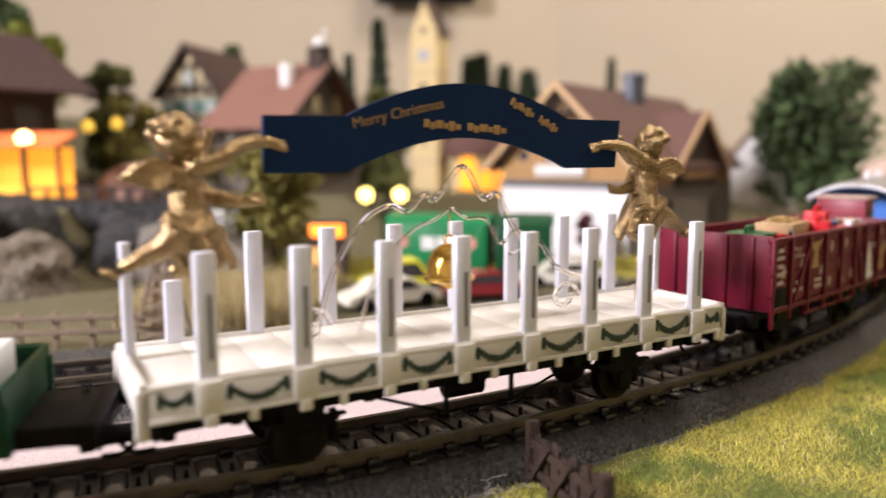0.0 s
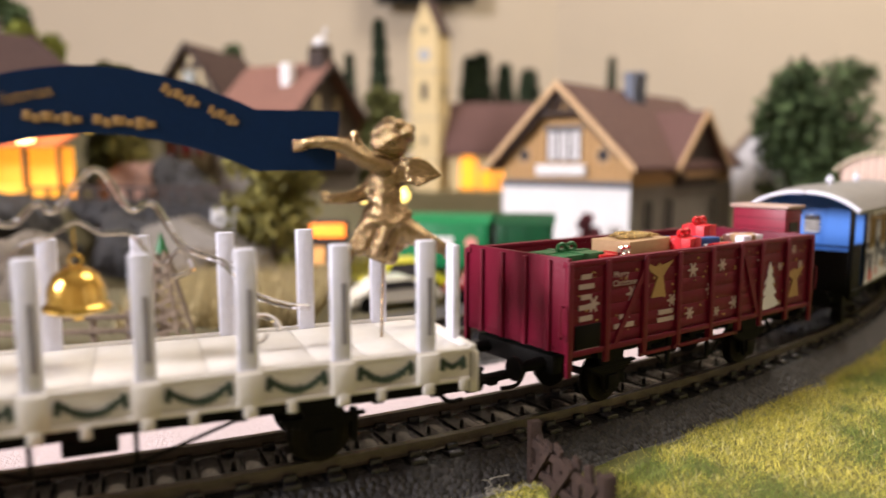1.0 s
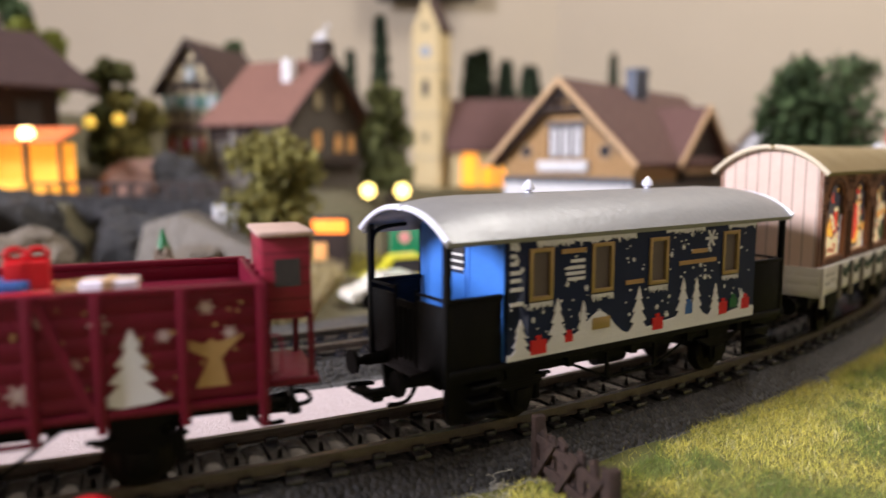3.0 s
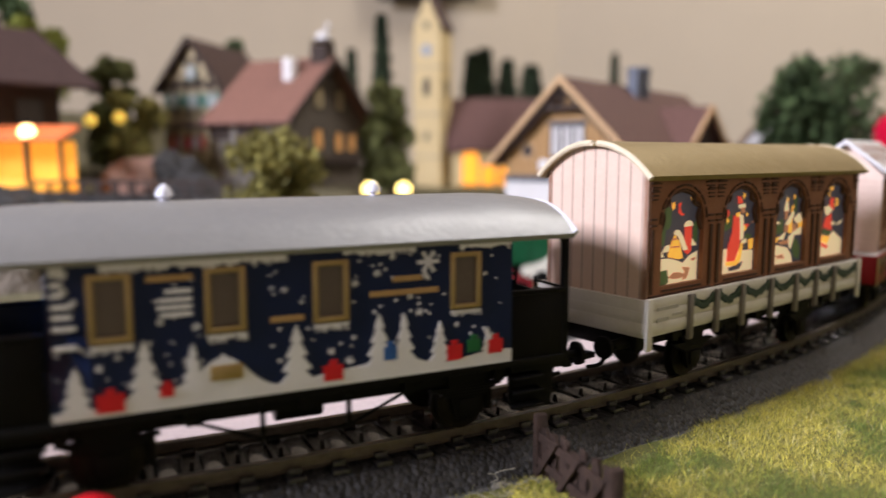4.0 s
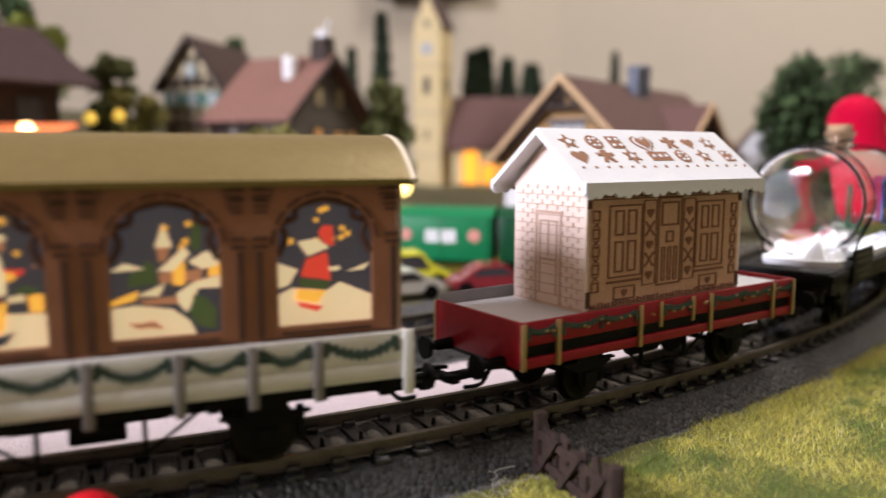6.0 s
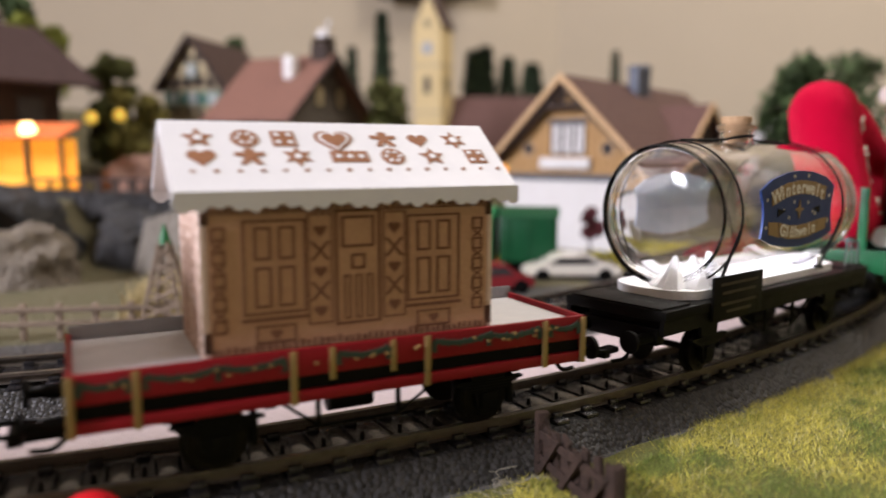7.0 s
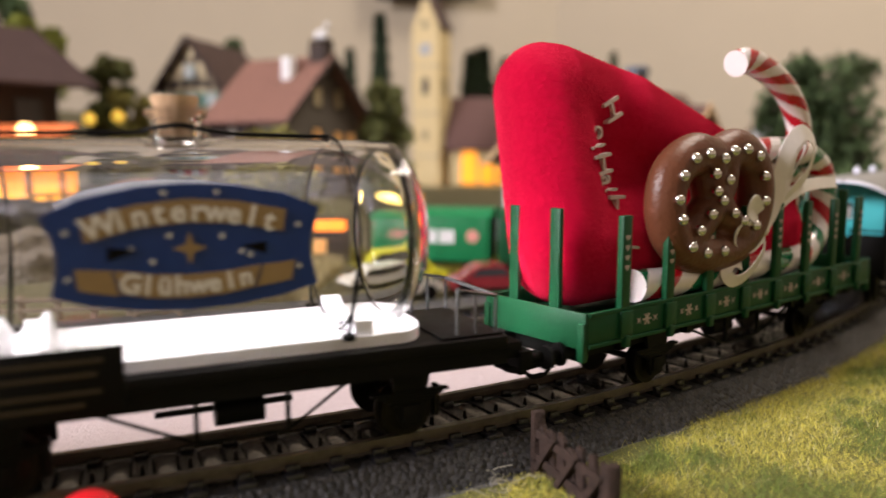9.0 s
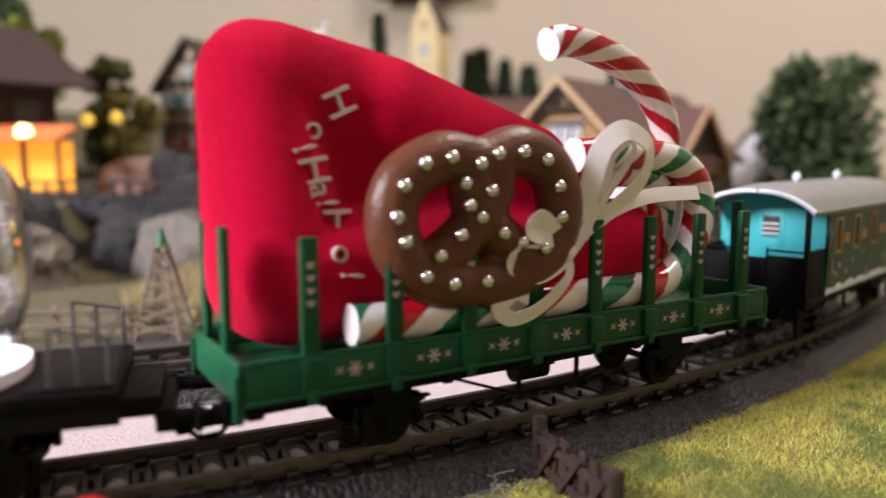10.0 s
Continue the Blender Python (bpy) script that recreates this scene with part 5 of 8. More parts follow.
    for x in (-54.6, -54.2, 54.2, 54.6):
        ring = [(x, -17.0 + 34 * k / 20, 51.2 + 7.9 * (1 - abs(-1 + k / 10) ** 2.2)) for k in range(21)]
        secs.append([bm.verts.new(p) for p in ring] + [bm.verts.new((p[0], p[1] * 0.965, p[2] - 1.1)) for p in ring[::-1]])
    for a, b in zip(secs, secs[1:]):
        for j in range(42):
            bm.faces.new((a[j], a[(j + 1) % 42], b[(j + 1) % 42], b[j]))
    bm.faces.new(secs[0][::-1]), bm.faces.new(secs[-1])
    roof = part("roof", bm, OLIVE, root, "plain matt gold arched roof")
    for e in (-1, 1):
        bm = B()
        tube(bm, [(e * 54.4, -16.9 + 33.8 * k / 20, 50.7 + 7.9 * (1 - abs(-1 + k / 10) ** 2.2)) for k in range(21)], 0.75, 8)
        part("roof_rim", bm, surface("cream_rim", (0.72, 0.62, 0.45)) if e < 0 else bpy.data.materials["cream_rim"], roof)
    bm = B()
    bx(bm, -53.4, 53.4, -15.6, 15.6, 14.6, 16.0)
    part("floor", bm, WHITE, root)
    chassis(root, 52, 33, 14.6, (-28, 28))


def slope(y, z0=61.4, run=15.2, drop=12.0):
    return z0 - drop * abs(y) / run


def ginger_wagon():
    root = rides(thing("low_wagon", "dark red low-sided wagon with gold posts and snowy deck", "rail wagon", "wagons of the train"), "ginger")
    for s in (-1, 1):
        yo = s * 15.4
        bm = B()
        bx(bm, -49, 49.6, min(yo, yo - s * 1.0), max(yo, yo - s * 1.0), 16.6, 21.6, 0.2)
        part("side_board", bm, REDFRAME, root)
        bm = B()
        bx(bm, -49, 49.6, min(yo, yo - s * 1.2), max(yo, yo - s * 1.2), 11.8, 14.0, 0.2)
        part("sole_bar", bm, REDFRAME, root)
        # black strip put in for the shade between board and sole bar
        bm = B()
        bx(bm, -48.6, 49.2, min(yo - s * 1.2, yo - s * 0.9), max(yo - s * 1.2, yo - s * 0.9), 13.8, 16.8)
        part("shadow_gap", bm, BLACK, root)
        for x in (-48.6, -39, -13.5, 12.4, 39.2, 48.8):
            bm = B()
            bx(bm, x - 0.6, x + 0.6, min(yo, yo + s * 0.6), max(yo, yo + s * 0.6), 11.6, 21.4, 0.15)
            part("post", bm, BRASS, root)
        for x in (-6.4, 5.4):
            bm = B()
            bx(bm, x - 0.55, x + 0.55, min(yo, yo + s * 0.5), max(yo, yo + s * 0.5), 15.4, 21.4, 0.15)
            part("post", bm, BRASS, root)
        for k, (a, b) in enumerate(((-47.4, -40.2), (-37.6, -15), (-5.2, 4.4), (13.8, 37.8), (40.6, 47.6))):
            n = max(1, int((b - a) / 9))
            for i in range(n):
                part("garland", garland(B(), a + (b - a) * i / n, a + (b - a) * (i + 1) / n, 20.2, 0.9, yo + s * 0.25, 0.6, k * 7 + i), GARLAND, root, "dark green printed fir garland")
        bm = B()
        rnd = random.Random(4)
        for i in range(26):
            prism(bm, disc(rnd.uniform(-47, 48), rnd.uniform(18.6, 20), 0.32, 7), yo, yo + s * 0.7)
        part("bauble_print", bm, GOLDINK, root)
    for e, x in ((-1, -49), (1, 49.6)):
        bm = B()
        bx(bm, min(x, x - e), max(x, x - e), -15.4, 15.4, 11.8, 21.6, 0.2)
        part("end_board", bm, REDFRAME, root)
    bm = B()
    bx(bm, -48.2, 48.8, -14.4, 14.4, 15, 20.4, 0.3)
    part("snowy_deck", bm, SNOW, root)
    bm = B()
    bx(bm, -48.6, 49.2, 14.2, 14.6, 20, 23.2, 0.1)
    part("far_liner", bm, surface("liner_grey", (0.3, 0.3, 0.32)), root)
    chassis(root, 48, 31, 13.8, (-26, 28))

    root = rides(thing("gingerbread_house", "plywood gingerbread house with engraved walls and iced roof", "model house"), "ginger")
    W, x0, x1, z0, z1 = 12.0, -28, 28.4, 20.4, 48.6
    gable = [(-W, z0), (W, z0), (W, z1), (0, slope(0) - 1.8), (-W, z1)]
    for s in (-1, 1):
        bm = B()
        bx(bm, x0 + 0.9, x1 - 0.9, min(s * W, s * (W - 1.4)), max(s * W, s * (W - 1.4)), z0, z1)
        part("long_wall", bm, GINGER, root)
        y = s * (W + 0.02)
        bm = B()

        def line(xa, xb, za, zb):
            bx(bm, xa, xb, min(y, y + s * 0.22), max(y, y + s * 0.22), za, zb)

        def frame_of(xa, xb, za, zb, t=0.5):
            line(xa, xb, za, za + t), line(xa, xb, zb - t, zb), line(xa, xa + t, za + t, zb - t), line(xb - t, xb, za + t, zb - t)
        for c in (-15.4, 15.4):
            frame_of(c - 5.6, c + 5.6, 27.6, 44.2, 0.4)
            for u in (-3.6, 0.6):
                frame_of(c + u, c + u + 3.0, 37.2, 43, 0.45)
                frame_of(c + u, c + u + 3.0, 28.8, 36.0, 0.45)
            line(c - 6, c + 6, 26.4, 27.0)
            frame_of(c - 3.6, c + 3.6, 22.4, 25.6, 0.35)
            prism(bm, heart(c, 24, 1.1), y, y + s * 0.22)
        frame_of(-4.4, 4.4, 24.4, 45.6, 0.5)
        frame_of(-3.2, 3.2, 38.6, 44.4, 0.5)
        frame_of(-1.4, 1.4, 34.6, 37.4, 0.45)
        for u in (-2.8, -0.6, 1.6):
            frame_of(u, u + 1.3, 25.4, 33.6, 0.3)
        for c in (-7.2, 7.2):
            for z in (42, 34.6, 27.4):
                prism(bm, heart(c, z, 1.3), y, y + s * 0.22)
                prism(bm, heart(c, z, 0.6), y, y + s * 0.26)
            for z in (38.3, 31):
                for sg in (-1, 1):
                    prism(bm, [(c - 1.8 * sg, z - 1.6), (c - 1.3 * sg, z - 1.8), (c + 1.8 * sg, z + 1.6), (c + 1.3 * sg, z + 1.8)], y, y + s * 0.2)
            frame_of(c - 2.3, c + 2.3, 25, 45, 0.25)
        for c in (-25, 25):
            for k, z in enumerate((26, 30, 34, 38, 42)):
                frame_of(c - 1.2, c + 1.2, z - 1.2, z + 1.2, 0.4)
                if k < 4:
                    for sg in (-1, 1):
                        prism(bm, [(c - 1.2 * sg, z + 1.4), (c - 0.8 * sg, z + 1.3), (c + 1.2 * sg, z + 2.6), (c + 0.8 * sg, z + 2.7)], y, y + s * 0.2)
        rnd = random.Random(8)
        for k in range(46):
            xx = x0 + 1.6 + k * 1.18
            line(xx, xx + rnd.uniform(0.4, 0.9), 45.9, 46.9)
            line(xx, xx + rnd.uniform(0.4, 0.8), 21.2, 22.0 + rnd.uniform(0, 0.8))
        line(x0 + 1, x1 - 1, 47.2, 47.5), line(x0 + 1, x1 - 1, 45.4, 45.65), line(x0 + 1, x1 - 1, 20.7, 20.95)
        part("engraving", bm, GINGERCUT, root)
        for x in (x0 + 0.2, x1 - 1.6):
            for z in (21.6, 43.6):
                bm = B()
                bx(bm, x, x + 1.4, min(y - s * 1.2, y + s * 0.1), max(y - s * 1.2, y + s * 0.1), z, z + 3.6)
                part("corner_notch", bm, WOODDARK, root)
    # gables take a brighter plywood: the light on the ends is in the colour
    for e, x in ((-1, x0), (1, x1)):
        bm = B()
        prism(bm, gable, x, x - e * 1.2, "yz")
        part("gable_wall", bm, surface("lit_plywood", (0.8, 0.65, 0.58), (0.72, 0.56, 0.48), 0.65, 200) if e < 0 else bpy.data.materials["lit_plywood"], root)
        bm = B()
        xo = x + e * 0.2

        def gl(ya, yb, za, zb):
            bx(bm, min(x, xo), max(x, xo), ya, yb, za, zb)
        for zz in range(24):
            for ky in range(7):
                yy = -11.4 + 3.4 * ky + (1.7 if zz % 2 else 0)
                if abs(yy) < 10.4 and not (abs(yy) < 4.6 and zz < 19):
                    gl(yy - 0.1, yy + 0.1, 21 + zz * 1.15, 22 + zz * 1.15)
            if zz % 2 == 0:
                gl(-11.4, 11.4, 20.9 + zz * 1.15, 21.05 + zz * 1.15)
        for ya, yb, za, zb in ((-4.4, -3.8, 21, 42), (3.8, 4.4, 21, 42), (-4.4, 4.4, 42, 42.6), (-3, -2.6, 23, 40), (2.6, 3, 23, 40), (-3, 3, 31, 31.5), (-3, 3, 40, 40.4), (-0.2, 0.2, 32, 40)):
            gl(ya, yb, za, zb)
        part("engraving", bm, surface("lit_engraving", (0.6, 0.42, 0.33)) if e < 0 else bpy.data.materials["lit_engraving"], root)
    for s in (-1, 1):
        bm = B()
        n = 28
        xa, xb = -32.4, 32.0
        prism(bm, [(0, slope(0)), (s * 15.2, slope(15.2)), (s * 15.2, slope(15.2) - 1.4), (0, slope(0) - 1.6)], xa, xb, "yz")
        part("roof_slope", bm, ROOFICE, root)
        bm = B()
        pts = [(xa, slope(15.2) + 0.1)]
        pts.append((xb, slope(15.2) + 0.1))
        for k in range(n * 4 + 1):
            f = 1 - k / (n * 4)
            pts.append((xa + (xb - xa) * f, slope(15.2) - 2.3 - 0.9 * abs(math.sin(math.pi * f * n * 0.78)) - 0.4 * math.sin(f * 40)))
        prism(bm, pts, s * 15.2, s * 16.0)
        part("icing_fringe", bm, ROOFICE, root)
        a = math.degrees(math.atan2(12.0, 15.2))
        frame_m = pose(0, 0, slope(0) * MM, s * a if s < 0 else -a, 0, 0) if s < 0 else pose(0, 0, slope(0) * MM, -a, 0, 180) @ pose(0, 0, 0, 0, 0, 0)
        frame_m = pose(0, 0, slope(0) * MM, 0, 0, 0 if s < 0 else 180) @ pose(0, 0, 0, a, 0, 0)

        def cut(poly, h=0.16):
            part("cookie_cutout", prism(B(), poly, -0.05, h, "xy"), COOKIE, root, "brown cookie shape cut into the icing", m=frame_m)
        row1 = (-26.4, -18.3, -11.3, -1.7, 8.4, 15.7, 23.6)
        row2 = (-26.4, -18.2, -9.7, 0.1, 8.7, 17.0, 26.6)
        v1, v2, v3 = -5.2, -10.4, -14.2
        man = [(0, 2.4), (0.9, 2.0), (0.9, 1.1), (2.6, 1.3), (2.6, 0.3), (1.0, 0.0), (2.0, -2.0), (1.0, -2.2), (0, -0.8), (-1.0, -2.2), (-2.0, -2.0), (-1.0, 0), (-2.6, 0.3), (-2.6, 1.3), (-0.9, 1.1), (-0.9, 2.0)]
        cut(star(row1[0], v1, 2.8, 1.3, 5)), cut(disc(row1[1], v1, 2.5, 16)), cut([(row1[2] - 2.2, v1 - 2.2), (row1[2] + 2.2, v1 - 2.2), (row1[2] + 2.2, v1 + 2.2), (row1[2] - 2.2, v1 + 2.2)])
        cut(heart(row1[3], v1 - 0.4, 4.0)), cut([(row1[4] + u, v1 + v) for u, v in man]), cut(heart(row1[5], v1, 2.3)), cut(star(row1[6], v1, 2.7, 1.4, 6))
        cut(heart(row2[0], v2, 2.6)), cut([(row2[1] + u, v2 + v) for u, v in man]), cut(star(row2[2], v2, 2.8, 1.4, 6)), cut([(row2[3] - 3.6, v2 - 1.6), (row2[3] + 3.6, v2 - 1.6), (row2[3] + 3.6, v2 + 1.6), (row2[3] - 3.6, v2 + 1.6)])
        cut(disc(row2[4], v2, 2.4, 16)), cut(star(row2[5], v2, 2.7, 1.3, 5)), cut([(row2[6] - 2, v2 - 2.1), (row2[6] + 2, v2 - 2.1), (row2[6] + 2, v2 + 2.1), (row2[6] - 2, v2 + 2.1)])
        for k in range(16):
            cut(disc(-28.4 + k * 3.9, v3, 0.45 if k % 2 else 0.38, 8))

        def ice(poly):
            part("icing_dot", prism(B(), poly, 0.1, 0.3, "xy"), ROOFICE, root, m=frame_m)
        ice(disc(row1[0], v1, 0.8, 10))
        for k in range(6):
            an = k * math.pi / 3
            ice(disc(row1[1] + 1.4 * math.cos(an), v1 + 1.4 * math.sin(an), 0.42, 7)), ice(disc(row2[4] + 1.4 * math.cos(an), v2 + 1.4 * math.sin(an), 0.42, 7))
        for u in (-1.1, 1.1):
            for v in (-1.1, 1.1):
                ice(disc(row1[2] + u, v1 + v, 0.5, 8)), ice(disc(row2[6] + u, v2 + v, 0.5, 8))
        ice(heart(row1[3], v1 - 0.4, 3.2))
        for u in (-2.2, 0, 2.2):
            ice(disc(row2[3] + u, v2, 0.55, 8))
        ice(disc(row1[6], v1, 0.9, 10)), ice(disc(row2[2], v2, 0.7, 10)), ice(disc(row2[5], v2, 0.7, 10))
        bm = B()
        prism(bm, heart(row1[3], v1 - 0.4, 2.6), 0.25, 0.4, "xy")
        part("cookie_heart", bm, COOKIE, root, m=frame_m)


def tank_wagon():
    root = rides(thing("bottle_wagon", "black flat wagon with snowy cradle and dark sign board", "rail wagon", "wagons of the train"), "tank")
    bm = B()
    bx(bm, -62, 52, -15, 15, 16.8, 19.4, 0.3)
    bx(bm, -62, 52, -14.6, -13.4, 13.6, 17)
    bx(bm, -62, 52, 13.4, 14.6, 13.6, 17)
    part("frame", bm, BLACK, root)
    for a, b in ((-61.6, -50), (38, 51.4)):
        bm = B()
        bx(bm, a, b, -13.6, 13.6, 19.4, 19.9, 0.1)
        part("deck_plate", bm, BLACK, root)
    bm = B()
    out = [(-42 + 8 * math.cos(a) - 0.0, 12.4 * math.sin(a)) for a in np.linspace(math.pi / 2, 3 * math.pi / 2, 14)] + [(30 + 7 * math.cos(a), 12.4 * math.sin(a)) for a in np.linspace(-math.pi / 2, math.pi / 2, 14)]
    prism(bm, out, 19.6, 21.8, "xy")
    part("snow_base", bm, SNOW, root, "white snow-like cradle base")
    for x in (-33, 22.6):
        for s in (-1, 1):
            bm = B()
            prism(bm, [(s * 12, 21.6), (s * 12, 24.6), (s * 9.6, 25.4), (s * 6, 23), (s * 4, 22.0), (s * 4, 21.6)], x - 1.8, x + 1.8, "yz")
            part("cradle", bm, SNOW, root)
    rnd = random.Random(6)
    for i in range(7):
        bm = B()
        x, y = -45 + i * 2.8, -5 + 4 * math.sin(i * 2)
        h = rnd.uniform(4.0, 9.5)
        cy(bm, (x, y, 21.2), (x + rnd.uniform(-2, 2.6), y + rnd.uniform(-1.5, 1.5), 21.6 + h), rnd.uniform(3.4, 5.0), 0.5, n=6)
        part("snow_peak", bm, SNOW, root)
    bm = B()
    bx(bm, -43, -19, -15.8, -15.0, 14.4, 25.4, 0.2)
    sign = part("sign_board", bm, BLACK, root)
    bm = B()
    for z, w in ((23.4, 9), (21.2, 8), (18.4, 8.5), (16.4, 6)):
        bx(bm, -31 - w, -31 + w, -15.9, -15.75, z - 0.35, z + 0.35)
    part("sign_print", bm, surface("dark_gold_print", (0.04, 0.026, 0.012)), sign)
    bm = B()
    for yy in (-12, 12):
        tube(bm, [(42, yy, 19.6), (42, yy, 29), (50.6, yy, 27.2), (50.6, yy, 19.6)], 0.45, 6)
        tube(bm, [(46, yy, 19.6), (46, yy, 28)], 0.35, 6)
    tube(bm, [(50.6, -12, 27.2), (50.6, 12, 27.2)], 0.45, 6)
    part("handrail", bm, surface("rail_grey", (0.12, 0.12, 0.12), None, 0.35, metal=0.6), root)
    chassis(root, 60, 31, 16.6, (-38, 32))
    for x in (-37.0, 19.8):
        bm = B()
        ring = [(x, 18.9 * math.cos(a), 40 + 18.9 * math.sin(a)) for a in np.linspace(0, 2 * math.pi, 41)[:-1]]
        tube(bm, ring, 0.3, 6, True)
        part("tie_wire", bm, STEEL, root)
        for s in (-1, 1):
            bm = B()
            tube(bm, [(x, s * 18.4, 37), (x - 0.6, s * 13.6, 22.4)], 0.42, 6)
            cy(bm, (x - 0.6, s * 13.4, 21.6), (x - 0.6, s * 13.4, 22.6), 1.3, n=12)
            part("wire_stay", bm, BLACK, root)

    root = rides(thing("glass_bottle", "clear glass bottle lying on its side with cork", "bottle"), "tank")
    outer = [(0.01, -47.4), (9, -47.0), (14.2, -45.4), (17.2, -42.4), (18.4, -38), (18.4, 25.6), (17.4, 30.6), (14.6, 34.6), (9, 36.8), (0.01, 37.4)]
    prof = smooth_line([(r, 0, h) for r, h in outer], 3)
    prof = [(max(0.01, p.x), p.z) for p in prof]
    bm = B()
    lathe(bm, prof, 48, "x", (0, 0, 40))
    lathe(bm, [(max(0.01, r - 1.0), -6 + (h + 6) * 0.975) for r, h in prof], 48, "x", (0, 0, 40))
    body = part("bottle_body", bm, GLASS, root)
    for f in list(body.data.polygons)[len(body.data.polygons) // 2:]:
        f.flip()
    body.visible_shadow = False
    bm = B()
    lathe(bm, [(5.4, 57.2), (4.6, 58.6), (4.3, 60), (4.4, 61.6), (5.3, 62.2), (5.3, 63.4), (4.6, 63.8), (3.5, 63.7), (3.5, 58.2), (3.9, 57.2)], 28, "z", (-8.1, 0, 0))
    part("bottle_neck", bm, GLASS, root)
    bm = B()
    lathe(bm, [(3.0, 58.6), (3.4, 62), (4.2, 65.4), (4.0, 65.9)], 20, "z", (-8.1, 0, 0))
    part("cork", bm, CORK, root)
    bm = B()
    tube(bm, smooth_line([(-36, 0, 59.1), (-16, 0, 59.4), (-12.8, -2, 60), (-8.1, -4.8, 60.6), (-3.4, -2, 60), (3, 0, 59.3), (20, 0, 59.0)], 5), 0.4, 6)
    part("neck_wire", bm, BLACK, root)

    for s in (-1, 1):
        # shaped label that follows the bottle's front and back
        root = rides(thing("bottle_label", "blue shield-shaped label with gold bands and pale letters" if s < 0 else "pale back of a label on the bottle", "label"), "tank", -4.2)
        yb = s * 18.8
        shape = [(-25.4, 46.4), (-20, 49), (-12, 50.7), (-4.6, 51.2), (3, 50.8), (10.6, 49.3), (16.6, 46.8), (15.4, 43), (15.0, 40), (15.4, 37), (16.2, 33.8), (10, 32.2), (3, 31.2), (-4.6, 30.9), (-12, 31.4), (-19, 32.6), (-24.4, 34.4), (-23.6, 37.4), (-23.4, 40.6), (-24, 43.4)]
        bm = B()
        prism(bm, shape, yb, yb + s * 0.5)
        part("label_plate", bm, LABELBLUE if s < 0 else LABELPALE, root)
        if s > 0:
            continue
        bm = B()
        top = [(-20, 46), (-12, 48), (-4.6, 48.7), (3, 48.2), (11, 46.6)]
        prism(bm, top + [(10.4, 43), (3, 44.6), (-4.6, 45), (-12, 44.4), (-19.4, 42.4)], yb - 0.7, yb)
        low = [(-15.6, 38), (-10, 37.0), (-4.6, 36.7), (1, 36.9), (6.6, 37.6)]
        prism(bm, low + [(5.6, 34), (0.6, 33.2), (-4.6, 33), (-10, 33.3), (-14.6, 34.3)], yb - 0.7, yb)
        prism(bm, [(-21, 38.4), (-16, 38), (-15, 34), (-20.6, 35.2)], yb - 0.65, yb), prism(bm, [(7, 37.6), (12.4, 38), (11.6, 34.8), (6, 34)], yb - 0.65, yb)
        prism(bm, star(-4.4, 40.9, 2.6, 0.9, 4), yb - 0.7, yb)
        part("gold_band", bm, LABELGOLD, root)
        bm = B()
        for x, z in ((-13, 41), (3.6, 40), (-10, 39), (0.6, 42.6), (-7.4, 43), (-22, 44), (13, 44), (-22, 37), (13, 37), (-8, 49.7), (0, 49.7), (5, 39.4)):
            flake(bm, x, z, 0.5, yb - 0.6)
        part("flake_print", bm, LETTER, root)
        bm = B()
        prism(bm, [(-16.4, 41.6), (-12, 40.9), (-16.4, 39.4)], yb - 0.66, yb), prism(bm, [(7.6, 41.4), (3.4, 40.9), (7.6, 39.4)], yb - 0.66, yb)
        part("dark_ribbon", bm, BLACK, root)
        for text, x0, z0, size, bend in (("Winterwelt", -4.5, 46.7, 4.9, 0.012), ("Glühwein", -4.6, 34.9, 4.3, -0.010)):
            n = len(text)
            for k, ch in enumerate(text):
                u = (k - (n - 1) / 2) * size * 0.58
                words("letter", ch, size, LETTER, root, pose((x0 + u) * MM, (yb - 0.72) * MM, (z0 - bend * u * u) * MM, 90, 0, 0) @ pose(0, 0, 0, 0, 0, -math.degrees(2 * bend * u)), 0.06).data.offset = 0.00011


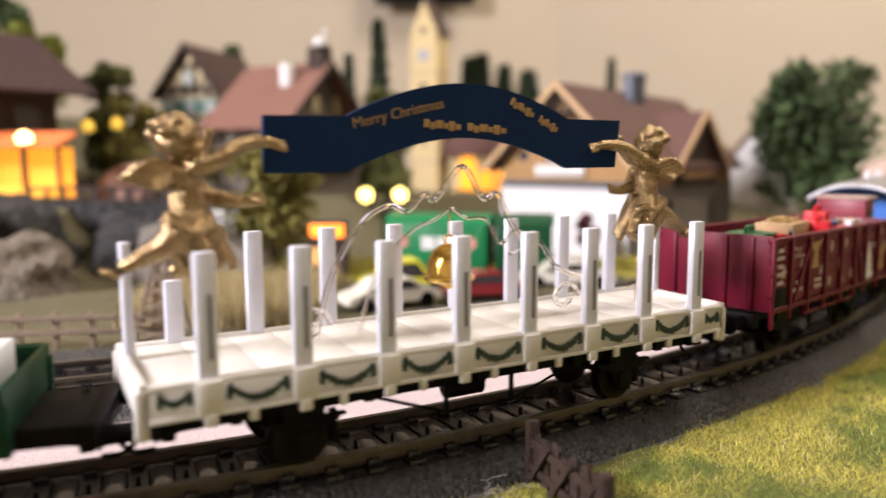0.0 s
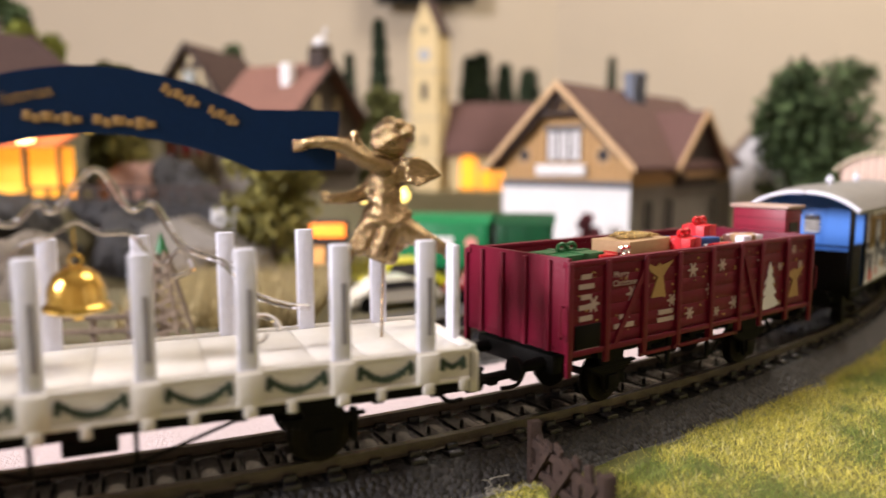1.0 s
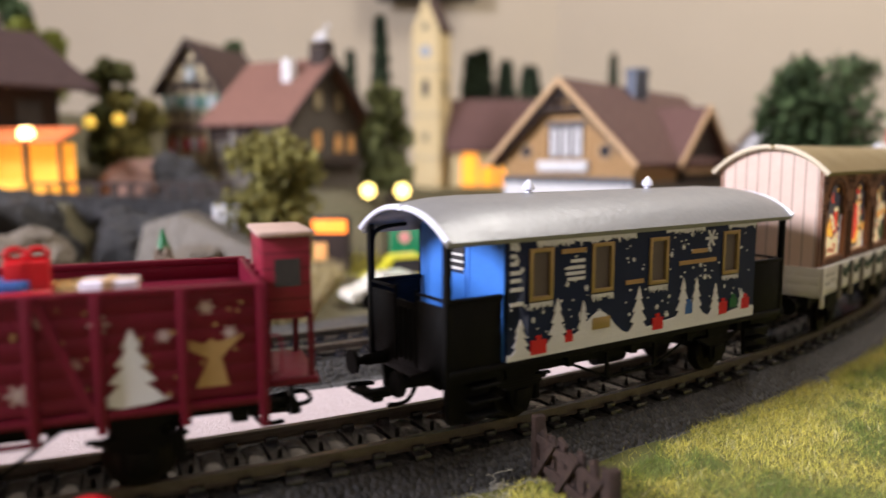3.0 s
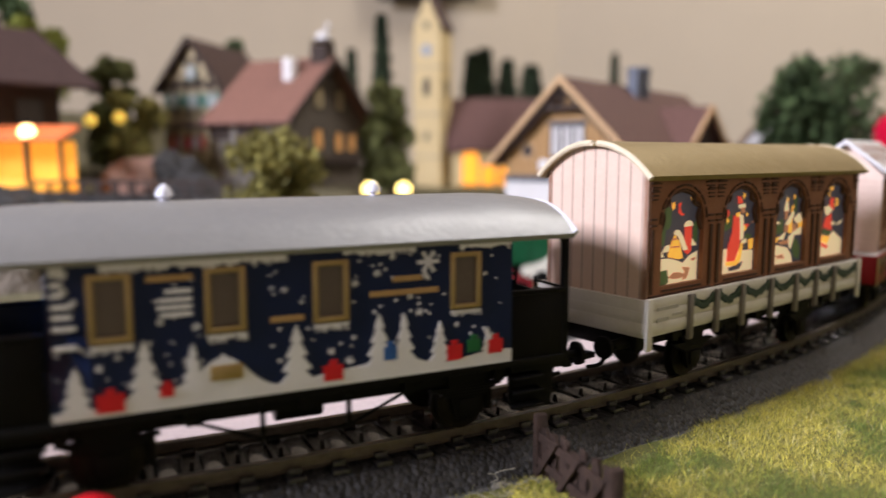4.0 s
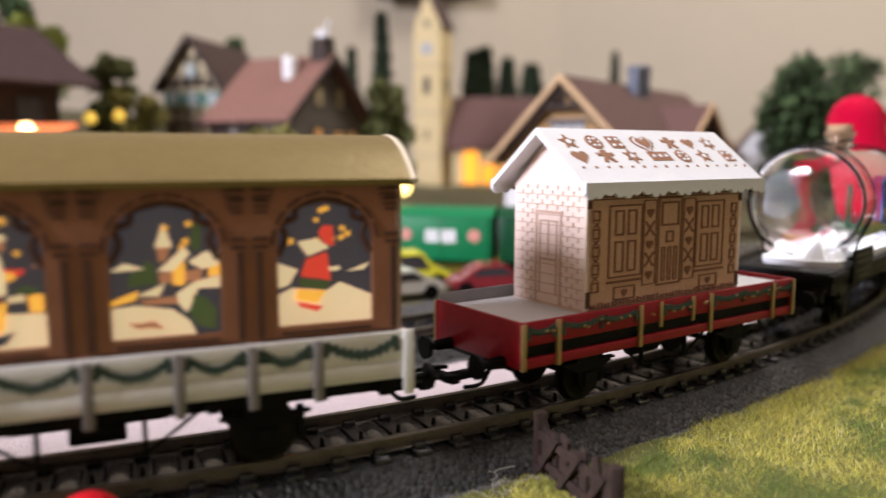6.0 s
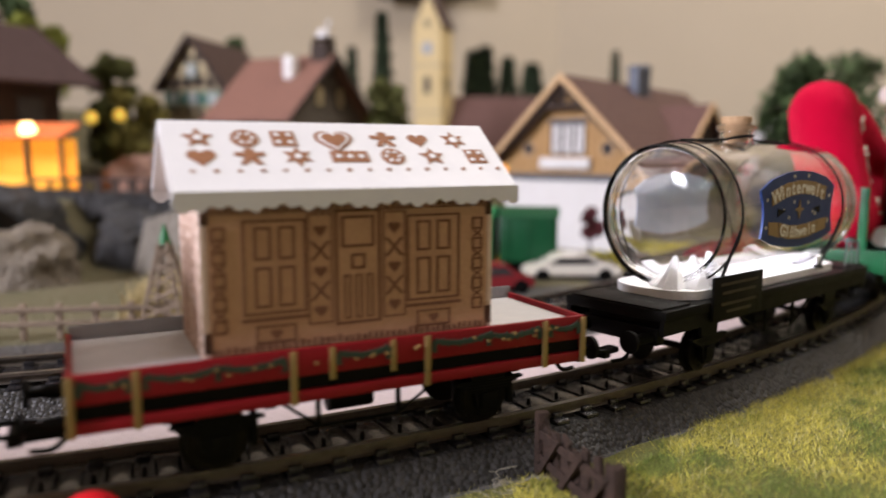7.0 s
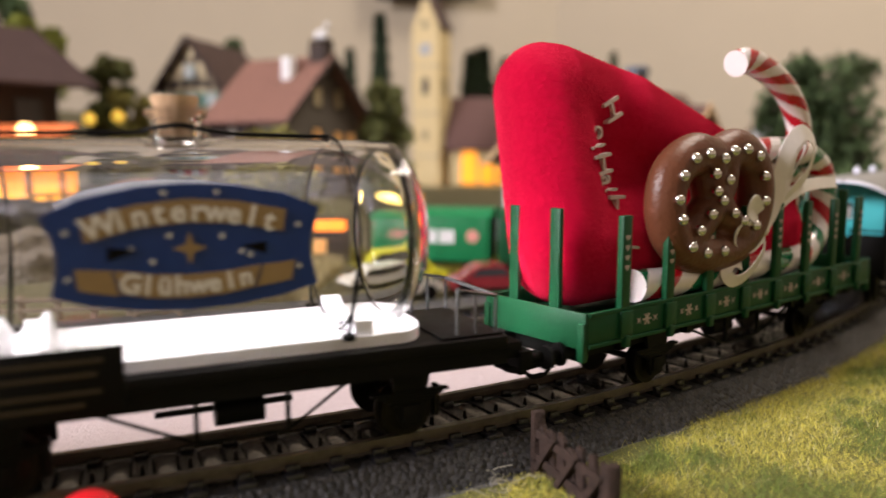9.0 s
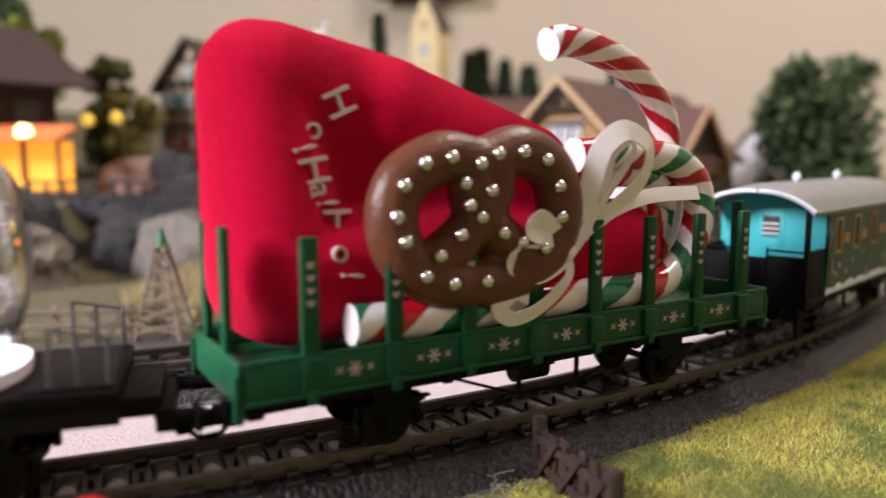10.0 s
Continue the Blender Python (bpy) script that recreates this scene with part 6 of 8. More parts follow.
def stake_wagon(wagon, name, label, mat, stakes=True, x0=-67.6, x1=67.8, pattern=True):
    root = rides(thing(name, label, "rail wagon", "wagons of the train"), wagon)
    y = 15.8
    bm = B()
    bx(bm, x0, x1, -y + 0.6, y - 0.6, 16.4, 17.8)
    part("deck", bm, mat, root)
    for s in (-1, 1):
        bm = B()
        bx(bm, x0, x1, min(s * y, s * (y - 1.2)), max(s * y, s * (y - 1.2)), 14.6, 22.0, 0.25)
        part("side_sill", bm, mat, root)
        for za, zb in ((21.2, 22.2), (14.4, 15.3)):
            bm = B()
            bx(bm, x0, x1, min(s * y, s * (y + 0.45)), max(s * y, s * (y + 0.45)), za, zb, 0.15)
            part("sill_lip", bm, mat, root)
        if not stakes:
            continue
        for k in range(8):
            x = -55.8 + 16.35 * k
            bm = B()
            bx(bm, x - 2.0, x + 2.0, min(s * y, s * (y + 1.0)), max(s * y, s * (y + 1.0)), 15.4, 21.4, 0.25)
            bx(bm, x - 0.9, x + 0.9, min(s * y, s * (y + 1.3)), max(s * y, s * (y + 1.3)), 13.2, 16, 0.25)
            part("stake_pocket", bm, mat, root)
            bm = B()
            bx(bm, x - 1.6, x + 1.6, min(s * (y - 1.2), s * (y + 0.4)), max(s * (y - 1.2), s * (y + 0.4)), 20.6, 42.4, 0.3)
            st = part("stake", bm, mat, root)
            bm = B()
            for z in (37.6, 35.4, 33.2, 31):
                prism(bm, heart(x, z, 0.8), s * (y + 0.35), s * (y + 0.5))
            part("heart_print", bm, PRINT, st)
            if pattern and k < 7:
                bm = B()
                c = x + 8.2
                flake(bm, c, 18.4, 1.5, s * (y + 0.1))
                for d in (-3.0, 3.0):
                    prism(bm, star(c + d, 18.4, 1.1, 0.3, 4, 45), s * y - 0.1, s * (y + 0.15))
                part("flake_print", bm, PRINT, root)
    for e, x in ((-1, x0), (1, x1)):
        bm = B()
        bx(bm, min(x, x + e * 1.0), max(x, x + e * 1.0), -y, y, 14.2, 22.2, 0.25)
        for s in (-1, 1):
            bx(bm, min(x, x + e * 1.6), max(x, x + e * 1.6), min(s * y, s * (y - 1.8)), max(s * y, s * (y - 1.8)), 11.6, 20, 0.25)
        part("end_sill", bm, mat, root)
        if stakes:
            for yy in (-6.4, 6.4):
                bm = B()
                bx(bm, x + e * 0.2 - 0.7, x + e * 0.2 + 0.7, yy - 1.5, yy + 1.5, 19, 44, 0.3)
                part("stake", bm, mat, root)
    chassis(root, 66, 31.6, 14.4, (-38, 38))
    return root


def stocking_load():
    # plush stocking: overlapping pads melted into one soft body
    pads = []

    def stuffed(p, q, ra, rb, n):
        for k in range(n + 1):
            f = k / n
            pads.append(([a + (b - a) * f for a, b in zip(p, q)], [a + (b - a) * f for a, b in zip(ra, rb)]))
    stuffed((-56, 11, 69.6), (-54.4, 4, 34), (11.4, 11.6, 12.6), (14.4, 12, 14.6), 12)
    stuffed((-53, 10, 69.8), (-37, 9, 66.4), (12, 11, 12.2), (11.6, 9, 12.2), 6)
    stuffed((-37, 9, 66.4), (-29, 7, 64.2), (11.6, 9, 12.2), (11.6, 10, 12.2), 3)
    stuffed((-29, 7, 64.2), (4, 4, 51), (11.6, 10, 12.2), (12.6, 11, 12.6), 12)
    stuffed((-52, 4, 33), (-10, 3, 33.5), (14.2, 12.6, 14.2), (14.2, 12.0, 14.4), 12)
    stuffed((-10, 3, 33.5), (30, 1, 33.6), (14.2, 12.0, 14.4), (12, 12, 12), 10)
    stuffed((-42, 10, 50), (14, 4, 43), (13, 8, 13), (14, 10, 13), 14)
    bm = B()
    for c, r in pads:
        sp(bm, c, r, 18)

    def face_y(x, z):
        """How far forward the stuffed body comes at a spot."""
        best = 30.0
        for c, r in pads:
            q = 1 - ((x - c[0]) / r[0]) ** 2 - ((z - c[2]) / r[2]) ** 2
            if q > 0:
                best = min(best, c[1] - r[1] * math.sqrt(q))
        return best
    root = rides(thing("plush_stocking", "large bright red felt stocking with stitched silver letters", "stocking"), "stocking")
    ob = part("felt_body", bm, PLUSH, root)
    rm = ob.modifiers.new("felt", "REMESH")
    rm.mode, rm.voxel_size, rm.use_smooth_shade = "VOXEL", 0.001, True
    sm = ob.modifiers.new("soft", "SMOOTH")
    sm.factor, sm.iterations = 0.6, 8
    # short raised pile of the felt
    rnd = random.Random(31)
    verts, faces = [], []
    while len(faces) < 26000:
        c, r = rnd.choice(pads)
        d = Vector((rnd.gauss(0, 1), rnd.gauss(0, 1), rnd.gauss(0, 1))).normalized()
        p = Vector((c[0] + d.x * r[0], c[1] + d.y * r[1], c[2] + d.z * r[2]))
        if p.z < 20 or any(sum(((p[i] - q[i]) / g[i]) ** 2 for i in range(3)) < 0.985 for q, g in pads):
            continue
        nn = Vector((d.x / r[0], d.y / r[1], d.z / r[2])).normalized()
        w = Vector((rnd.gauss(0, 1), rnd.gauss(0, 1), rnd.gauss(0, 1))).cross(nn).normalized() * 0.055
        tip = p + nn * rnd.uniform(0.05, 0.45) + w.orthogonal().normalized() * rnd.uniform(-0.5, 0.5)
        k = len(verts)
        root_p = p - nn * 0.9
        verts += [tuple((root_p - w) * MM), tuple((root_p + w) * MM), tuple(tip * MM)]
        faces.append((k, k + 1, k + 2))
    me = bpy.data.meshes.new("felt_nap")
    me.from_pydata(verts, [], faces)
    me.materials.append(PLUSH)
    part("felt_nap", me, PLUSH, root)["kind"] = "stuff"
    # stitched greeting, letter by letter
    spots = [("H", -43.5, 66.0, -66, 1.12), ("o", -48.3, 60.8, -72, 1.09), ("!", -51.6, 57.3, -76, 1.07), ("H", -50.0, 53.2, -80, 1.07), ("a", -48.9, 49.6, -84, 1.06), ("!", -47.8, 47.2, -86, 1.06), ("H", -46.2, 43.6, -90, 1.05), ("o", -46.4, 37.9, -94, 1.03), ("!", -45.0, 33.9, -96, 1.03)]
    for ch, x, z, a, k in spots:
        words("letter", ch, (7.6 if ch == "H" else 6.2) * k, STITCH, root, pose(x * MM, (face_y(x, z) + 0.2) * MM, z * MM, 90, 0, 0) @ pose(0, 0, 0, 0, 0, a), 0.9)
    # pretzel with silver beads
    root = rides(thing("chocolate_pretzel", "milk chocolate pretzel dotted with silver sugar beads", "pretzel"), "stocking", 0, -13.2, 0)
    outer = [(-19.4, 0, 54.6), (-28, 0, 55.6), (-36.4, 0, 51.4), (-38.8, 0, 44), (-36, 0, 36.4), (-28.6, 0, 32.0), (-19.2, 0, 31.0), (-9.6, 0, 32.2), (-2, 0, 36.8), (1.0, 0, 45), (-2, 0, 53.2), (-10.2, 0, 57)]
    bm = B()
    tube(bm, smooth_line(outer, 7, True), 5.2, 16, True, 0.9)
    tube(bm, smooth_line([(-22, 0, 54), (-21, 0, 47), (-15.4, 0, 40.6), (-7, 0, 34)], 6), 4.6, 14, False, 1.0)
    tube(bm, smooth_line([(-16, 0, 54.6), (-17.2, 0, 47), (-23.4, 0, 40.4), (-31, 0, 35)], 6), 4.6, 14, False, 1.0)
    body = part("pretzel_body", bm, CHOCO, root)
    rm = body.modifiers.new("mould", "REMESH")
    rm.mode, rm.voxel_size, rm.use_smooth_shade = "VOXEL", 0.0006, True
    sm = body.modifiers.new("soft", "SMOOTH")
    sm.factor, sm.iterations = 0.5, 4
    bead = B()
    sp(bead, (0, 0, 0), 1.4, 12)
    bead = mesh_of("bead", bead, BEAD)
    rows = [(-34.2, 54.6), (-28.6, 55.7), (-22.2, 54.5), (-18.1, 56.4), (-12.2, 56.8), (-6.4, 55.1), (-3.1, 49.9), (-38.5, 50.7), (-25.7, 50.9), (-19.7, 49.4), (-24.7, 46.8)]
    rows += [(-22.0, 44.4), (-40.0, 45.3), (-26.6, 41.3), (-16.8, 41.1), (-38.4, 40.6), (-31.1, 37.7), (-34.1, 34.0), (-28.1, 32.1), (-20.7, 32.0), (-12.3, 39.0), (-6.5, 37.5), (-2.4, 43.6)]
    for x, z in rows:
        part("bead", bead, BEAD, root, m=pose(x * MM, -4.7 * MM, z * MM))
    # candy canes
    bm = B()
    tube(bm, smooth_line([(5.4, -3, 80.2), (10.4, -3, 81.4), (18, -3, 80.4), (27.6, -3, 77.4), (36, -3, 72.2), (42, -3, 65), (44.4, -2, 57), (44, -1, 46), (42, 0, 36)], 24), 3.6, 48, stripes=(-2.2, (0, 1) * 3))
    rides(solid("candy_cane", bm, (CANEW, CANER), "red and white striped candy cane with hooked end", "candy cane", group="candy canes"), "stocking")
    bm = B()
    tube(bm, smooth_line([(-46, -10.4, 25), (-34, -10.8, 24.6), (-16, -10.8, 24.8), (4, -10.4, 25), (24, -10, 24.6), (37, -9.4, 25.8), (46.6, -8, 31.4), (51, -7.6, 41), (49.4, -7.2, 49.6), (42, -7, 54.6), (31, -7, 56.2), (20, -7, 56.6), (10, -7, 56)], 24), 3.9, 48, stripes=(-6.4, (0, 1, 0, 2)))
    rides(solid("candy_cane", bm, (CANEW, CANER, CANEG), "red white and green twisted candy ring", "candy cane", group="candy canes"), "stocking")
    bm = B()
    tube(bm, smooth_line([(46, 3, 24), (46, 1, 36), (44, -2, 45), (37, -4, 50), (28, -4, 52), (20, -3, 50), (15, 0, 45)], 22), 3.4, 48, stripes=(-3.4, (0, 1, 0, 2)))
    rides(solid("candy_cane", bm, (CANEW, CANER, CANEG), "second twisted candy cane behind the bow", "candy cane", group="candy canes"), "stocking")
    # ribbon bow in front
    root = rides(thing("ribbon_bow", "cream satin ribbon tied in a loose bow", "bow"), "stocking")
    y = -15.2
    loops = [
        ([(1, y, 36), (5, y - 1, 42), (6.2, y - 2, 51), (8.4, y - 3, 58), (14.4, y - 3.4, 61.4), (21.6, y - 3, 58), (21, y - 2, 51), (14, y - 1, 45), (6, y, 39.4), (1, y, 36)], 4.6, 0.72),
        ([(1, y, 36), (8, y - 0.6, 43), (13, y - 1.6, 50), (18, y - 2.2, 57), (15, y - 2.8, 60), (10, y - 2.4, 56), (9, y - 1.4, 48), (5, y - 0.4, 41), (1, y, 36)], 3.8, -0.6),
        ([(1, y, 36), (-3, y - 1.4, 40), (-7.6, y - 2.6, 43.4), (-10, y - 2.8, 41.4), (-6, y - 2, 40), (1, y - 0.6, 38.4)], 4.2, 0.75),
        ([(1, y, 36), (-5, y - 1.2, 36.6), (-12.6, y - 1.8, 36.2), (-13.4, y - 1.6, 34), (-7, y - 1.2, 32), (0, y - 0.6, 34.6)], 4.0, 0.7),
    ]
    for pts, wide, tilt in loops:
        bm = B()
        ribbon(bm, smooth_line(pts, 8), wide, 0.3, tilt)
        part("loop", bm, RIBBON, root)
    for pts in ([(1, y, 36), (1.6, y - 1, 31.6), (-2, y - 1.6, 28), (-8, y - 1.8, 24.6), (-13.6, y - 1.6, 23.6), (-16.4, y - 1, 26), (-12.6, y - 0.4, 28.6), (-9, y - 0.8, 27.4)], [(3, y, 38), (12, y - 0.4, 43.6), (24, y - 0.8, 47), (41, y - 0.4, 47.4)]):
        bm = B()
        ribbon(bm, smooth_line(pts, 8), 3.4, 0.3, 0.72)
        part("ribbon_end", bm, RIBBON, root)
    bm = B()
    sp(bm, (1, y - 0.4, 36), (2.2, 1.8, 2.4), 12)
    part("knot", bm, RIBBON, root)


# ---- the setting ----
EARTH = surface("layout_earth", (0.1, 0.1, 0.05), (0.16, 0.13, 0.08), 0.9, 30, 0.4, fine=12)
GRAVEL = gravel_mat("grey_gravel", (0.05, 0.049, 0.05), (0.085, 0.082, 0.082))
BALLAST = gravel_mat("dark_ballast", (0.018, 0.017, 0.017), (0.03, 0.028, 0.028))
BEDPLASTIC = surface("roadbed_plastic", (0.006, 0.007, 0.011), (0.01, 0.011, 0.016), 0.16, 700, 0.4, spec=1.0, coat=0.8)
PALEGRAVEL = surface("pale_gravel", (0.6, 0.51, 0.52), (0.5, 0.41, 0.42), 0.8, 700, 0.6, fine=3)
GRASS = surface("static_grass", (0.72, 0.6, 0.11), (0.36, 0.37, 0.06), 0.8, 95, 0.1, fine=9, spread=0.35, island=0.55)
GRASSGREEN = surface("green_static_grass", (0.27, 0.32, 0.06), (0.09, 0.14, 0.03), 0.8, 95, 0.1, fine=9, spread=0.35, island=0.55)
GRASSPALE = surface("pale_static_grass", (0.66, 0.62, 0.3), (0.45, 0.4, 0.16), 0.8, 95, 0.1, island=0.4)
# turf kept darker than the blades: shade between them is in its colour
TURF = surface("turf", (0.17, 0.16, 0.045), (0.1, 0.105, 0.03), 0.95, 120, 0.6)
DRYGRASS = surface("dry_grass", (0.5, 0.4, 0.22), (0.36, 0.3, 0.14), 0.9, 60, 0.2, island=0.3)
PLASTER = surface("cream_wall_paint", (0.56, 0.48, 0.37), (0.525, 0.45, 0.345), 0.9, 9, 0.1, fine=30)
CEILING = surface("ceiling_paint", (0.75, 0.7, 0.62), (0.7, 0.65, 0.57), 0.9, 10, 0.05)
ROCK = surface("grey_rock", (0.3, 0.255, 0.2), (0.12, 0.1, 0.08), 0.9, 60, 0.8)
ROCKDARK = surface("dark_rock", (0.03, 0.03, 0.033), (0.07, 0.066, 0.063), 0.6, 60, 0.8)
FENCEWOOD = surface("weathered_brown_wood", (0.024, 0.013, 0.009), (0.075, 0.043, 0.031), 0.85, 420, 0.9, spread=0.3)
TILES = striped("brown_roof_tiles", (0.15, 0.075, 0.065), (0.11, 0.055, 0.048), 2, 260, 0.7, 0.6, 0.2)
TILESRED = striped("pinkish_roof_tiles", (0.26, 0.13, 0.1), (0.2, 0.1, 0.075), 2, 260, 0.7, 0.6, 0.2)
TILESDARK = striped("dark_roof_tiles", (0.1, 0.06, 0.055), (0.075, 0.045, 0.042), 2, 260, 0.7, 0.6, 0.2)
TILESCHALET = striped("dark_red_brown_roof_tiles", (0.075, 0.04, 0.036), (0.05, 0.028, 0.026), 2, 260, 0.8, 0.6, 0.2)
PALEWOOD = surface("weathered_grey_wood", (0.3, 0.23, 0.17), (0.19, 0.14, 0.1), 0.85, 220, 0.4)
TIMBER = striped("honey_boards", (0.46, 0.28, 0.12), (0.38, 0.22, 0.09), 0, 220, 0.7, 0.5)
BARGE = surface("pale_barge_board", (0.62, 0.42, 0.24), (0.52, 0.34, 0.18), 0.7, 150)
LIMEWASH = surface("limewash", (0.74, 0.73, 0.74), (0.66, 0.64, 0.63), 0.9, 60, 0.2)
GREYSTONE = surface("grey_stone_wall", (0.3, 0.27, 0.23), (0.2, 0.18, 0.155), 0.9, 70, 0.5)
GREYWOOD = striped("grey_boards", (0.15, 0.125, 0.105), (0.1, 0.085, 0.07), 2, 250, 0.8, 0.4)
INFILL = surface("cream_infill", (0.72, 0.6, 0.38), (0.65, 0.53, 0.32), 0.9, 60)
DARKBEAM = surface("dark_beam", (0.035, 0.024, 0.02), (0.055, 0.037, 0.03), 0.8, 200)
SHUTTER = surface("green_shutter", (0.1, 0.25, 0.21), (0.08, 0.2, 0.17), 0.7, 200)
CHURCH = surface("yellow_plaster", (0.72, 0.58, 0.32), (0.64, 0.5, 0.26), 0.9, 60)
LEAF = surface("dark_leaves", (0.065, 0.1, 0.035), (0.04, 0.066, 0.024), 0.8, 80, 0.0, island=0.5)
LEAFMID = surface("muted_green_leaves", (0.12, 0.125, 0.036), (0.075, 0.082, 0.024), 0.8, 80, 0.0, island=0.5)
LEAFOLIVE = surface("olive_leaves", (0.25, 0.22, 0.06), (0.15, 0.14, 0.038), 0.8, 80, 0.0, island=0.5)
LEAFBRIGHT = surface("moss_green", (0.22, 0.24, 0.04), (0.16, 0.18, 0.03), 0.85, 80, 0.1, island=0.3)
NEEDLE = surface("fir_needles", (0.05, 0.075, 0.036), (0.03, 0.05, 0.026), 0.85, 80, 0.0, island=0.5)
BARK = surface("bark", (0.09, 0.06, 0.04), (0.06, 0.04, 0.028), 0.9, 200, 0.6)
LAMPGLOW = surface("lamp_glow", (1.0, 0.72, 0.2), (1.0, 0.7, 0.18), 0.5, emit=5.0)
WARMGLOW = surface("warm_lamp_glow", (1.0, 0.62, 0.25), (1.0, 0.6, 0.22), 0.5, emit=8.0)
FARGLOW = surface("dim_yellow_glow", (1.0, 0.66, 0.1), (1.0, 0.6, 0.08), 0.5, emit=0.8)
WINGLOW = surface("window_glow", (1.0, 0.4, 0.03), (1.0, 0.36, 0.025), 0.5, emit=1.2)
DIMGLOW = surface("dim_window_glow", (1.0, 0.52, 0.18), (0.8, 0.38, 0.12), 0.5, emit=0.35)
# stall cloth, counter and awning emit: lamplight put in as their own glow
STALLGLOW = surface("stall_glow", (1.0, 0.46, 0.04), (0.85, 0.34, 0.03), 0.6, 60, emit=0.85)
AWNING = surface("lit_orange_awning", (0.8, 0.2, 0.06), (0.7, 0.16, 0.05), 0.7, emit=0.35)
ORANGEGLOW = surface("orange_glow", (1.0, 0.25, 0.03), (1.0, 0.22, 0.025), 0.5, emit=2.6)
CARWHITE = surface("white_car_paint", (0.78, 0.75, 0.66), (0.72, 0.69, 0.6), 0.2, 100, 0.0, coat=0.5)
CARRED = surface("dark_red_car_paint", (0.28, 0.03, 0.035), (0.22, 0.02, 0.025), 0.25, 100, 0.0, coat=0.5)
CARYELLOW = surface("lime_yellow_paint", (0.75, 0.72, 0.04), (0.65, 0.62, 0.03), 0.3, 100, 0.0, coat=0.4)
WAGONGREEN = surface("bright_green_paint", (0.01, 0.2, 0.07), (0.01, 0.16, 0.055), 0.4, 100)
PINKDOT = surface("pink_print", (0.7, 0.3, 0.25))
REDLEAF = surface("wine_red_leaves", (0.1, 0.02, 0.025), (0.07, 0.014, 0.018), 0.8, 80, 0.0, island=0.4)
WATER = surface("falling_water", (0.18, 0.24, 0.28), (0.1, 0.14, 0.17), 0.15, 90, 0.4)


def sstep(t):
    t = min(1.0, max(0.0, t))
    return t * t * (3 - 2 * t)


def lie(x, y):
    """Height of the layout's ground, in millimetres."""
    h = -9.5
    h += 42 * sstep((-x - 185) / 40) * sstep((y - 380) / 70)
    h += 38 * sstep((-x - 15) / 60) * sstep((y - 470) / 110) * (1 - sstep((-x - 185) / 40) * sstep((y - 380) / 70))
    h += 26 * sstep((y - 700) / 120) * (1 - sstep((-x - 15) / 60))
    h += 14 * sstep((-x - 200) / 60) * sstep((y - 600) / 100)
    h += 60 * sstep((-x - 330) / 120) * sstep((y - 600) / 200)
    d = math.hypot(x - CX * 1000, y - CY * 1000)
    far = sstep((d - 560) / 30) if y < 420 else 0.0
    h += noise.noise(Vector((x * 0.02, y * 0.02, 0))) * 3.0 * sstep((y - 300) / 80)
    h = h * (1 - far) + -9.5 * far
    u, v = (x - 184) * 0.6 + (y - 317) * 0.8, (y - 317) * 0.6 - (x - 184) * 0.8
    return -9.5 + (h + 9.5) * sstep((abs(v) - 45) / 50) if u > 0 else h


def ground():
    bm = B()
    nx, ny = 130, 120
    grid = [[bm.verts.new((-1300 + 2700 * i / nx, -500 + 2150 * j / ny, 0)) for i in range(nx + 1)] for j in range(ny + 1)]
    for row in grid:
        for v in row:
            v.co.z = lie(v.co.x, v.co.y)
    for j in range(ny):
        for i in range(nx):
            bm.faces.new((grid[j][i], grid[j][i + 1], grid[j + 1][i + 1], grid[j + 1][i]))
    tagged(new("ground", mesh_of("ground", bm, EARTH)), "model landscape ground of earth and moss", "ground", kind="structure")


def ring(name, r0, r1, z0, z1, mat, label, a0=-60.0, a1=80.0, n=160, wob=0.0, seed=0):
    """A curved strip of ground concentric with the track; heights z0 and z1 at its two edges."""
    bm = B()
    prev = None
    for i in range(n + 1):
        a = radians(a0 + (a1 - a0) * i / n)
        w = wob * noise.noise(Vector((i * 0.35, seed, 0)))
        row = []
        for k in range(5):
            f = k / 4
            r = r0 + (r1 - r0) * f + (w if k in (0, 4) else 0)
            row.append(bm.verts.new((CX * 1000 + r * math.sin(a), CY * 1000 - r * math.cos(a), z0 + (z1 - z0) * f)))
        if prev:
            for k in range(4):
                bm.faces.new((prev[k], prev[k + 1], row[k + 1], row[k]))
        prev = row
    return tagged(new(name, mesh_of(name, bm, mat)), label, "ground", kind="structure")


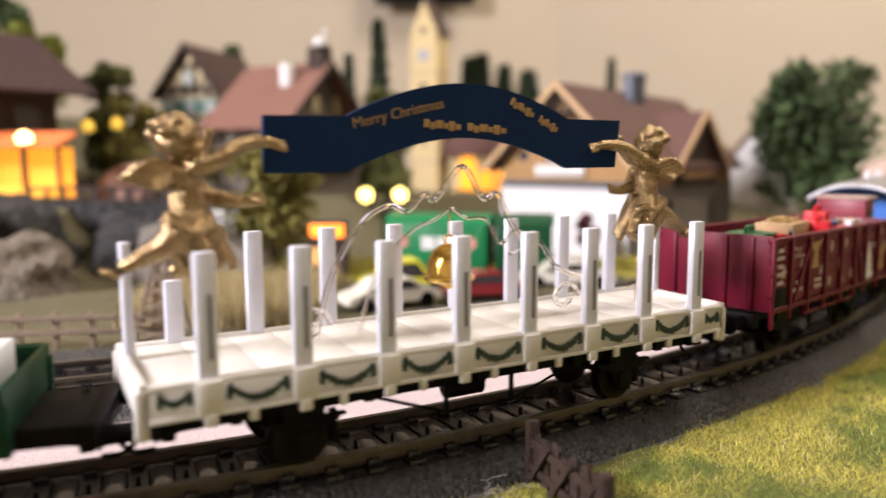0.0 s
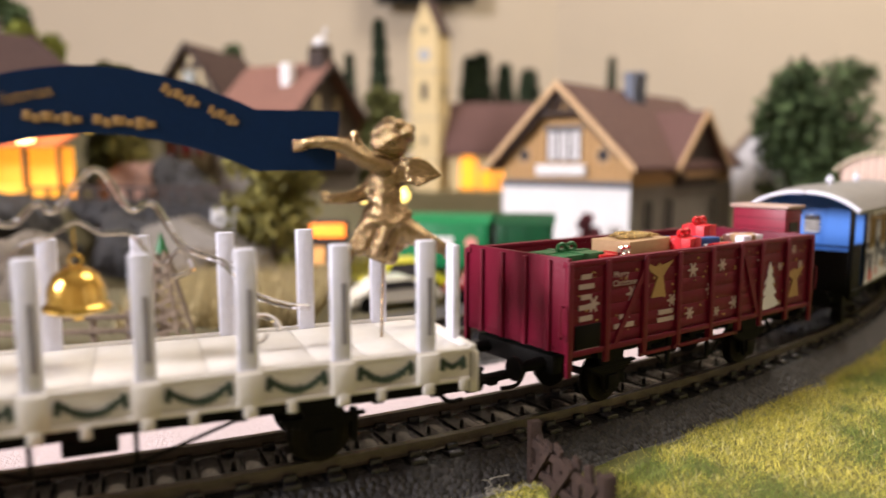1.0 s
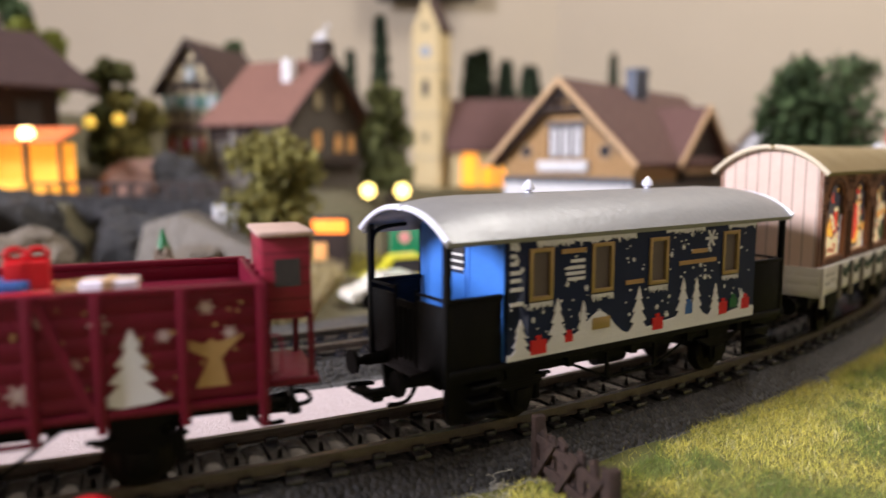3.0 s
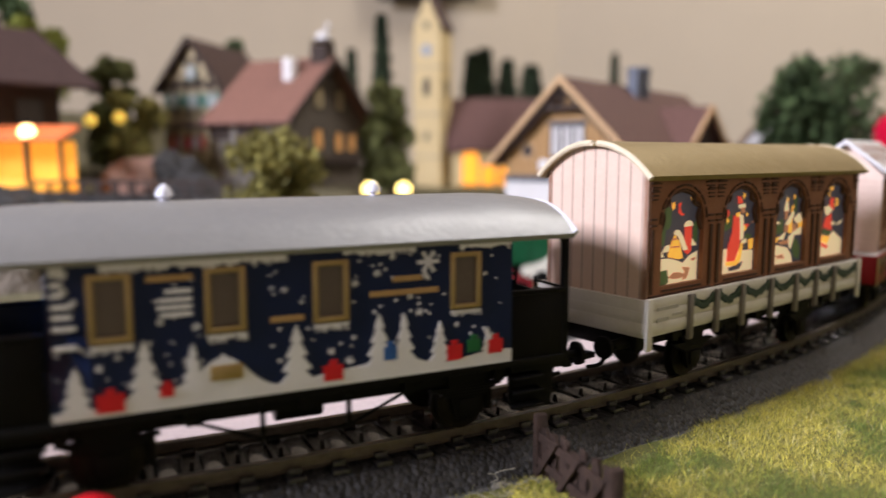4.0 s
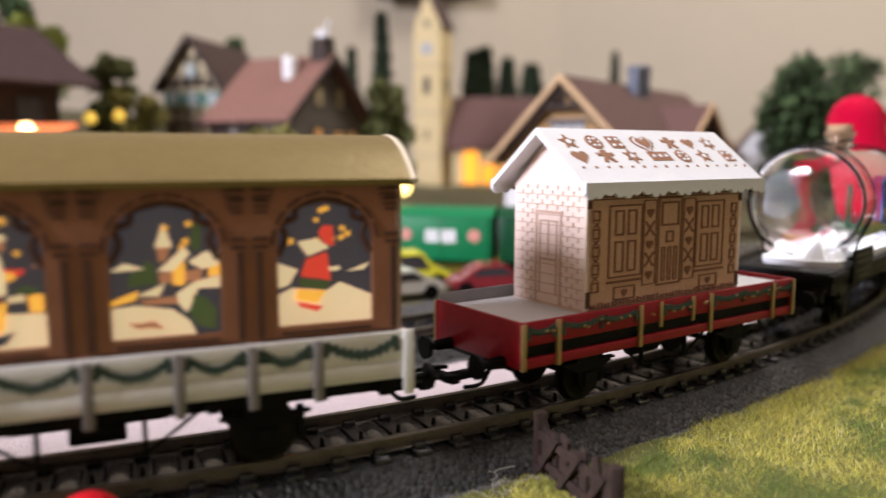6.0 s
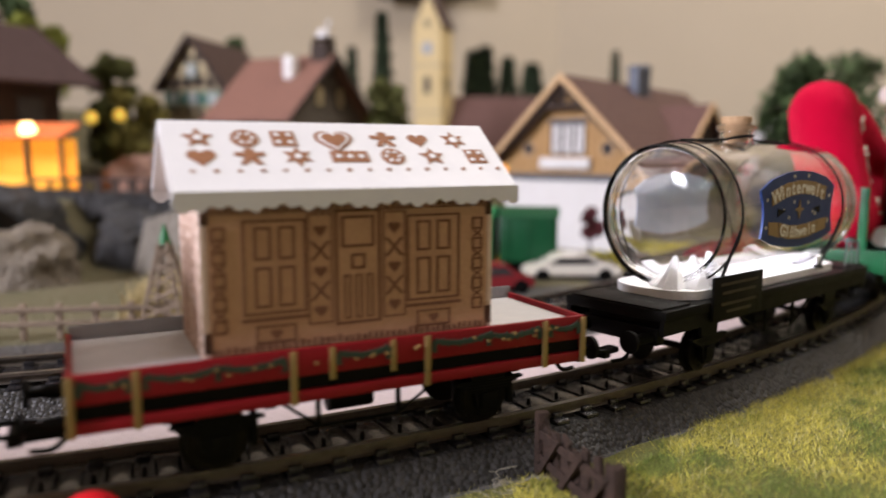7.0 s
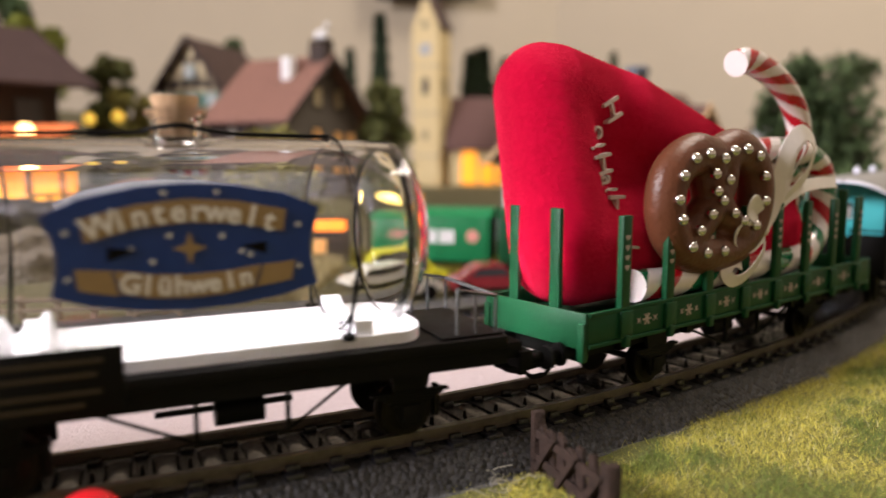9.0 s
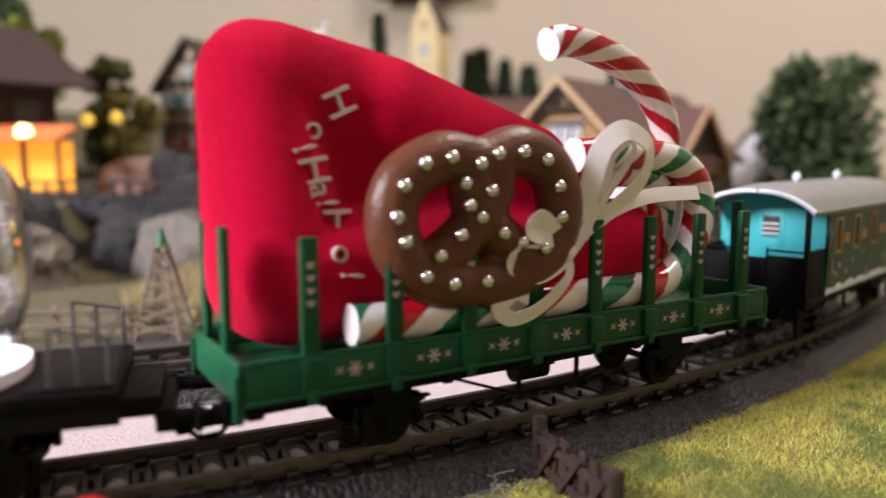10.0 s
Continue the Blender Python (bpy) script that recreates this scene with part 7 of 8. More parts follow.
def track(radius, name, label, s0, s1, near=True):
    """Curved model track: ballast shoulder, sleepers, two rails and a row of centre studs."""
    root = tagged(thing(name, label, "railway track"), kind="structure")
    R0 = radius
    a0, a1 = A0 + s0 / R0, A0 + s1 / R0
    n = 200

    def sweep(bm, prof):
        prev = None
        for i in range(n + 1):
            a = a0 + (a1 - a0) * i / n
            b = min(a, A1)
            run = (a - b) * R0
            row = [bm.verts.new((CX * 1000 + (R0 + o) * math.sin(b) + run * math.cos(b), CY * 1000 - (R0 + o) * math.cos(b) + run * math.sin(b), z)) for o, z in prof]
            if prev:
                for k in range(len(prof)):
                    bm.faces.new((prev[k], prev[(k + 1) % len(prof)], row[(k + 1) % len(prof)], row[k]))
            prev = row
        return bm
    part("roadbed", sweep(B(), [(-20, -9.3), (-13.5, -3.6), (13.5, -3.6), (20, -9.3)]), BALLAST, root)
    part("bed_strip", sweep(B(), [(-8.0, -3.3), (8.0, -3.3), (8.0, -3.75), (-8.0, -3.75)]), SLEEPER, root)
    for s in (-1, 1):
        c = s * 8.9
        part("rail", sweep(B(), [(c - 0.75, 0), (c + 0.75, 0), (c + 0.75, -0.8), (c + 0.3, -1.0), (c + 0.3, -2.1), (c + 1.2, -2.4), (c - 1.2, -2.4), (c - 0.3, -2.1), (c - 0.3, -1.0), (c - 0.75, -0.8)]), RAIL, root)
    bm = B()
    bx(bm, -1.8, 1.8, -12.8, 12.8, -3.9, -2.6, 0.25)
    for yy in (-8.9, 8.9):
        for s in (-1, 1):
            bx(bm, -1.3, 1.3, yy + s * 1.5 - 0.6, yy + s * 1.5 + 0.6, -2.6, -1.5, 0.15)
    me = mesh_of("sleeper", bm, SLEEPER)
    bm = B()
    cy(bm, (0, 0, -2.6), (0, 0, -1.2), 0.55, 0.35, n=8)
    stud = mesh_of("stud", bm, STEEL)
    # glossy humps added between the sleepers, curved to catch the left light as glints
    bm = B()
    arc = [(4.2 + 2.5 * math.cos(radians(q)), -3.6 + 1.0 * math.sin(radians(q))) for q in range(0, 181, 20)]
    prism(bm, arc, -7.4, 7.4)
    hump = mesh_of("glint_hump", bm, BEDPLASTIC)
    step = 8.4
    for i in range(int((s1 - s0) / step)):
        a = a0 + (i + 0.5) * step / R0
        b = min(a, A1)
        run = (a - b) * R0
        m = pose(CX + (R0 * math.sin(b) + run * math.cos(b)) * MM, CY - (R0 * math.cos(b) - run * math.sin(b)) * MM, 0, 0, 0, math.degrees(b))
        part("sleeper", me, SLEEPER, root, m=m)
        part("glint_hump", hump, BEDPLASTIC, root, m=m)
        if near:
            part("contact_stud", stud, STEEL, root, m=m)
    return root


def blades(name, label, mat, spots, n, hmin, hmax, width, seed, lean=0.6):
    """Fine static grass: one object of many blades. spots gives a random root point."""
    rnd = random.Random(seed)
    verts, faces = [], []
    for i in range(n):
        x, y, z = spots(rnd)
        h, a = rnd.uniform(hmin, hmax), rnd.uniform(0, 2 * math.pi)
        lx, ly = rnd.gauss(0, lean) * h, rnd.gauss(0, lean) * h
        wx, wy = math.cos(a) * width, math.sin(a) * width
        k = len(verts)
        verts += [(x - wx, y - wy, z - 0.2), (x + wx, y + wy, z - 0.2), (x + lx, y + ly, z + h)]
        faces.append((k, k + 1, k + 2))
    me = bpy.data.meshes.new(name)
    me.from_pydata([(a * MM, b * MM, c * MM) for a, b, c in verts], [], faces)
    me.materials.append(mat)
    return tagged(new(name, me), label, "grass", kind="stuff")


def bank_z(r):
    return -9.2 + 7.0 * sstep((r - 598) / 40)


def grass_bank():
    ring("grass_bank", 600, 760, -9.0, 1.0, TURF, "turf bank outside the curved track", -40, 75, wob=5.0, seed=3)

    def patch(a, r):
        return noise.noise(Vector((a * 22, r * 0.045, 4.0))) + 0.6 * noise.noise(Vector((a * 70, r * 0.13, 2.0))) + 0.011 * (r - 628)

    def sown(rnd, green):
        while True:
            a, r = bed(rnd)
            if (patch(a, r) + rnd.gauss(0, 0.2) > 0.1) == green:
                z = -9.0 + 10.0 * (r - 600) / 160 if r > 600 else -9.2
                return CX * 1000 + r * math.sin(a), CY * 1000 - r * math.cos(a), z

    def bed(rnd):
        a = radians(rnd.uniform(26, 66))
        f = rnd.random() ** 1.2
        edge = 598 + 6 * noise.noise(Vector((a * 30, 0.3, 0))) + 5 * noise.noise(Vector((a * 90, 1.3, 0))) + 9 * sstep((36 - math.degrees(a)) / 5)
        r = edge + (0 if rnd.random() > 0.22 else rnd.gauss(-1, 5)) + 62 * f
        return a, r
    blades("grass", "yellow-green static grass on the bank", GRASS, lambda q: sown(q, False), 95000, 0.5, 1.8, 0.06, 11, 0.85)
    blades("grass", "darker green static grass patches on the bank", GRASSGREEN, lambda q: sown(q, True), 75000, 0.6, 2.1, 0.06, 14, 0.8)
    blades("grass", "pale straw fibres strewn among the grass", GRASSPALE, lambda q: sown(q, False), 7000, 0.6, 1.8, 0.1, 15, 1.3)

    def dry(rnd):
        x, y = rnd.uniform(-128, -52), rnd.uniform(285, 390)
        return x, y, lie(x, y)
    blades("dry_grass", "pale dry reeds and grass inside the curve", DRYGRASS, dry, 9000, 4, 15, 0.5, 12, 0.25)

    def green(rnd):
        x, y = rnd.uniform(-120, 260), rnd.uniform(400, 480)
        return x, y, lie(x, y)
    blades("meadow_grass", "green meadow tufts before the station", GRASS, green, 9000, 2, 5, 0.5, 13, 0.4)


def room():
    def wall(name, p, q, z0, z1, label):
        d = Vector((q[0] - p[0], q[1] - p[1], 0))
        bm = B()
        bx(bm, 0, d.length, -20, 0, z0, z1)
        ob = new(name, mesh_of(name, bm, PLASTER))
        ob.matrix_world = pose(p[0] * MM, p[1] * MM, 0, 0, 0, math.degrees(math.atan2(d.y, d.x)))
        tagged(ob, label, "wall", kind="structure")
    wall("wall_north", (245, 1620), (-2000, 1480), -800, 1600, "cream painted room wall behind the layout")
    wall("wall_east", (1700, 900), (245, 1620), -800, 1600, "cream painted room wall meeting the corner")
    wall("wall_west", (-2000, 1480), (-2000, -1200), -800, 1600, "cream painted room wall")
    wall("wall_south", (-2000, -1200), (1700, -1200), -800, 1600, "cream painted room wall behind the viewer")
    wall("wall_south_east", (1700, -1200), (1700, 900), -800, 1600, "cream painted room wall")
    bm = B()
    bx(bm, -2100, 1800, -1300, 1700, 1600, 1620)
    tagged(new("ceiling", mesh_of("ceiling", bm, CEILING)), "plain pale ceiling", "ceiling", kind="structure")
    bm = B()
    bx(bm, -2100, 1800, -1300, 1700, -820, -800)
    tagged(new("floor", mesh_of("floor", bm, GREYWOOD)), "dark room floor below the layout", "floor", kind="structure")
    root = thing("wall_picture", "dark framed picture hung high on the wall", "picture", m=pose(-0.03, 1.55, 0.5))
    bm = B()
    bx(bm, -100, 100, -12, 0, -136, 120, 2)
    part("picture_frame", bm, BLACK, root)
    bm = B()
    bx(bm, -80, 80, -14, -11, -110, 100)
    part("picture_panel", bm, DARKGLASS, root)


def near_things():
    # field fence of weathered boards
    root = thing("field_fence", "weathered brown wooden fence panel beside the track", "fence", m=pose(0.0202, 0.1445, -0.0095, 0, 0, -71))
    rnd = random.Random(1)
    for k in range(7):
        x = 0.2 + 4.0 * k
        t = rnd.uniform(-1.4, 0.9)
        b = rnd.uniform(-0.35, 0.35)
        bm = B()
        prism(bm, [(x, -2), (x + 2.5, -2), (x + 2.7 + b, 4), (x + 2.5 + b * 2, 11.0 + t), (x + 1.7, 12.4 + t + rnd.uniform(-0.9, 0.5)), (x + 0.9, 11.6 + t), (x + 0.1 + b, 12.0 + t), (x - 0.15 + b, 6)], -0.5, 0.35)
        part("board", bm, FENCEWOOD, root)
    for z in (3.2, 8.4):
        bm = B()
        bx(bm, -0.8, 28.4, -1.3, -0.5, z, z + 1.8, 0.2)
        part("rail", bm, FENCEWOOD, root)
    for k in range(3):
        bm = B()
        xa = 0.6 + 8.6 * k
        prism(bm, [(xa, 2), (xa + 1.8, 2), (xa + 9.0, 10.8), (xa + 7.2, 10.8)], -1.9, -1.2)
        part("brace", bm, FENCEWOOD, root)
    for x in (-0.2, 27.6):
        bm = B()
        bx(bm, x - 1.0, x + 1.0, -1.6, 1.0, -2, 13.6, 0.35)
        part("post", bm, FENCEWOOD, root)
    bm = B()
    rnd = random.Random(7)
    for i in range(11):
        p = Vector((rnd.uniform(-9, 2), rnd.uniform(-4, 3), 0))
        pts = [p]
        for k in range(4):
            pts.append(pts[-1] + Vector((rnd.uniform(-2.4, 3.4), rnd.uniform(-1.6, 1.6), rnd.uniform(-0.3, 1.1))))
        tube(bm, smooth_line(pts, 3), 0.11, 4)
    solid("dry_roots", bm, surface("pale_fibre", (0.26, 0.24, 0.19)), "pale dry root fibres lying on the gravel", "dry twigs", m=pose(0.0175, 0.1395, -0.0088), kind="stuff")
    root = thing("red_marker", "red rounded knob standing close beside the rails", "track marker", m=pose(-0.0540, 0.1075, -0.0125))
    bm = B()
    cy(bm, (0, 0, 0), (0, 0, 12), 2.0, n=12)
    part("stem", bm, BLACK, root)
    bm = B()
    sp(bm, (0, 0, 12.4), (5.2, 5.2, 4.4), 20)
    part("knob", bm, REDGIFT, root)


def leafy(name, label, x, y, h, rw, mat, trunk=0.3, n=900, size=3.2, seed=1, lumps=9, group="trees of the village", z=None):
    """A tree: tapered trunk with limbs, and a crown of many small leaf tufts with gaps."""
    rnd = random.Random(seed)
    z = lie(x, y) - 1 if z is None else z
    root = thing(name, label, "tree", group, m=pose(x * MM, y * MM, z * MM))
    bm = B()
    tube(bm, smooth_line([(0, 0, 0), (rnd.uniform(-1, 1), 0, h * 0.3), (rnd.uniform(-2, 2), 1, h * 0.75)], 4), lambda f: max(0.5, h * 0.035 * (1 - 0.75 * f)), 8)
    cl = []
    for i in range(lumps):
        a = rnd.uniform(0, 2 * math.pi)
        f = rnd.random()
        q = Vector((math.cos(a) * rw * 0.62 * math.sqrt(rnd.random()), math.sin(a) * rw * 0.62 * math.sqrt(rnd.random()), h * (trunk + (1 - trunk) * (0.12 + 0.76 * f))))
        k = rw * rnd.uniform(0.34, 0.55) * (1.15 - 0.5 * f)
        cl.append((q, k))
        tube(bm, [(0, 0, min(q.z * 0.7, h * 0.6)), q * 0.6 + Vector((0, 0, q.z * 0.25)), q], lambda u: max(0.3, h * 0.012 * (1 - u)), 5)
    part("trunk", bm, BARK, root)
    verts, faces = [], []
    for i in range(n):
        q, k = rnd.choice(cl)
        d = Vector((rnd.gauss(0, 1), rnd.gauss(0, 1), rnd.gauss(0, 0.8)))
        p = q + d.normalized() * k * rnd.uniform(0.45, 1.08)
        u = Vector((rnd.gauss(0, 1), rnd.gauss(0, 1), rnd.gauss(0, 1))).normalized() * size * rnd.uniform(0.8, 1.7)
        w = u.orthogonal().normalized() * size * rnd.uniform(0.5, 1.1)
        b = len(verts)
        verts += [p - u * 0.5, p + w, p + u * 0.6, p - w]
        faces += [(b, b + 1, b + 2, b + 3)]
    me = bpy.data.meshes.new("crown")
    me.from_pydata([tuple(v * MM) for v in verts], [], faces)
    me.materials.append(mat)
    part("crown", me, mat, root)
    return root


def conifer(x, y, h, rw, seed=1, z=None, mat=None, label="slim dark green model fir tree"):
    rnd = random.Random(seed)
    z = lie(x, y) - 1 if z is None else z
    root = thing("fir_tree", label, "tree", "firs of the village", m=pose(x * MM, y * MM, z * MM))
    bm = B()
    cy(bm, (0, 0, 0), (0, 0, h * 0.95), h * 0.025, h * 0.005, n=7)
    part("trunk", bm, BARK, root)
    verts, faces = [], []
    for i in range(700):
        f = rnd.random() ** 0.8
        a = rnd.uniform(0, 2 * math.pi)
        r = rw * (1 - f) * (0.75 + 0.25 * math.sin(f * 60)) * rnd.uniform(0.5, 1.05) + 0.3
        p = Vector((math.cos(a) * r, math.sin(a) * r, h * (0.08 + 0.92 * f) - r * 0.3))
        u = Vector((math.cos(a), math.sin(a), -0.5)) * rw * 0.5
        w = Vector((-math.sin(a), math.cos(a), 0)) * rw * 0.3
        b = len(verts)
        verts += [p - u * 0.5, p + w, p + u * 0.7, p - w]
        faces.append((b, b + 1, b + 2, b + 3))
    me = bpy.data.meshes.new("crown")
    me.from_pydata([tuple(v * MM) for v in verts], [], faces)
    me.materials.append(mat or NEEDLE)
    part("crown", me, mat or NEEDLE, root)


def window(root, cx, cz, w, h, face, pane, frame_mat, out=-1, bars=True):
    """A framed window on a gable (face 'f', plane y) or side wall (face 's', plane x) at depth out."""
    def bb(bm, a, b, c, d, o0, o1):
        if face == "f":
            bx(bm, a, b, min(o0, o1), max(o0, o1), c, d)
        else:
            bx(bm, min(o0, o1), max(o0, o1), a, b, c, d)
    s = -1 if face == "f" else 1
    bm = B()
    t = max(0.8, w * 0.09)
    bb(bm, cx - w / 2, cx + w / 2, cz - h / 2, cz - h / 2 + t, out, out + s * 1.2), bb(bm, cx - w / 2, cx + w / 2, cz + h / 2 - t, cz + h / 2, out, out + s * 1.2)
    bb(bm, cx - w / 2, cx - w / 2 + t, cz - h / 2 + t, cz + h / 2 - t, out, out + s * 1.2), bb(bm, cx + w / 2 - t, cx + w / 2, cz - h / 2 + t, cz + h / 2 - t, out, out + s * 1.2)
    if bars:
        bb(bm, cx - t / 3, cx + t / 3, cz - h / 2 + t, cz + h / 2 - t, out, out + s * 1.0)
    win = part("window", bm, frame_mat, root)
    bm = B()
    bb(bm, cx - w / 2 + t / 2, cx + w / 2 - t / 2, cz - h / 2 + t / 2, cz + h / 2 - t / 2, out - s * 0.2, out + s * 0.4)
    part("pane", bm, pane, win)
    return win


def building(name, label, x, y, z, rz, w, l, hw, hr, wall, gable, roof, over=5.0, base=None, base_h=0.0, barge=None, group="houses of the village"):
    """A gabled house: its front gable faces local -y, the ridge runs back along y."""
    root = thing(name, label, "house", group, m=pose(x * MM, y * MM, z * MM, 0, 0, rz))
    b = base_h
    if base:
        bm = B()
        bx(bm, -w / 2 - 0.6, w / 2 + 0.6, -0.6, l + 0.6, -12, b)
        part("lower_wall", bm, base, root)
    bm = B()
    bx(bm, -w / 2, w / 2, 1, l, b if base else -12, hw)
    part("wall", bm, wall, root)
    for ya, yb in ((0.0, 1.4), (l - 1.4, l + 0.2)):
        bm = B()
        prism(bm, [(-w / 2, b if base else -12), (w / 2, b if base else -12), (w / 2, hw), (0, hr - 2), (-w / 2, hw)], ya, yb)
        part("gable", bm, gable, root)
    k = (hr - hw) / (w / 2)
    for s in (-1, 1):
        bm = B()
        prism(bm, [(0, hr), (s * (w / 2 + over), hw - k * over), (s * (w / 2 + over), hw - k * over - 2.4), (0, hr - 2.6)], -over * 1.3, l + over)
        part("roof", bm, roof, root)
        if barge:
            bm = B()
            prism(bm, [(0, hr + 0.8), (s * (w / 2 + over + 0.6), hw - k * over + 0.4), (s * (w / 2 + over + 0.6), hw - k * over - 4), (0, hr - 4.2)], -over * 1.3 - 1.6, -over * 1.3)
            part("barge_board", bm, barge, root)
    return root


def village():
    # station house
    r = building("station_house", "timbered station house with white lower walls and brown roof", 84, 507, -10, -39, 97.4, 200, 69, 117.4, TIMBER, TIMBER, TILES, 8.2, LIMEWASH, 48, BARGE)
    bm = B()
    bx(bm, -50.4, 50.4, -1.6, 0.4, 47, 51.4)
    part("belt_beam", bm, surface("slate_beam", (0.09, 0.1, 0.12)), r)
    for cx in (-8.2, 0.6, 9.4):
        window(r, cx, 75, 8.6, 21, "f", LIMEWASH, DARKBEAM, -0.2)
    bm = B()
    bx(bm, -13.6, 15.2, -2.2, 0, 85.6, 88.4, 0.3)
    part("window_head", bm, bpy.data.materials["slate_beam"], r)
    bm = B()
    bx(bm, -19.8, 18.4, -4, 0, 55, 62.4, 0.4)
    part("balcony", bm, LIMEWASH, r)
    for cx in (-30.4, 30):
        bm = B()
        cy(bm, (cx, -0.8, 68.6), (cx, 0.4, 68.6), 4.6, n=14)
        part("round_window", bm, DARKGLASS, r)
        bm = B()
        for a in range(16):
            t0, t1 = a * math.pi / 8, (a + 1) * math.pi / 8
            prism(bm, [(cx + q * math.cos(t), 68.6 + q * math.sin(t)) for q, t in ((4.4, t0), (5.6, t0), (5.6, t1), (4.4, t1))], -1.4, 0.2)
        part("round_frame", bm, BARGE, r)
    bm = B()
    for s in (-1, 1):
        prism(bm, [(s * 3, 108), (s * 3, 104.6), (s * 44, 66), (s * 47, 66)], -8, -6)
    bx(bm, -18, 18, -8, -6, 95, 98.4)
    bx(bm, -1.2, 1.2, -8, -6, 98.4, 110)
    part("gable_truss", bm, DARKBEAM, r)
    for k in range(24):
        x = -46 + 4 * k
        top = 117.4 - (117.4 - 69) / 48.7 * abs(x + 1.8) - 3.4
        if top > 62:
            bm = B()
            bx(bm, x + 0.15, x + 3.45, -0.35, 0.1, 51.6, top)
            part("board", bm, TIMBER, r)
    for yy in (26, 62, 152):
        window(r, yy, 26, 16, 26, "s", DARKGLASS, GREYSTONE, 49.6)
    bm = B()
    bx(bm, 48.4, 49.6, 0, 200, -8, 48)
    part("side_wall", bm, GREYSTONE, r)
    # side dormer gable
    bm = B()
    prism(bm, [(74, 46), (152, 46), (152, 60), (113, 96), (74, 60)], 36, 53, "yz")
    part("dormer", bm, DARKBEAM, r)
    bm = B()
    bx(bm, 53, 54, 82, 146, 52, 57)
    part("dormer_rail", bm, BARGE, r)
    for s in (-1, 1):
        bm = B()
        prism(bm, [(113, 102), (113 + s * 55, 59), (113 + s * 55, 56), (113, 99)], 4, 57, "yz")
        part("dormer_roof", bm, TILES, r)
        bm = B()
        prism(bm, [(113, 103), (113 + s * 56, 59.4), (113 + s * 56, 55), (113, 98)], 57, 58.8, "yz")
        part("barge_board", bm, BARGE, r)
    for yy, h in ((86, 131), (100, 132.4)):
        bm = B()
        bx(bm, 2, 10, yy, yy + 9, 100, h, 0.5)
        bx(bm, 1, 11, yy - 1, yy + 10, h - 4, h - 2, 0.4)
        part("chimney", bm, surface("slate_blue_chimney", (0.13, 0.15, 0.2)) if yy == 86 else bpy.data.materials["slate_blue_chimney"], r)

    # chapel with its tower
    root = thing("church_tower", "tall yellow plastered church tower with gabled top and clock", "church tower", m=pose(-0.012, 0.922, 0.012, 0, 0, -24))
    h = 17.5
    bm = B()
    bx(bm, -h, h, -h, h, -20, 194)
    prism(bm, [(-h, 194), (h, 194), (0, 230)], -h, h)
    part("shaft", bm, CHURCH, root)
    for s in (-1, 1):
        bm = B()
        prism(bm, [(0, 234), (s * (h + 2), 193), (s * (h + 2), 190), (0, 230.5)], -h + 1, h + 1.5)
        part("tower_roof", bm, TILESDARK, root)
    for z in (146, 91, 40):
        bm = B()
        bx(bm, -h - 0.8, h + 0.8, -h - 0.8, h + 0.8, z, z + 2)
        part("string_course", bm, surface("pale_stone_course", (0.5, 0.42, 0.28)) if z == 146 else bpy.data.materials["pale_stone_course"], root)
    bm = B()
    cy(bm, (0, -h - 1, 167), (0, -h + 0.4, 167), 7, n=20)
    part("clock_face", bm, LABELPALE, root)
    for z, w, q in ((124, 8, 20), (196, 5, 9), (66, 5, 10)):
        window(root, 0, z, w, q, "f", DARKGLASS, GREYSTONE, -h - 0.2)
        window(root, 0, z, w, q, "s", DARKGLASS, GREYSTONE, h + 0.2)
    root = thing("church", "yellow plastered church nave with lit arched windows and brown roof", "church", m=pose(-0.019, 0.9, 0.012))
    bm = B()
    bx(bm, 30, 150, 8, 70, -20, 56)
    part("nave", bm, CHURCH, root)
    bm = B()
    prism(bm, [(2, 50), (39, 113), (76, 50), (76, 47), (2, 47)], 24, 156, "yz")
    part("nave_roof", bm, TILES, root)
    for x, w, q in ((53, 19, 42), (75, 17, 26), (95, 14, 22), (114, 14, 22)):
        bm = B()
        a = [(x + w / 2 * math.cos(radians(t)), 7 + q - w / 2 + w / 2 * math.sin(radians(t))) for t in range(0, 181, 20)]
        prism(bm, [(x + w / 2, 7)] + a + [(x - w / 2, 7)], 6.8, 8.0)
        part("arched_window", bm, WINGLOW, root, "arched window lit from inside")
    bm = B()
    bx(bm, -70, 150, -30, -22, -24, -2, 1)
    solid("terrace_wall", bm, GREYSTONE, "low grey stone terrace wall before the church", "wall", m=pose(0.0, 0.9, 0.012))

    # barn-like house
    r = building("farmhouse", "stone farmhouse with broad pinkish tiled roof", -97, 618, 21.2, 64.5, 107.6, 66, 67.6, 113.3, GREYSTONE, GREYWOOD, TILESRED, 9, None, 0, DARKBEAM)
    for cx, cz, m in ((-8, 80, INFILL), (22, 80, INFILL), (-10, 47, DIMGLOW), (20, 45, DIMGLOW), (40, 45, DIMGLOW)):
        window(r, cx, cz, 12, 17, "f", m, DARKBEAM, -0.2)
    bm = B()
    bx(bm, -44, 50, -5, 0, 26, 33, 0.4)
    part("balcony", bm, DARKBEAM, r)
    # dark blocks stand in for the shade inside the open bays
    for yy, zz in ((36, 38), (62, 46)):
        bm = B()
        bx(bm, -54.4, -51, yy - 10, yy + 10, zz, 58)
        part("bay_shade", bm, DARKBEAM, r)
    bm = B()
    bx(bm, -24, -16, 14, 23, 76, 111, 0.5)
    part("chimney", bm, LIMEWASH, r)
    bm = B()
    bx(bm, -7, 7, -7, 8, 98, 122, 0.5)
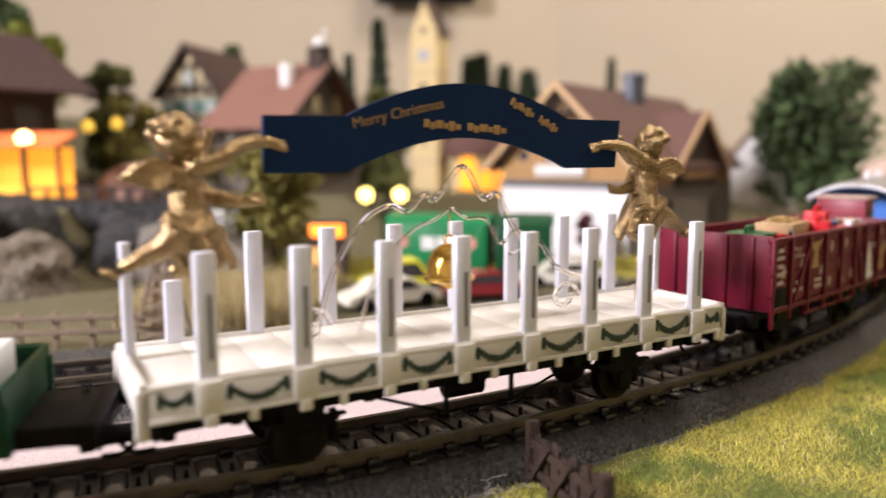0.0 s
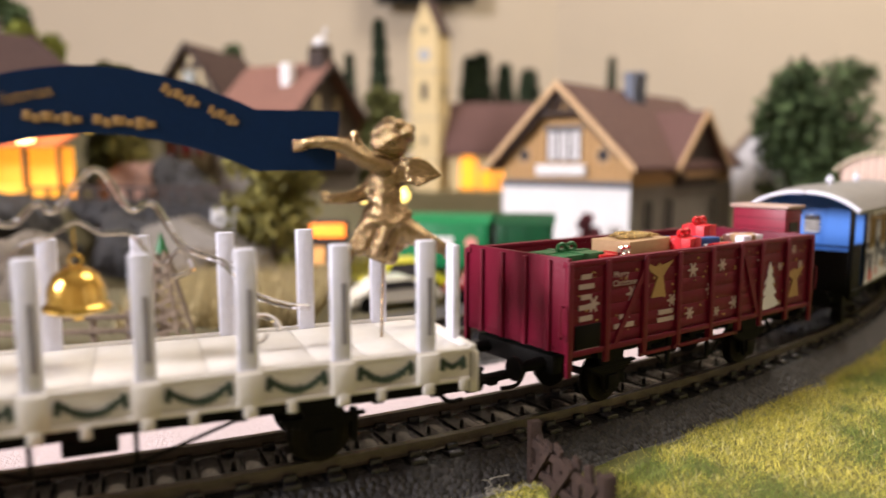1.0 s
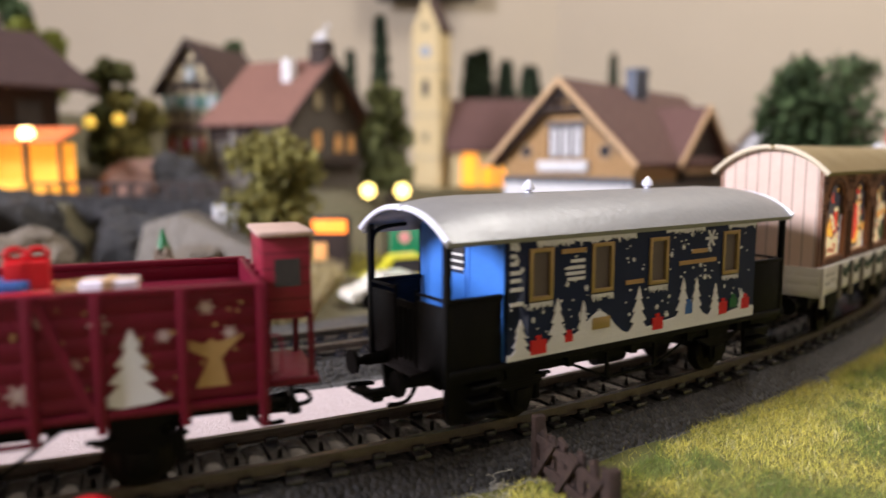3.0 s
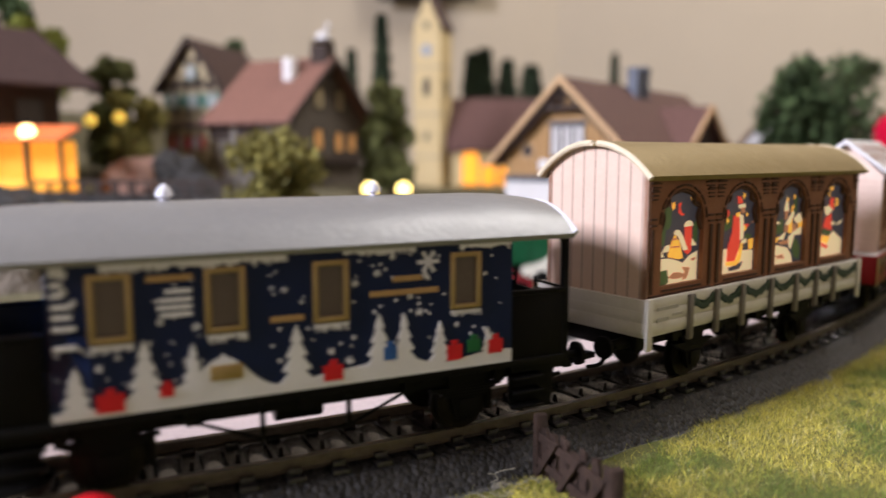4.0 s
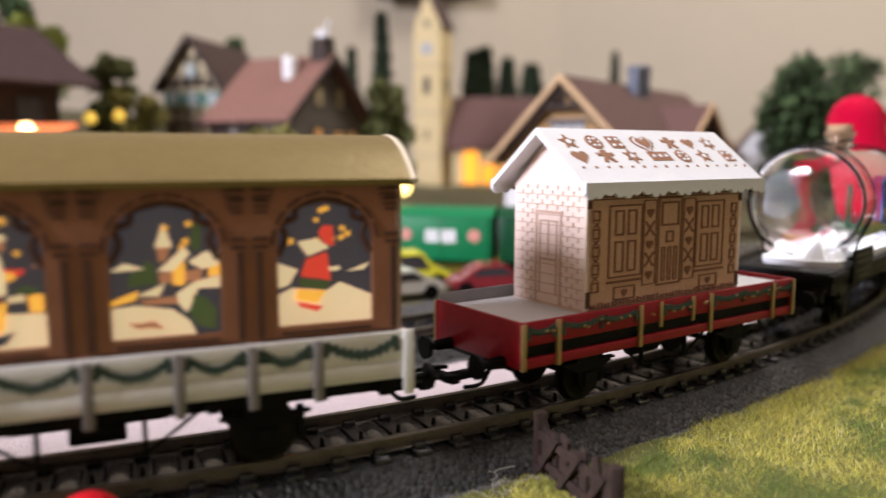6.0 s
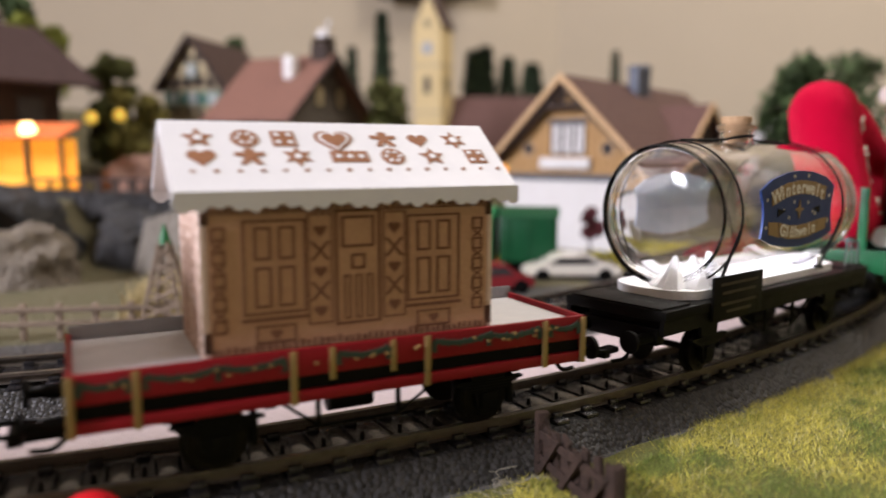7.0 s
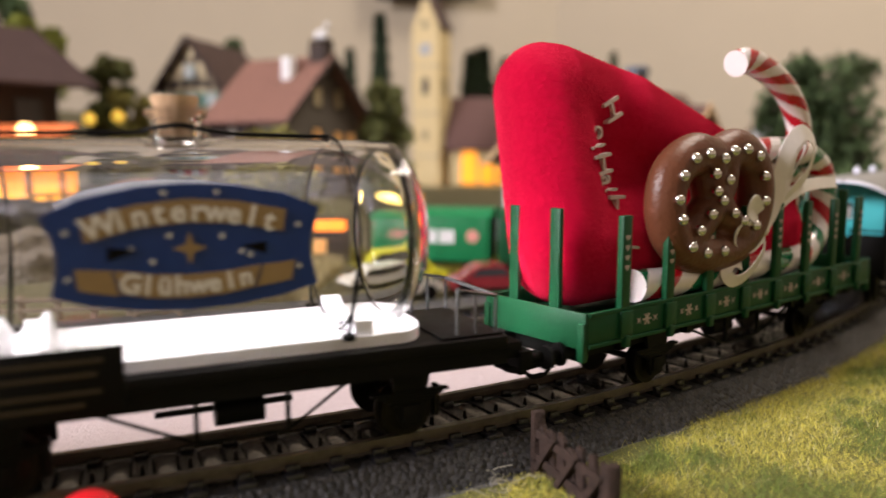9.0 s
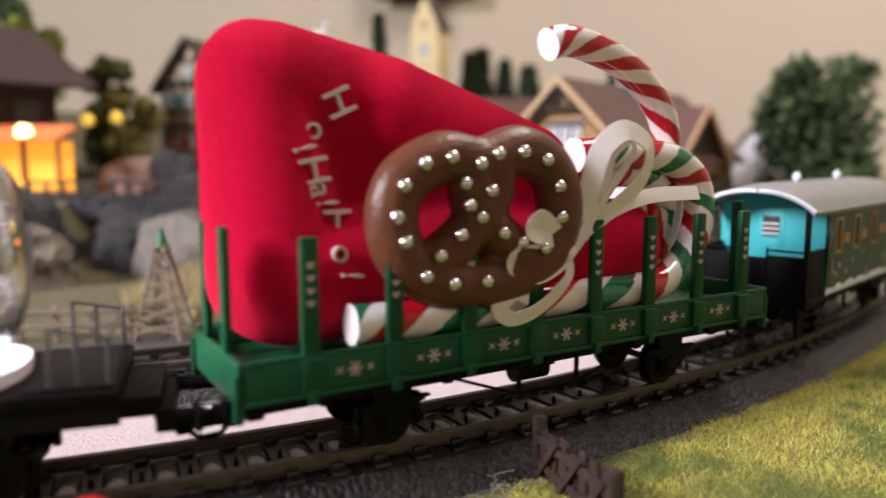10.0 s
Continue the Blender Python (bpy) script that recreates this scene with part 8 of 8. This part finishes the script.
    cap = part("chimney", bm, DARKBEAM, r)
    bm = B()
    rnd = random.Random(3)
    for i in range(40):
        a = rnd.uniform(0, 6.3)
        tube(bm, [(9 * math.cos(a), 9 * math.sin(a), 122.6 + rnd.uniform(0, 3)), (9 * math.cos(a + 1), 9 * math.sin(a + 1), 123.4 + rnd.uniform(0, 3))], 0.6, 4)
    part("nest", bm, BARK, cap)
    bm = B()
    sp(bm, (0, 0, 128.4), (5, 6.5, 5.4), 12)
    cy(bm, (0, -3, 131), (0, -5, 137), 1.5, 1.1, n=8)
    sp(bm, (0, -5.5, 138), 2.2, 10)
    solid("stork_figure", bm, LIMEWASH, "small white stork figure on the chimney nest", "figurine", m=pose(-0.097, 0.618, 0.0212, 0, 0, 64.5))

    # half-timbered house
    r = building("half_timbered_house", "half-timbered house with cream panels and green shutters", -245, 742, 40, -12.6, 63.1, 106, 85.7, 128.5, INFILL, INFILL, TILESDARK, 6.5, None, 0, DARKBEAM)
    bm = B()
    for z in (4, 42, 54, 80, 84, 104):
        hwid = 31.5 if z <= 85 else 31.5 * (128.5 - z) / 43
        bx(bm, -hwid, hwid, -1.2, 0.2, z, z + 3.2)
    for x in (-30, -18, -6, 6, 18, 30):
        bx(bm, x - 1.5, x + 1.5, -1.2, 0.2, -6, 85 + max(0, 38 - abs(x) * 1.36))
    for x in (-24, 24):
        for s in (-1, 1):
            prism(bm, [(x - s * 5, 57), (x - s * 3, 57), (x + s * 5, 80), (x + s * 3, 80)], -1.0, 0.2)
            prism(bm, [(x - s * 5, 8), (x - s * 3, 8), (x + s * 5, 42), (x + s * 3, 42)], -1.0, 0.2)
    for s in (-1, 1):
        prism(bm, [(s * 7, 87), (s * 9, 87), (s * 18, 100), (s * 16, 100)], -1.0, 0.2)
        prism(bm, [(s * 1.5, 107), (s * 3.5, 107), (s * 8, 116), (s * 6, 116)], -1.0, 0.2)
    part("timber_frame", bm, DARKBEAM, r)
    for cx, cz in ((-21, 68), (0, 68), (21, 68), (-1, 95), (-15, 27), (2, 27)):
        low = cz < 40
        window(r, cx, cz, 9, 13, "f", LIMEWASH, DARKBEAM if low else SHUTTER, -1.0)
        if cz == 95:
            continue
        for s in (-1, 1):
            bm = B()
            bx(bm, cx + s * 7.2 - 2.4, cx + s * 7.2 + 2.4, -1.9, -1.0, cz - 6.5, cz + 6.5)
            part("shutter", bm, REDGIFT if low else SHUTTER, r)
    bm = B()
    prism(bm, [(-34, 47), (34, 47), (36, 42), (-36, 42)], -8, 0)
    part("pent_roof", bm, TILESDARK, r)
    bm = B()
    for k in range(13):
        bx(bm, -44 + k * 5.4, -42.6 + k * 5.4, -9, -7.6, -8, 6)
    bx(bm, -46, 24, -9.2, -7.4, 5, 7)
    part("veranda_rail", bm, DARKBEAM, r)

    # chalet on the left plateau
    r = building("chalet", "dark wooden chalet with low brown roof", -322, 562, 39, 141, 160, 140, 70, 110, DARKBEAM, DARKBEAM, TILESCHALET, 15, None, 0, TILESCHALET)
    for yy in (20, 50, 84):
        bm = B()
        bx(bm, -82.4, -79.6, yy - 8, yy + 8, 34, 52)
        part("window", bm, DARKGLASS, r)
    bm = B()
    bx(bm, -88, -80, 0, 138, 24, 33, 0.5)
    part("balcony", bm, DARKBEAM, r)
    r = building("small_house", "small far house with red tiled roof", 330, 760, -6, -30, 60, 70, 70, 108, LIMEWASH, LIMEWASH, TILESRED, 5)
    window(r, 0, 78, 9, 12, "f", DARKGLASS, DARKBEAM, -0.2)

    # market stall with its lamps
    root = thing("market_stall", "wooden market stall glowing yellow under an orange awning", "stall", m=pose(-0.262, 0.468, 0.03))
    bm = B()
    bx(bm, -34, 32, 0, 2, 0, 34)
    part("back_wall", bm, STALLGLOW, root, "yellow cloth with lamplight built in as glow")
    for x in (-33, -12, 10, 31):
        bm = B()
        bx(bm, x - 1, x + 1, -16, -14, -4, 36, 0.2)
        part("post", bm, DARKBEAM, root)
    bm = B()
    prism(bm, [(-20, 34), (4, 42), (4, 44), (-20, 36)], -36, 34, "yz")
    part("awning", bm, AWNING, root)
    bm = B()
    bx(bm, -34, 32, -16, -8, 2, 11, 0.4)
    part("counter", bm, STALLGLOW, root)
    # the two far globes stand in for a cluster of lit windows
    for x, y, z, nm in ((-250, 452, 69, "warm"), (-262, 560, 81, "far"), (-249, 580, 84, "far")):
        root = thing("street_lamp", "small lit globe on a thin dark post", "street lamp", "street lamps", m=pose(x * MM, y * MM, (z - 42) * MM))
        bm = B()
        cy(bm, (0, 0, -10), (0, 0, 38), 0.8, n=8)
        part("post", bm, BLACK, root)
        bm = B()
        sp(bm, (0, 0, 42), 4.8 if nm == "warm" else 4.6, 14)
        part("globe", bm, WARMGLOW if nm == "warm" else FARGLOW, root)
    root = thing("street_lamp", "twin-armed street lamp with two lit yellow globes", "street lamp", "street lamps", m=pose(-0.034, 0.45, -0.0095))
    bm = B()
    cy(bm, (0, 0, 0), (0, 0, 40), 1.0, 0.7, n=8)
    tube(bm, smooth_line([(-10.4, 0, 41), (-6, 0, 38), (0, 0, 40), (6, 0, 38), (10.4, 0, 41)], 4), 0.6, 6)
    part("post", bm, BLACK, root)
    for x in (-10.4, 10.4):
        bm = B()
        sp(bm, (x, 0, 44.4), 4.6, 16)
        part("globe", bm, LAMPGLOW, root)
    root = thing("kiosk", "small kiosk with a glowing orange front", "kiosk", m=pose(-0.061, 0.405, -0.0095))
    bm = B()
    bx(bm, -10, 10, 0, 12, 0, 32, 0.5)
    part("body", bm, DARKBEAM, root)
    bm = B()
    bx(bm, -10, 9, -0.6, 0, 23.4, 30.6, 0.2)
    part("sign", bm, ORANGEGLOW, root)
    bm = B()
    bx(bm, -9.5, -2, -0.8, 0.2, 8, 18, 0.2)
    part("counter_light", bm, DIMGLOW, root)

    # rocks, bridge and waterfall in the gorge
    rnd = random.Random(21)
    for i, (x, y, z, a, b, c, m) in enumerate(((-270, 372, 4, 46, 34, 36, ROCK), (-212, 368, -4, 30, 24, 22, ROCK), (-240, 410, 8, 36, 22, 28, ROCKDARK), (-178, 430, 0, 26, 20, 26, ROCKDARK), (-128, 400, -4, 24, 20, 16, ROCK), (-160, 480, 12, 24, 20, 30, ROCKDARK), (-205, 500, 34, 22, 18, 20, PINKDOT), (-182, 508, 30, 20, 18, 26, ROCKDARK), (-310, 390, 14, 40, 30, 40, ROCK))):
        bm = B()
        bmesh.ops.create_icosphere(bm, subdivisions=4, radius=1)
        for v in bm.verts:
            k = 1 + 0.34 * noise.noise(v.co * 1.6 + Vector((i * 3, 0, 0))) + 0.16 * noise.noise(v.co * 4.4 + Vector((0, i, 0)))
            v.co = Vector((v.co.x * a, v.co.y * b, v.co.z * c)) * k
        solid("boulder", bm, m if m is not PINKDOT else surface("pink_granite", (0.4, 0.24, 0.19), (0.3, 0.18, 0.14), 0.85, 60, 0.5), "rough dark boulder in the gorge" if m is ROCKDARK else "rough grey boulder at the gorge's edge" if m is ROCK else "rounded pinkish boulder beside the bridge", "boulder", m=pose(x * MM, y * MM, z * MM), group="boulders")
    root = thing("stone_bridge", "dark stone arch bridge with low railings", "bridge", m=pose(-0.185, 0.445, 0.0, 0, 0, -6))
    arch = [(40 * math.cos(radians(t)), -16 + 40 * math.sin(radians(t))) for t in range(0, 181, 12)]
    bm = B()
    prism(bm, [(64, -20), (64, 30), (-64, 34), (-64, -20)][:4][::-1][:1] + [(-64, 34), (64, 30), (64, -16)] + arch, -7, 7)
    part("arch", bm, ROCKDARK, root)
    for s in (-7, 7):
        bm = B()
        for k in range(12):
            bx(bm, -60 + k * 10.6, -58.4 + k * 10.6, s - 0.6, s + 0.6, 30, 40)
        bx(bm, -62, 60, s - 0.6, s + 0.6, 39, 40.4)
        part("railing", bm, DARKBEAM, root)
    root = thing("waterfall", "narrow blue-grey waterfall dropping into the gorge", "waterfall", m=pose(-0.186, 0.475, 0.0))
    for k in range(7):
        bm = B()
        x = -9 + 3 * k
        tube(bm, smooth_line([(x, 0, 30), (x + 0.5 * math.sin(k), -5, 14), (x * 1.1, -7, -10)], 5), 2.1, 7)
        part("strand", bm, WATER, root)

    # vehicles and rolling stock inside the curve
    for lab, paint, x, y, rz, half in (("bright green goods van on an inner siding", WAGONGREEN, 2, 412, -14, 28), ("dark green goods van coupled behind another", GREEN, 47, 404, -8, 15)):
        root = thing("goods_van", lab, "rail wagon", "vans on the siding", m=pose(x * MM, y * MM, 0.0, 0, 0, rz))
        bm = B()
        bx(bm, -half, half, -15, 15, -2, 23, 1.0)
        part("body", bm, paint, root)
        bm = B()
        prism(bm, [(-15.6, 22), (-12, 25.4), (0, 27), (12, 25.4), (15.6, 22)], -half - 1, half + 1, "yz")
        part("roof", bm, paint, root)
        if half > 20:
            bm = B()
            bx(bm, -8, 9, -15.4, -15, 8, 15)
            part("white_print", bm, LIMEWASH, root)
            for u in (-19, 19):
                bm = B()
                cy(bm, (u, -15.5, 12), (u, -15, 12), 3.4, n=16)
                part("round_print", bm, PINKDOT, root)
        for u in (-half + 4, 0, half - 4):
            bm = B()
            bx(bm, u - 0.7, u + 0.7, -15.5, -14.8, -1.6, 22, 0.2)
            part("rib", bm, paint, root)
        bm = B()
        for u in (-half + 9, half - 9):
            cy(bm, (u, -9, -4.4), (u, 9, -4.4), 5, n=16)
        bx(bm, -half + 2, half - 2, -10, 10, -4, -2)
        part("running_gear", bm, BLACK, root)
    for nm, lab, m, x, y, rz, L in (("model_car", "cream white parked model saloon car", CARWHITE, -22, 328, 28, 46), ("model_car", "white parked model sports car", CARWHITE, 66, 380, 2, 50), ("model_car", "dark red parked model car", CARRED, 22, 345, 10, 40), ("model_car", "lime yellow parked model van", CARYELLOW, -18, 362, 14, 44)):
        root = thing(nm, lab, "model car", "parked model cars", m=pose(x * MM, y * MM, -0.0093, 0, 0, rz))
        hh = 1.25 if m is CARYELLOW else 1.0
        side = [(-L / 2, 3), (-L / 2 + 0.6, 7), (-L * 0.3, 8.4), (-L * 0.17, 13.6 * hh), (L * 0.16, 14 * hh), (L * 0.3, 9), (L / 2 - 1, 7.6), (L / 2, 3)]
        bm = B()
        prism(bm, side, -8.6, 8.6)
        bmesh.ops.bevel(bm, geom=list(bm.edges), offset=0.9, segments=2, affect="EDGES")
        part("body", bm, m, root)
        bm = B()
        prism(bm, [(-L * 0.25, 9), (-L * 0.15, 12.6 * hh), (L * 0.13, 12.9 * hh), (L * 0.24, 9.2)], -8.8, 8.8)
        part("window_band", bm, DARKGLASS, root)
        for wx in (-L * 0.32, L * 0.32):
            for s in (-1, 1):
                bm = B()
                cy(bm, (wx, s * 7, 3.4), (wx, s * 8.9, 3.4), 3.5, n=16)
                part("wheel", bm, BLACK, root)
    # wooden yard fence and lattice frame inside the curve
    root = thing("yard_fence", "brown wooden rail fence along the inner track", "fence", m=pose(-0.155, 0.252, -0.0095, 0, 0, 8))
    for k in range(9):
        bm = B()
        bx(bm, -40 + k * 12, -38 + k * 12, -1, 1, 0, 13, 0.2)
        part("post", bm, PALEWOOD, root)
    for z in (5, 10):
        bm = B()
        bx(bm, -42, 60, -1.8, -1, z, z + 2, 0.2)
        part("rail", bm, PALEWOOD, root)
    root = thing("lattice_tower", "small tapering timber lattice frame", "lattice tower", m=pose(-0.099, 0.262, -0.0095))
    for sx in (-1, 1):
        for sy in (-1, 1):
            bm = B()
            tube(bm, [(sx * 8, sy * 8, 0), (sx * 1.2, sy * 1.2, 34)], 0.8, 5)
            part("leg", bm, PALEWOOD, root)
    for k in range(6):
        z = 3 + k * 5
        q = 8 - 6.8 * z / 34
        bm = B()
        for sy in (-1, 1):
            tube(bm, [(-q, sy * q, z), (q, sy * q * 0.98, z + 4)], 0.55, 5)
            tube(bm, [(q, sy * q, z), (-q, sy * q * 0.98, z + 4)], 0.55, 5)
        part("cross_brace", bm, PALEWOOD, root)
    bm = B()
    cy(bm, (0, 0, 33), (0, 0, 40), 2.4, 0.4, n=10)
    part("cap", bm, GREENGIFT, root)
    # plain white block standing in for a pale path by the slope
    bm = B()
    bx(bm, -10, 10, -5, 5, 0, 20, 0.6)
    solid("path_block", bm, LIMEWASH, "small white block standing in for a pale path beside the slope", "shed", m=pose(-0.122, 0.43, 0.008, 0, 0, 20))
    bm = B()
    prism(bm, [(-40, -14), (40, -14), (34, 6), (-10, 26), (-30, 20)], -10, 10)
    solid("stone_ramp", bm, GREYSTONE, "pale stone ramp leading down to the track", "ramp", m=pose(-0.128, 0.4, 0, 0, 0, -10))

    # trees
    leafy("broadleaf_tree", "large dark green model tree with broken outline", 302, 600, 146, 54, LEAF, 0.2, 5600, 4.6, 12, 40)
    leafy("broadleaf_tree", "olive green model tree beside the ramp", -93, 415, 80, 32, LEAFOLIVE, 0.1, 4200, 2.5, 4, 26)
    leafy("broadleaf_tree", "dark tree high on the hill", -372, 640, 90, 36, LEAF, 0.2, 1500, 5, 5, 10, z=108)
    leafy("broadleaf_tree", "slim dark tree behind the chalet", -280, 640, 104, 30, LEAFMID, 0.1, 1800, 4.4, 6, 13)
    leafy("broadleaf_tree", "olive bush tree on the slope", -250, 612, 84, 28, LEAFOLIVE, 0.02, 2000, 4, 16, 14)
    leafy("shrub", "tall dark egg-shaped shrub beside the church", -41, 600, 112, 22, LEAFMID, 0.16, 3000, 3.6, 7, 26, z=6)
    leafy("shrub", "dark green bushes beside the church", -66, 720, 100, 24, LEAFMID, 0.02, 1600, 4.4, 19, 14)
    conifer(-61, 760, 168, 22, 41)
    leafy("broadleaf_tree", "dark tree behind the half-timbered house", -235, 850, 150, 32, LEAF, 0.3, 1200, 5, 8, 10)
    leafy("shrub", "wine red clipped shrub by the white wall", 92, 462, 36, 10, REDLEAF, 0.05, 700, 2.6, 9, 6)
    leafy("shrub", "bright moss green bush on the hill", -342, 630, 62, 32, LEAFBRIGHT, 0.0, 1800, 4.5, 10, 12, z=106)
    leafy("shrub", "dark red flowering shrub by the bridge", -150, 520, 26, 12, REDLEAF, 0.0, 400, 3, 18, 6)
    for k, (x, y, h, rw) in enumerate(((-108, 900, 150, 20), (40, 1010, 172, 36), (56, 1020, 178, 38), (86, 1010, 162, 34), (118, 1010, 156, 40), (140, 1060, 124, 30), (229, 1010, 174, 18))):
        conifer(x, y, h, rw, 30 + k)


# ---- build ----
room()
ground()
ring("gravel_verge", 590, 640, -9.1, -8.7, GRAVEL, "grey gravel verge outside the track", -40, 75)
ring("gravel_bed", 440, 532, -8.9, -8.9, GRAVEL, "dark gravel between the two tracks", -40, 75, wob=4, seed=5)
ring("pale_path", 525, 560, -8.4, -8.4, PALEGRAVEL, "strip of pale pinkish gravel along the track", -30, 75, wob=1.5)
grass_bank()
track(578.9, "main_track", "curved model track with dark sleepers and brown rails", -330.0, 1000.0)
track(500.0, "inner_track", "inner curved model track", -300.0, 330.0, False)
village()
near_things()
flat_wagon()
flat_load()
gondola()
gifts()
coach_body("coach", "coach", "dark blue coach printed with a snowy winter scene", PANEL, BLUEWALL, True)
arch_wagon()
ginger_wagon()
tank_wagon()
stake_wagon("stocking", "stake_wagon", "green stake wagon printed with pale snowflakes", GREEN)
stocking_load()
coach_body("tail", "coach", "dark green coach with lit teal end wall", TEALDARK, TEALWALL, False)
lead = stake_wagon("lead", "leading_wagon", "dark green low wagon with a white load at the train's head", surface("deep_green_plastic", (0.004, 0.035, 0.014), (0.003, 0.026, 0.01), 0.45, 200, 0.05, spec=0.2), False, -52, 52, False)
bm = B()
bx(bm, -48, 48, -13, 13, 17.8, 24.4, 0.6)
part("white_load", bm, SNOW, lead)


def motions():
    for ob, wagon, off in MOVERS:
        walk(ob, [(t, ride_pose(wagon, t) @ off) for t in TIMES])
    for ob, x in WHEELS:
        walk(ob, [(0.1 * i, pose(x * MM, 0, 0.0054, 0, -math.degrees(float(np.interp(0.1 * i, TIMES, TRAVEL)) - TRAVEL[0]) / 5.4 * -1.0, 0)) for i in range(101)])


motions()
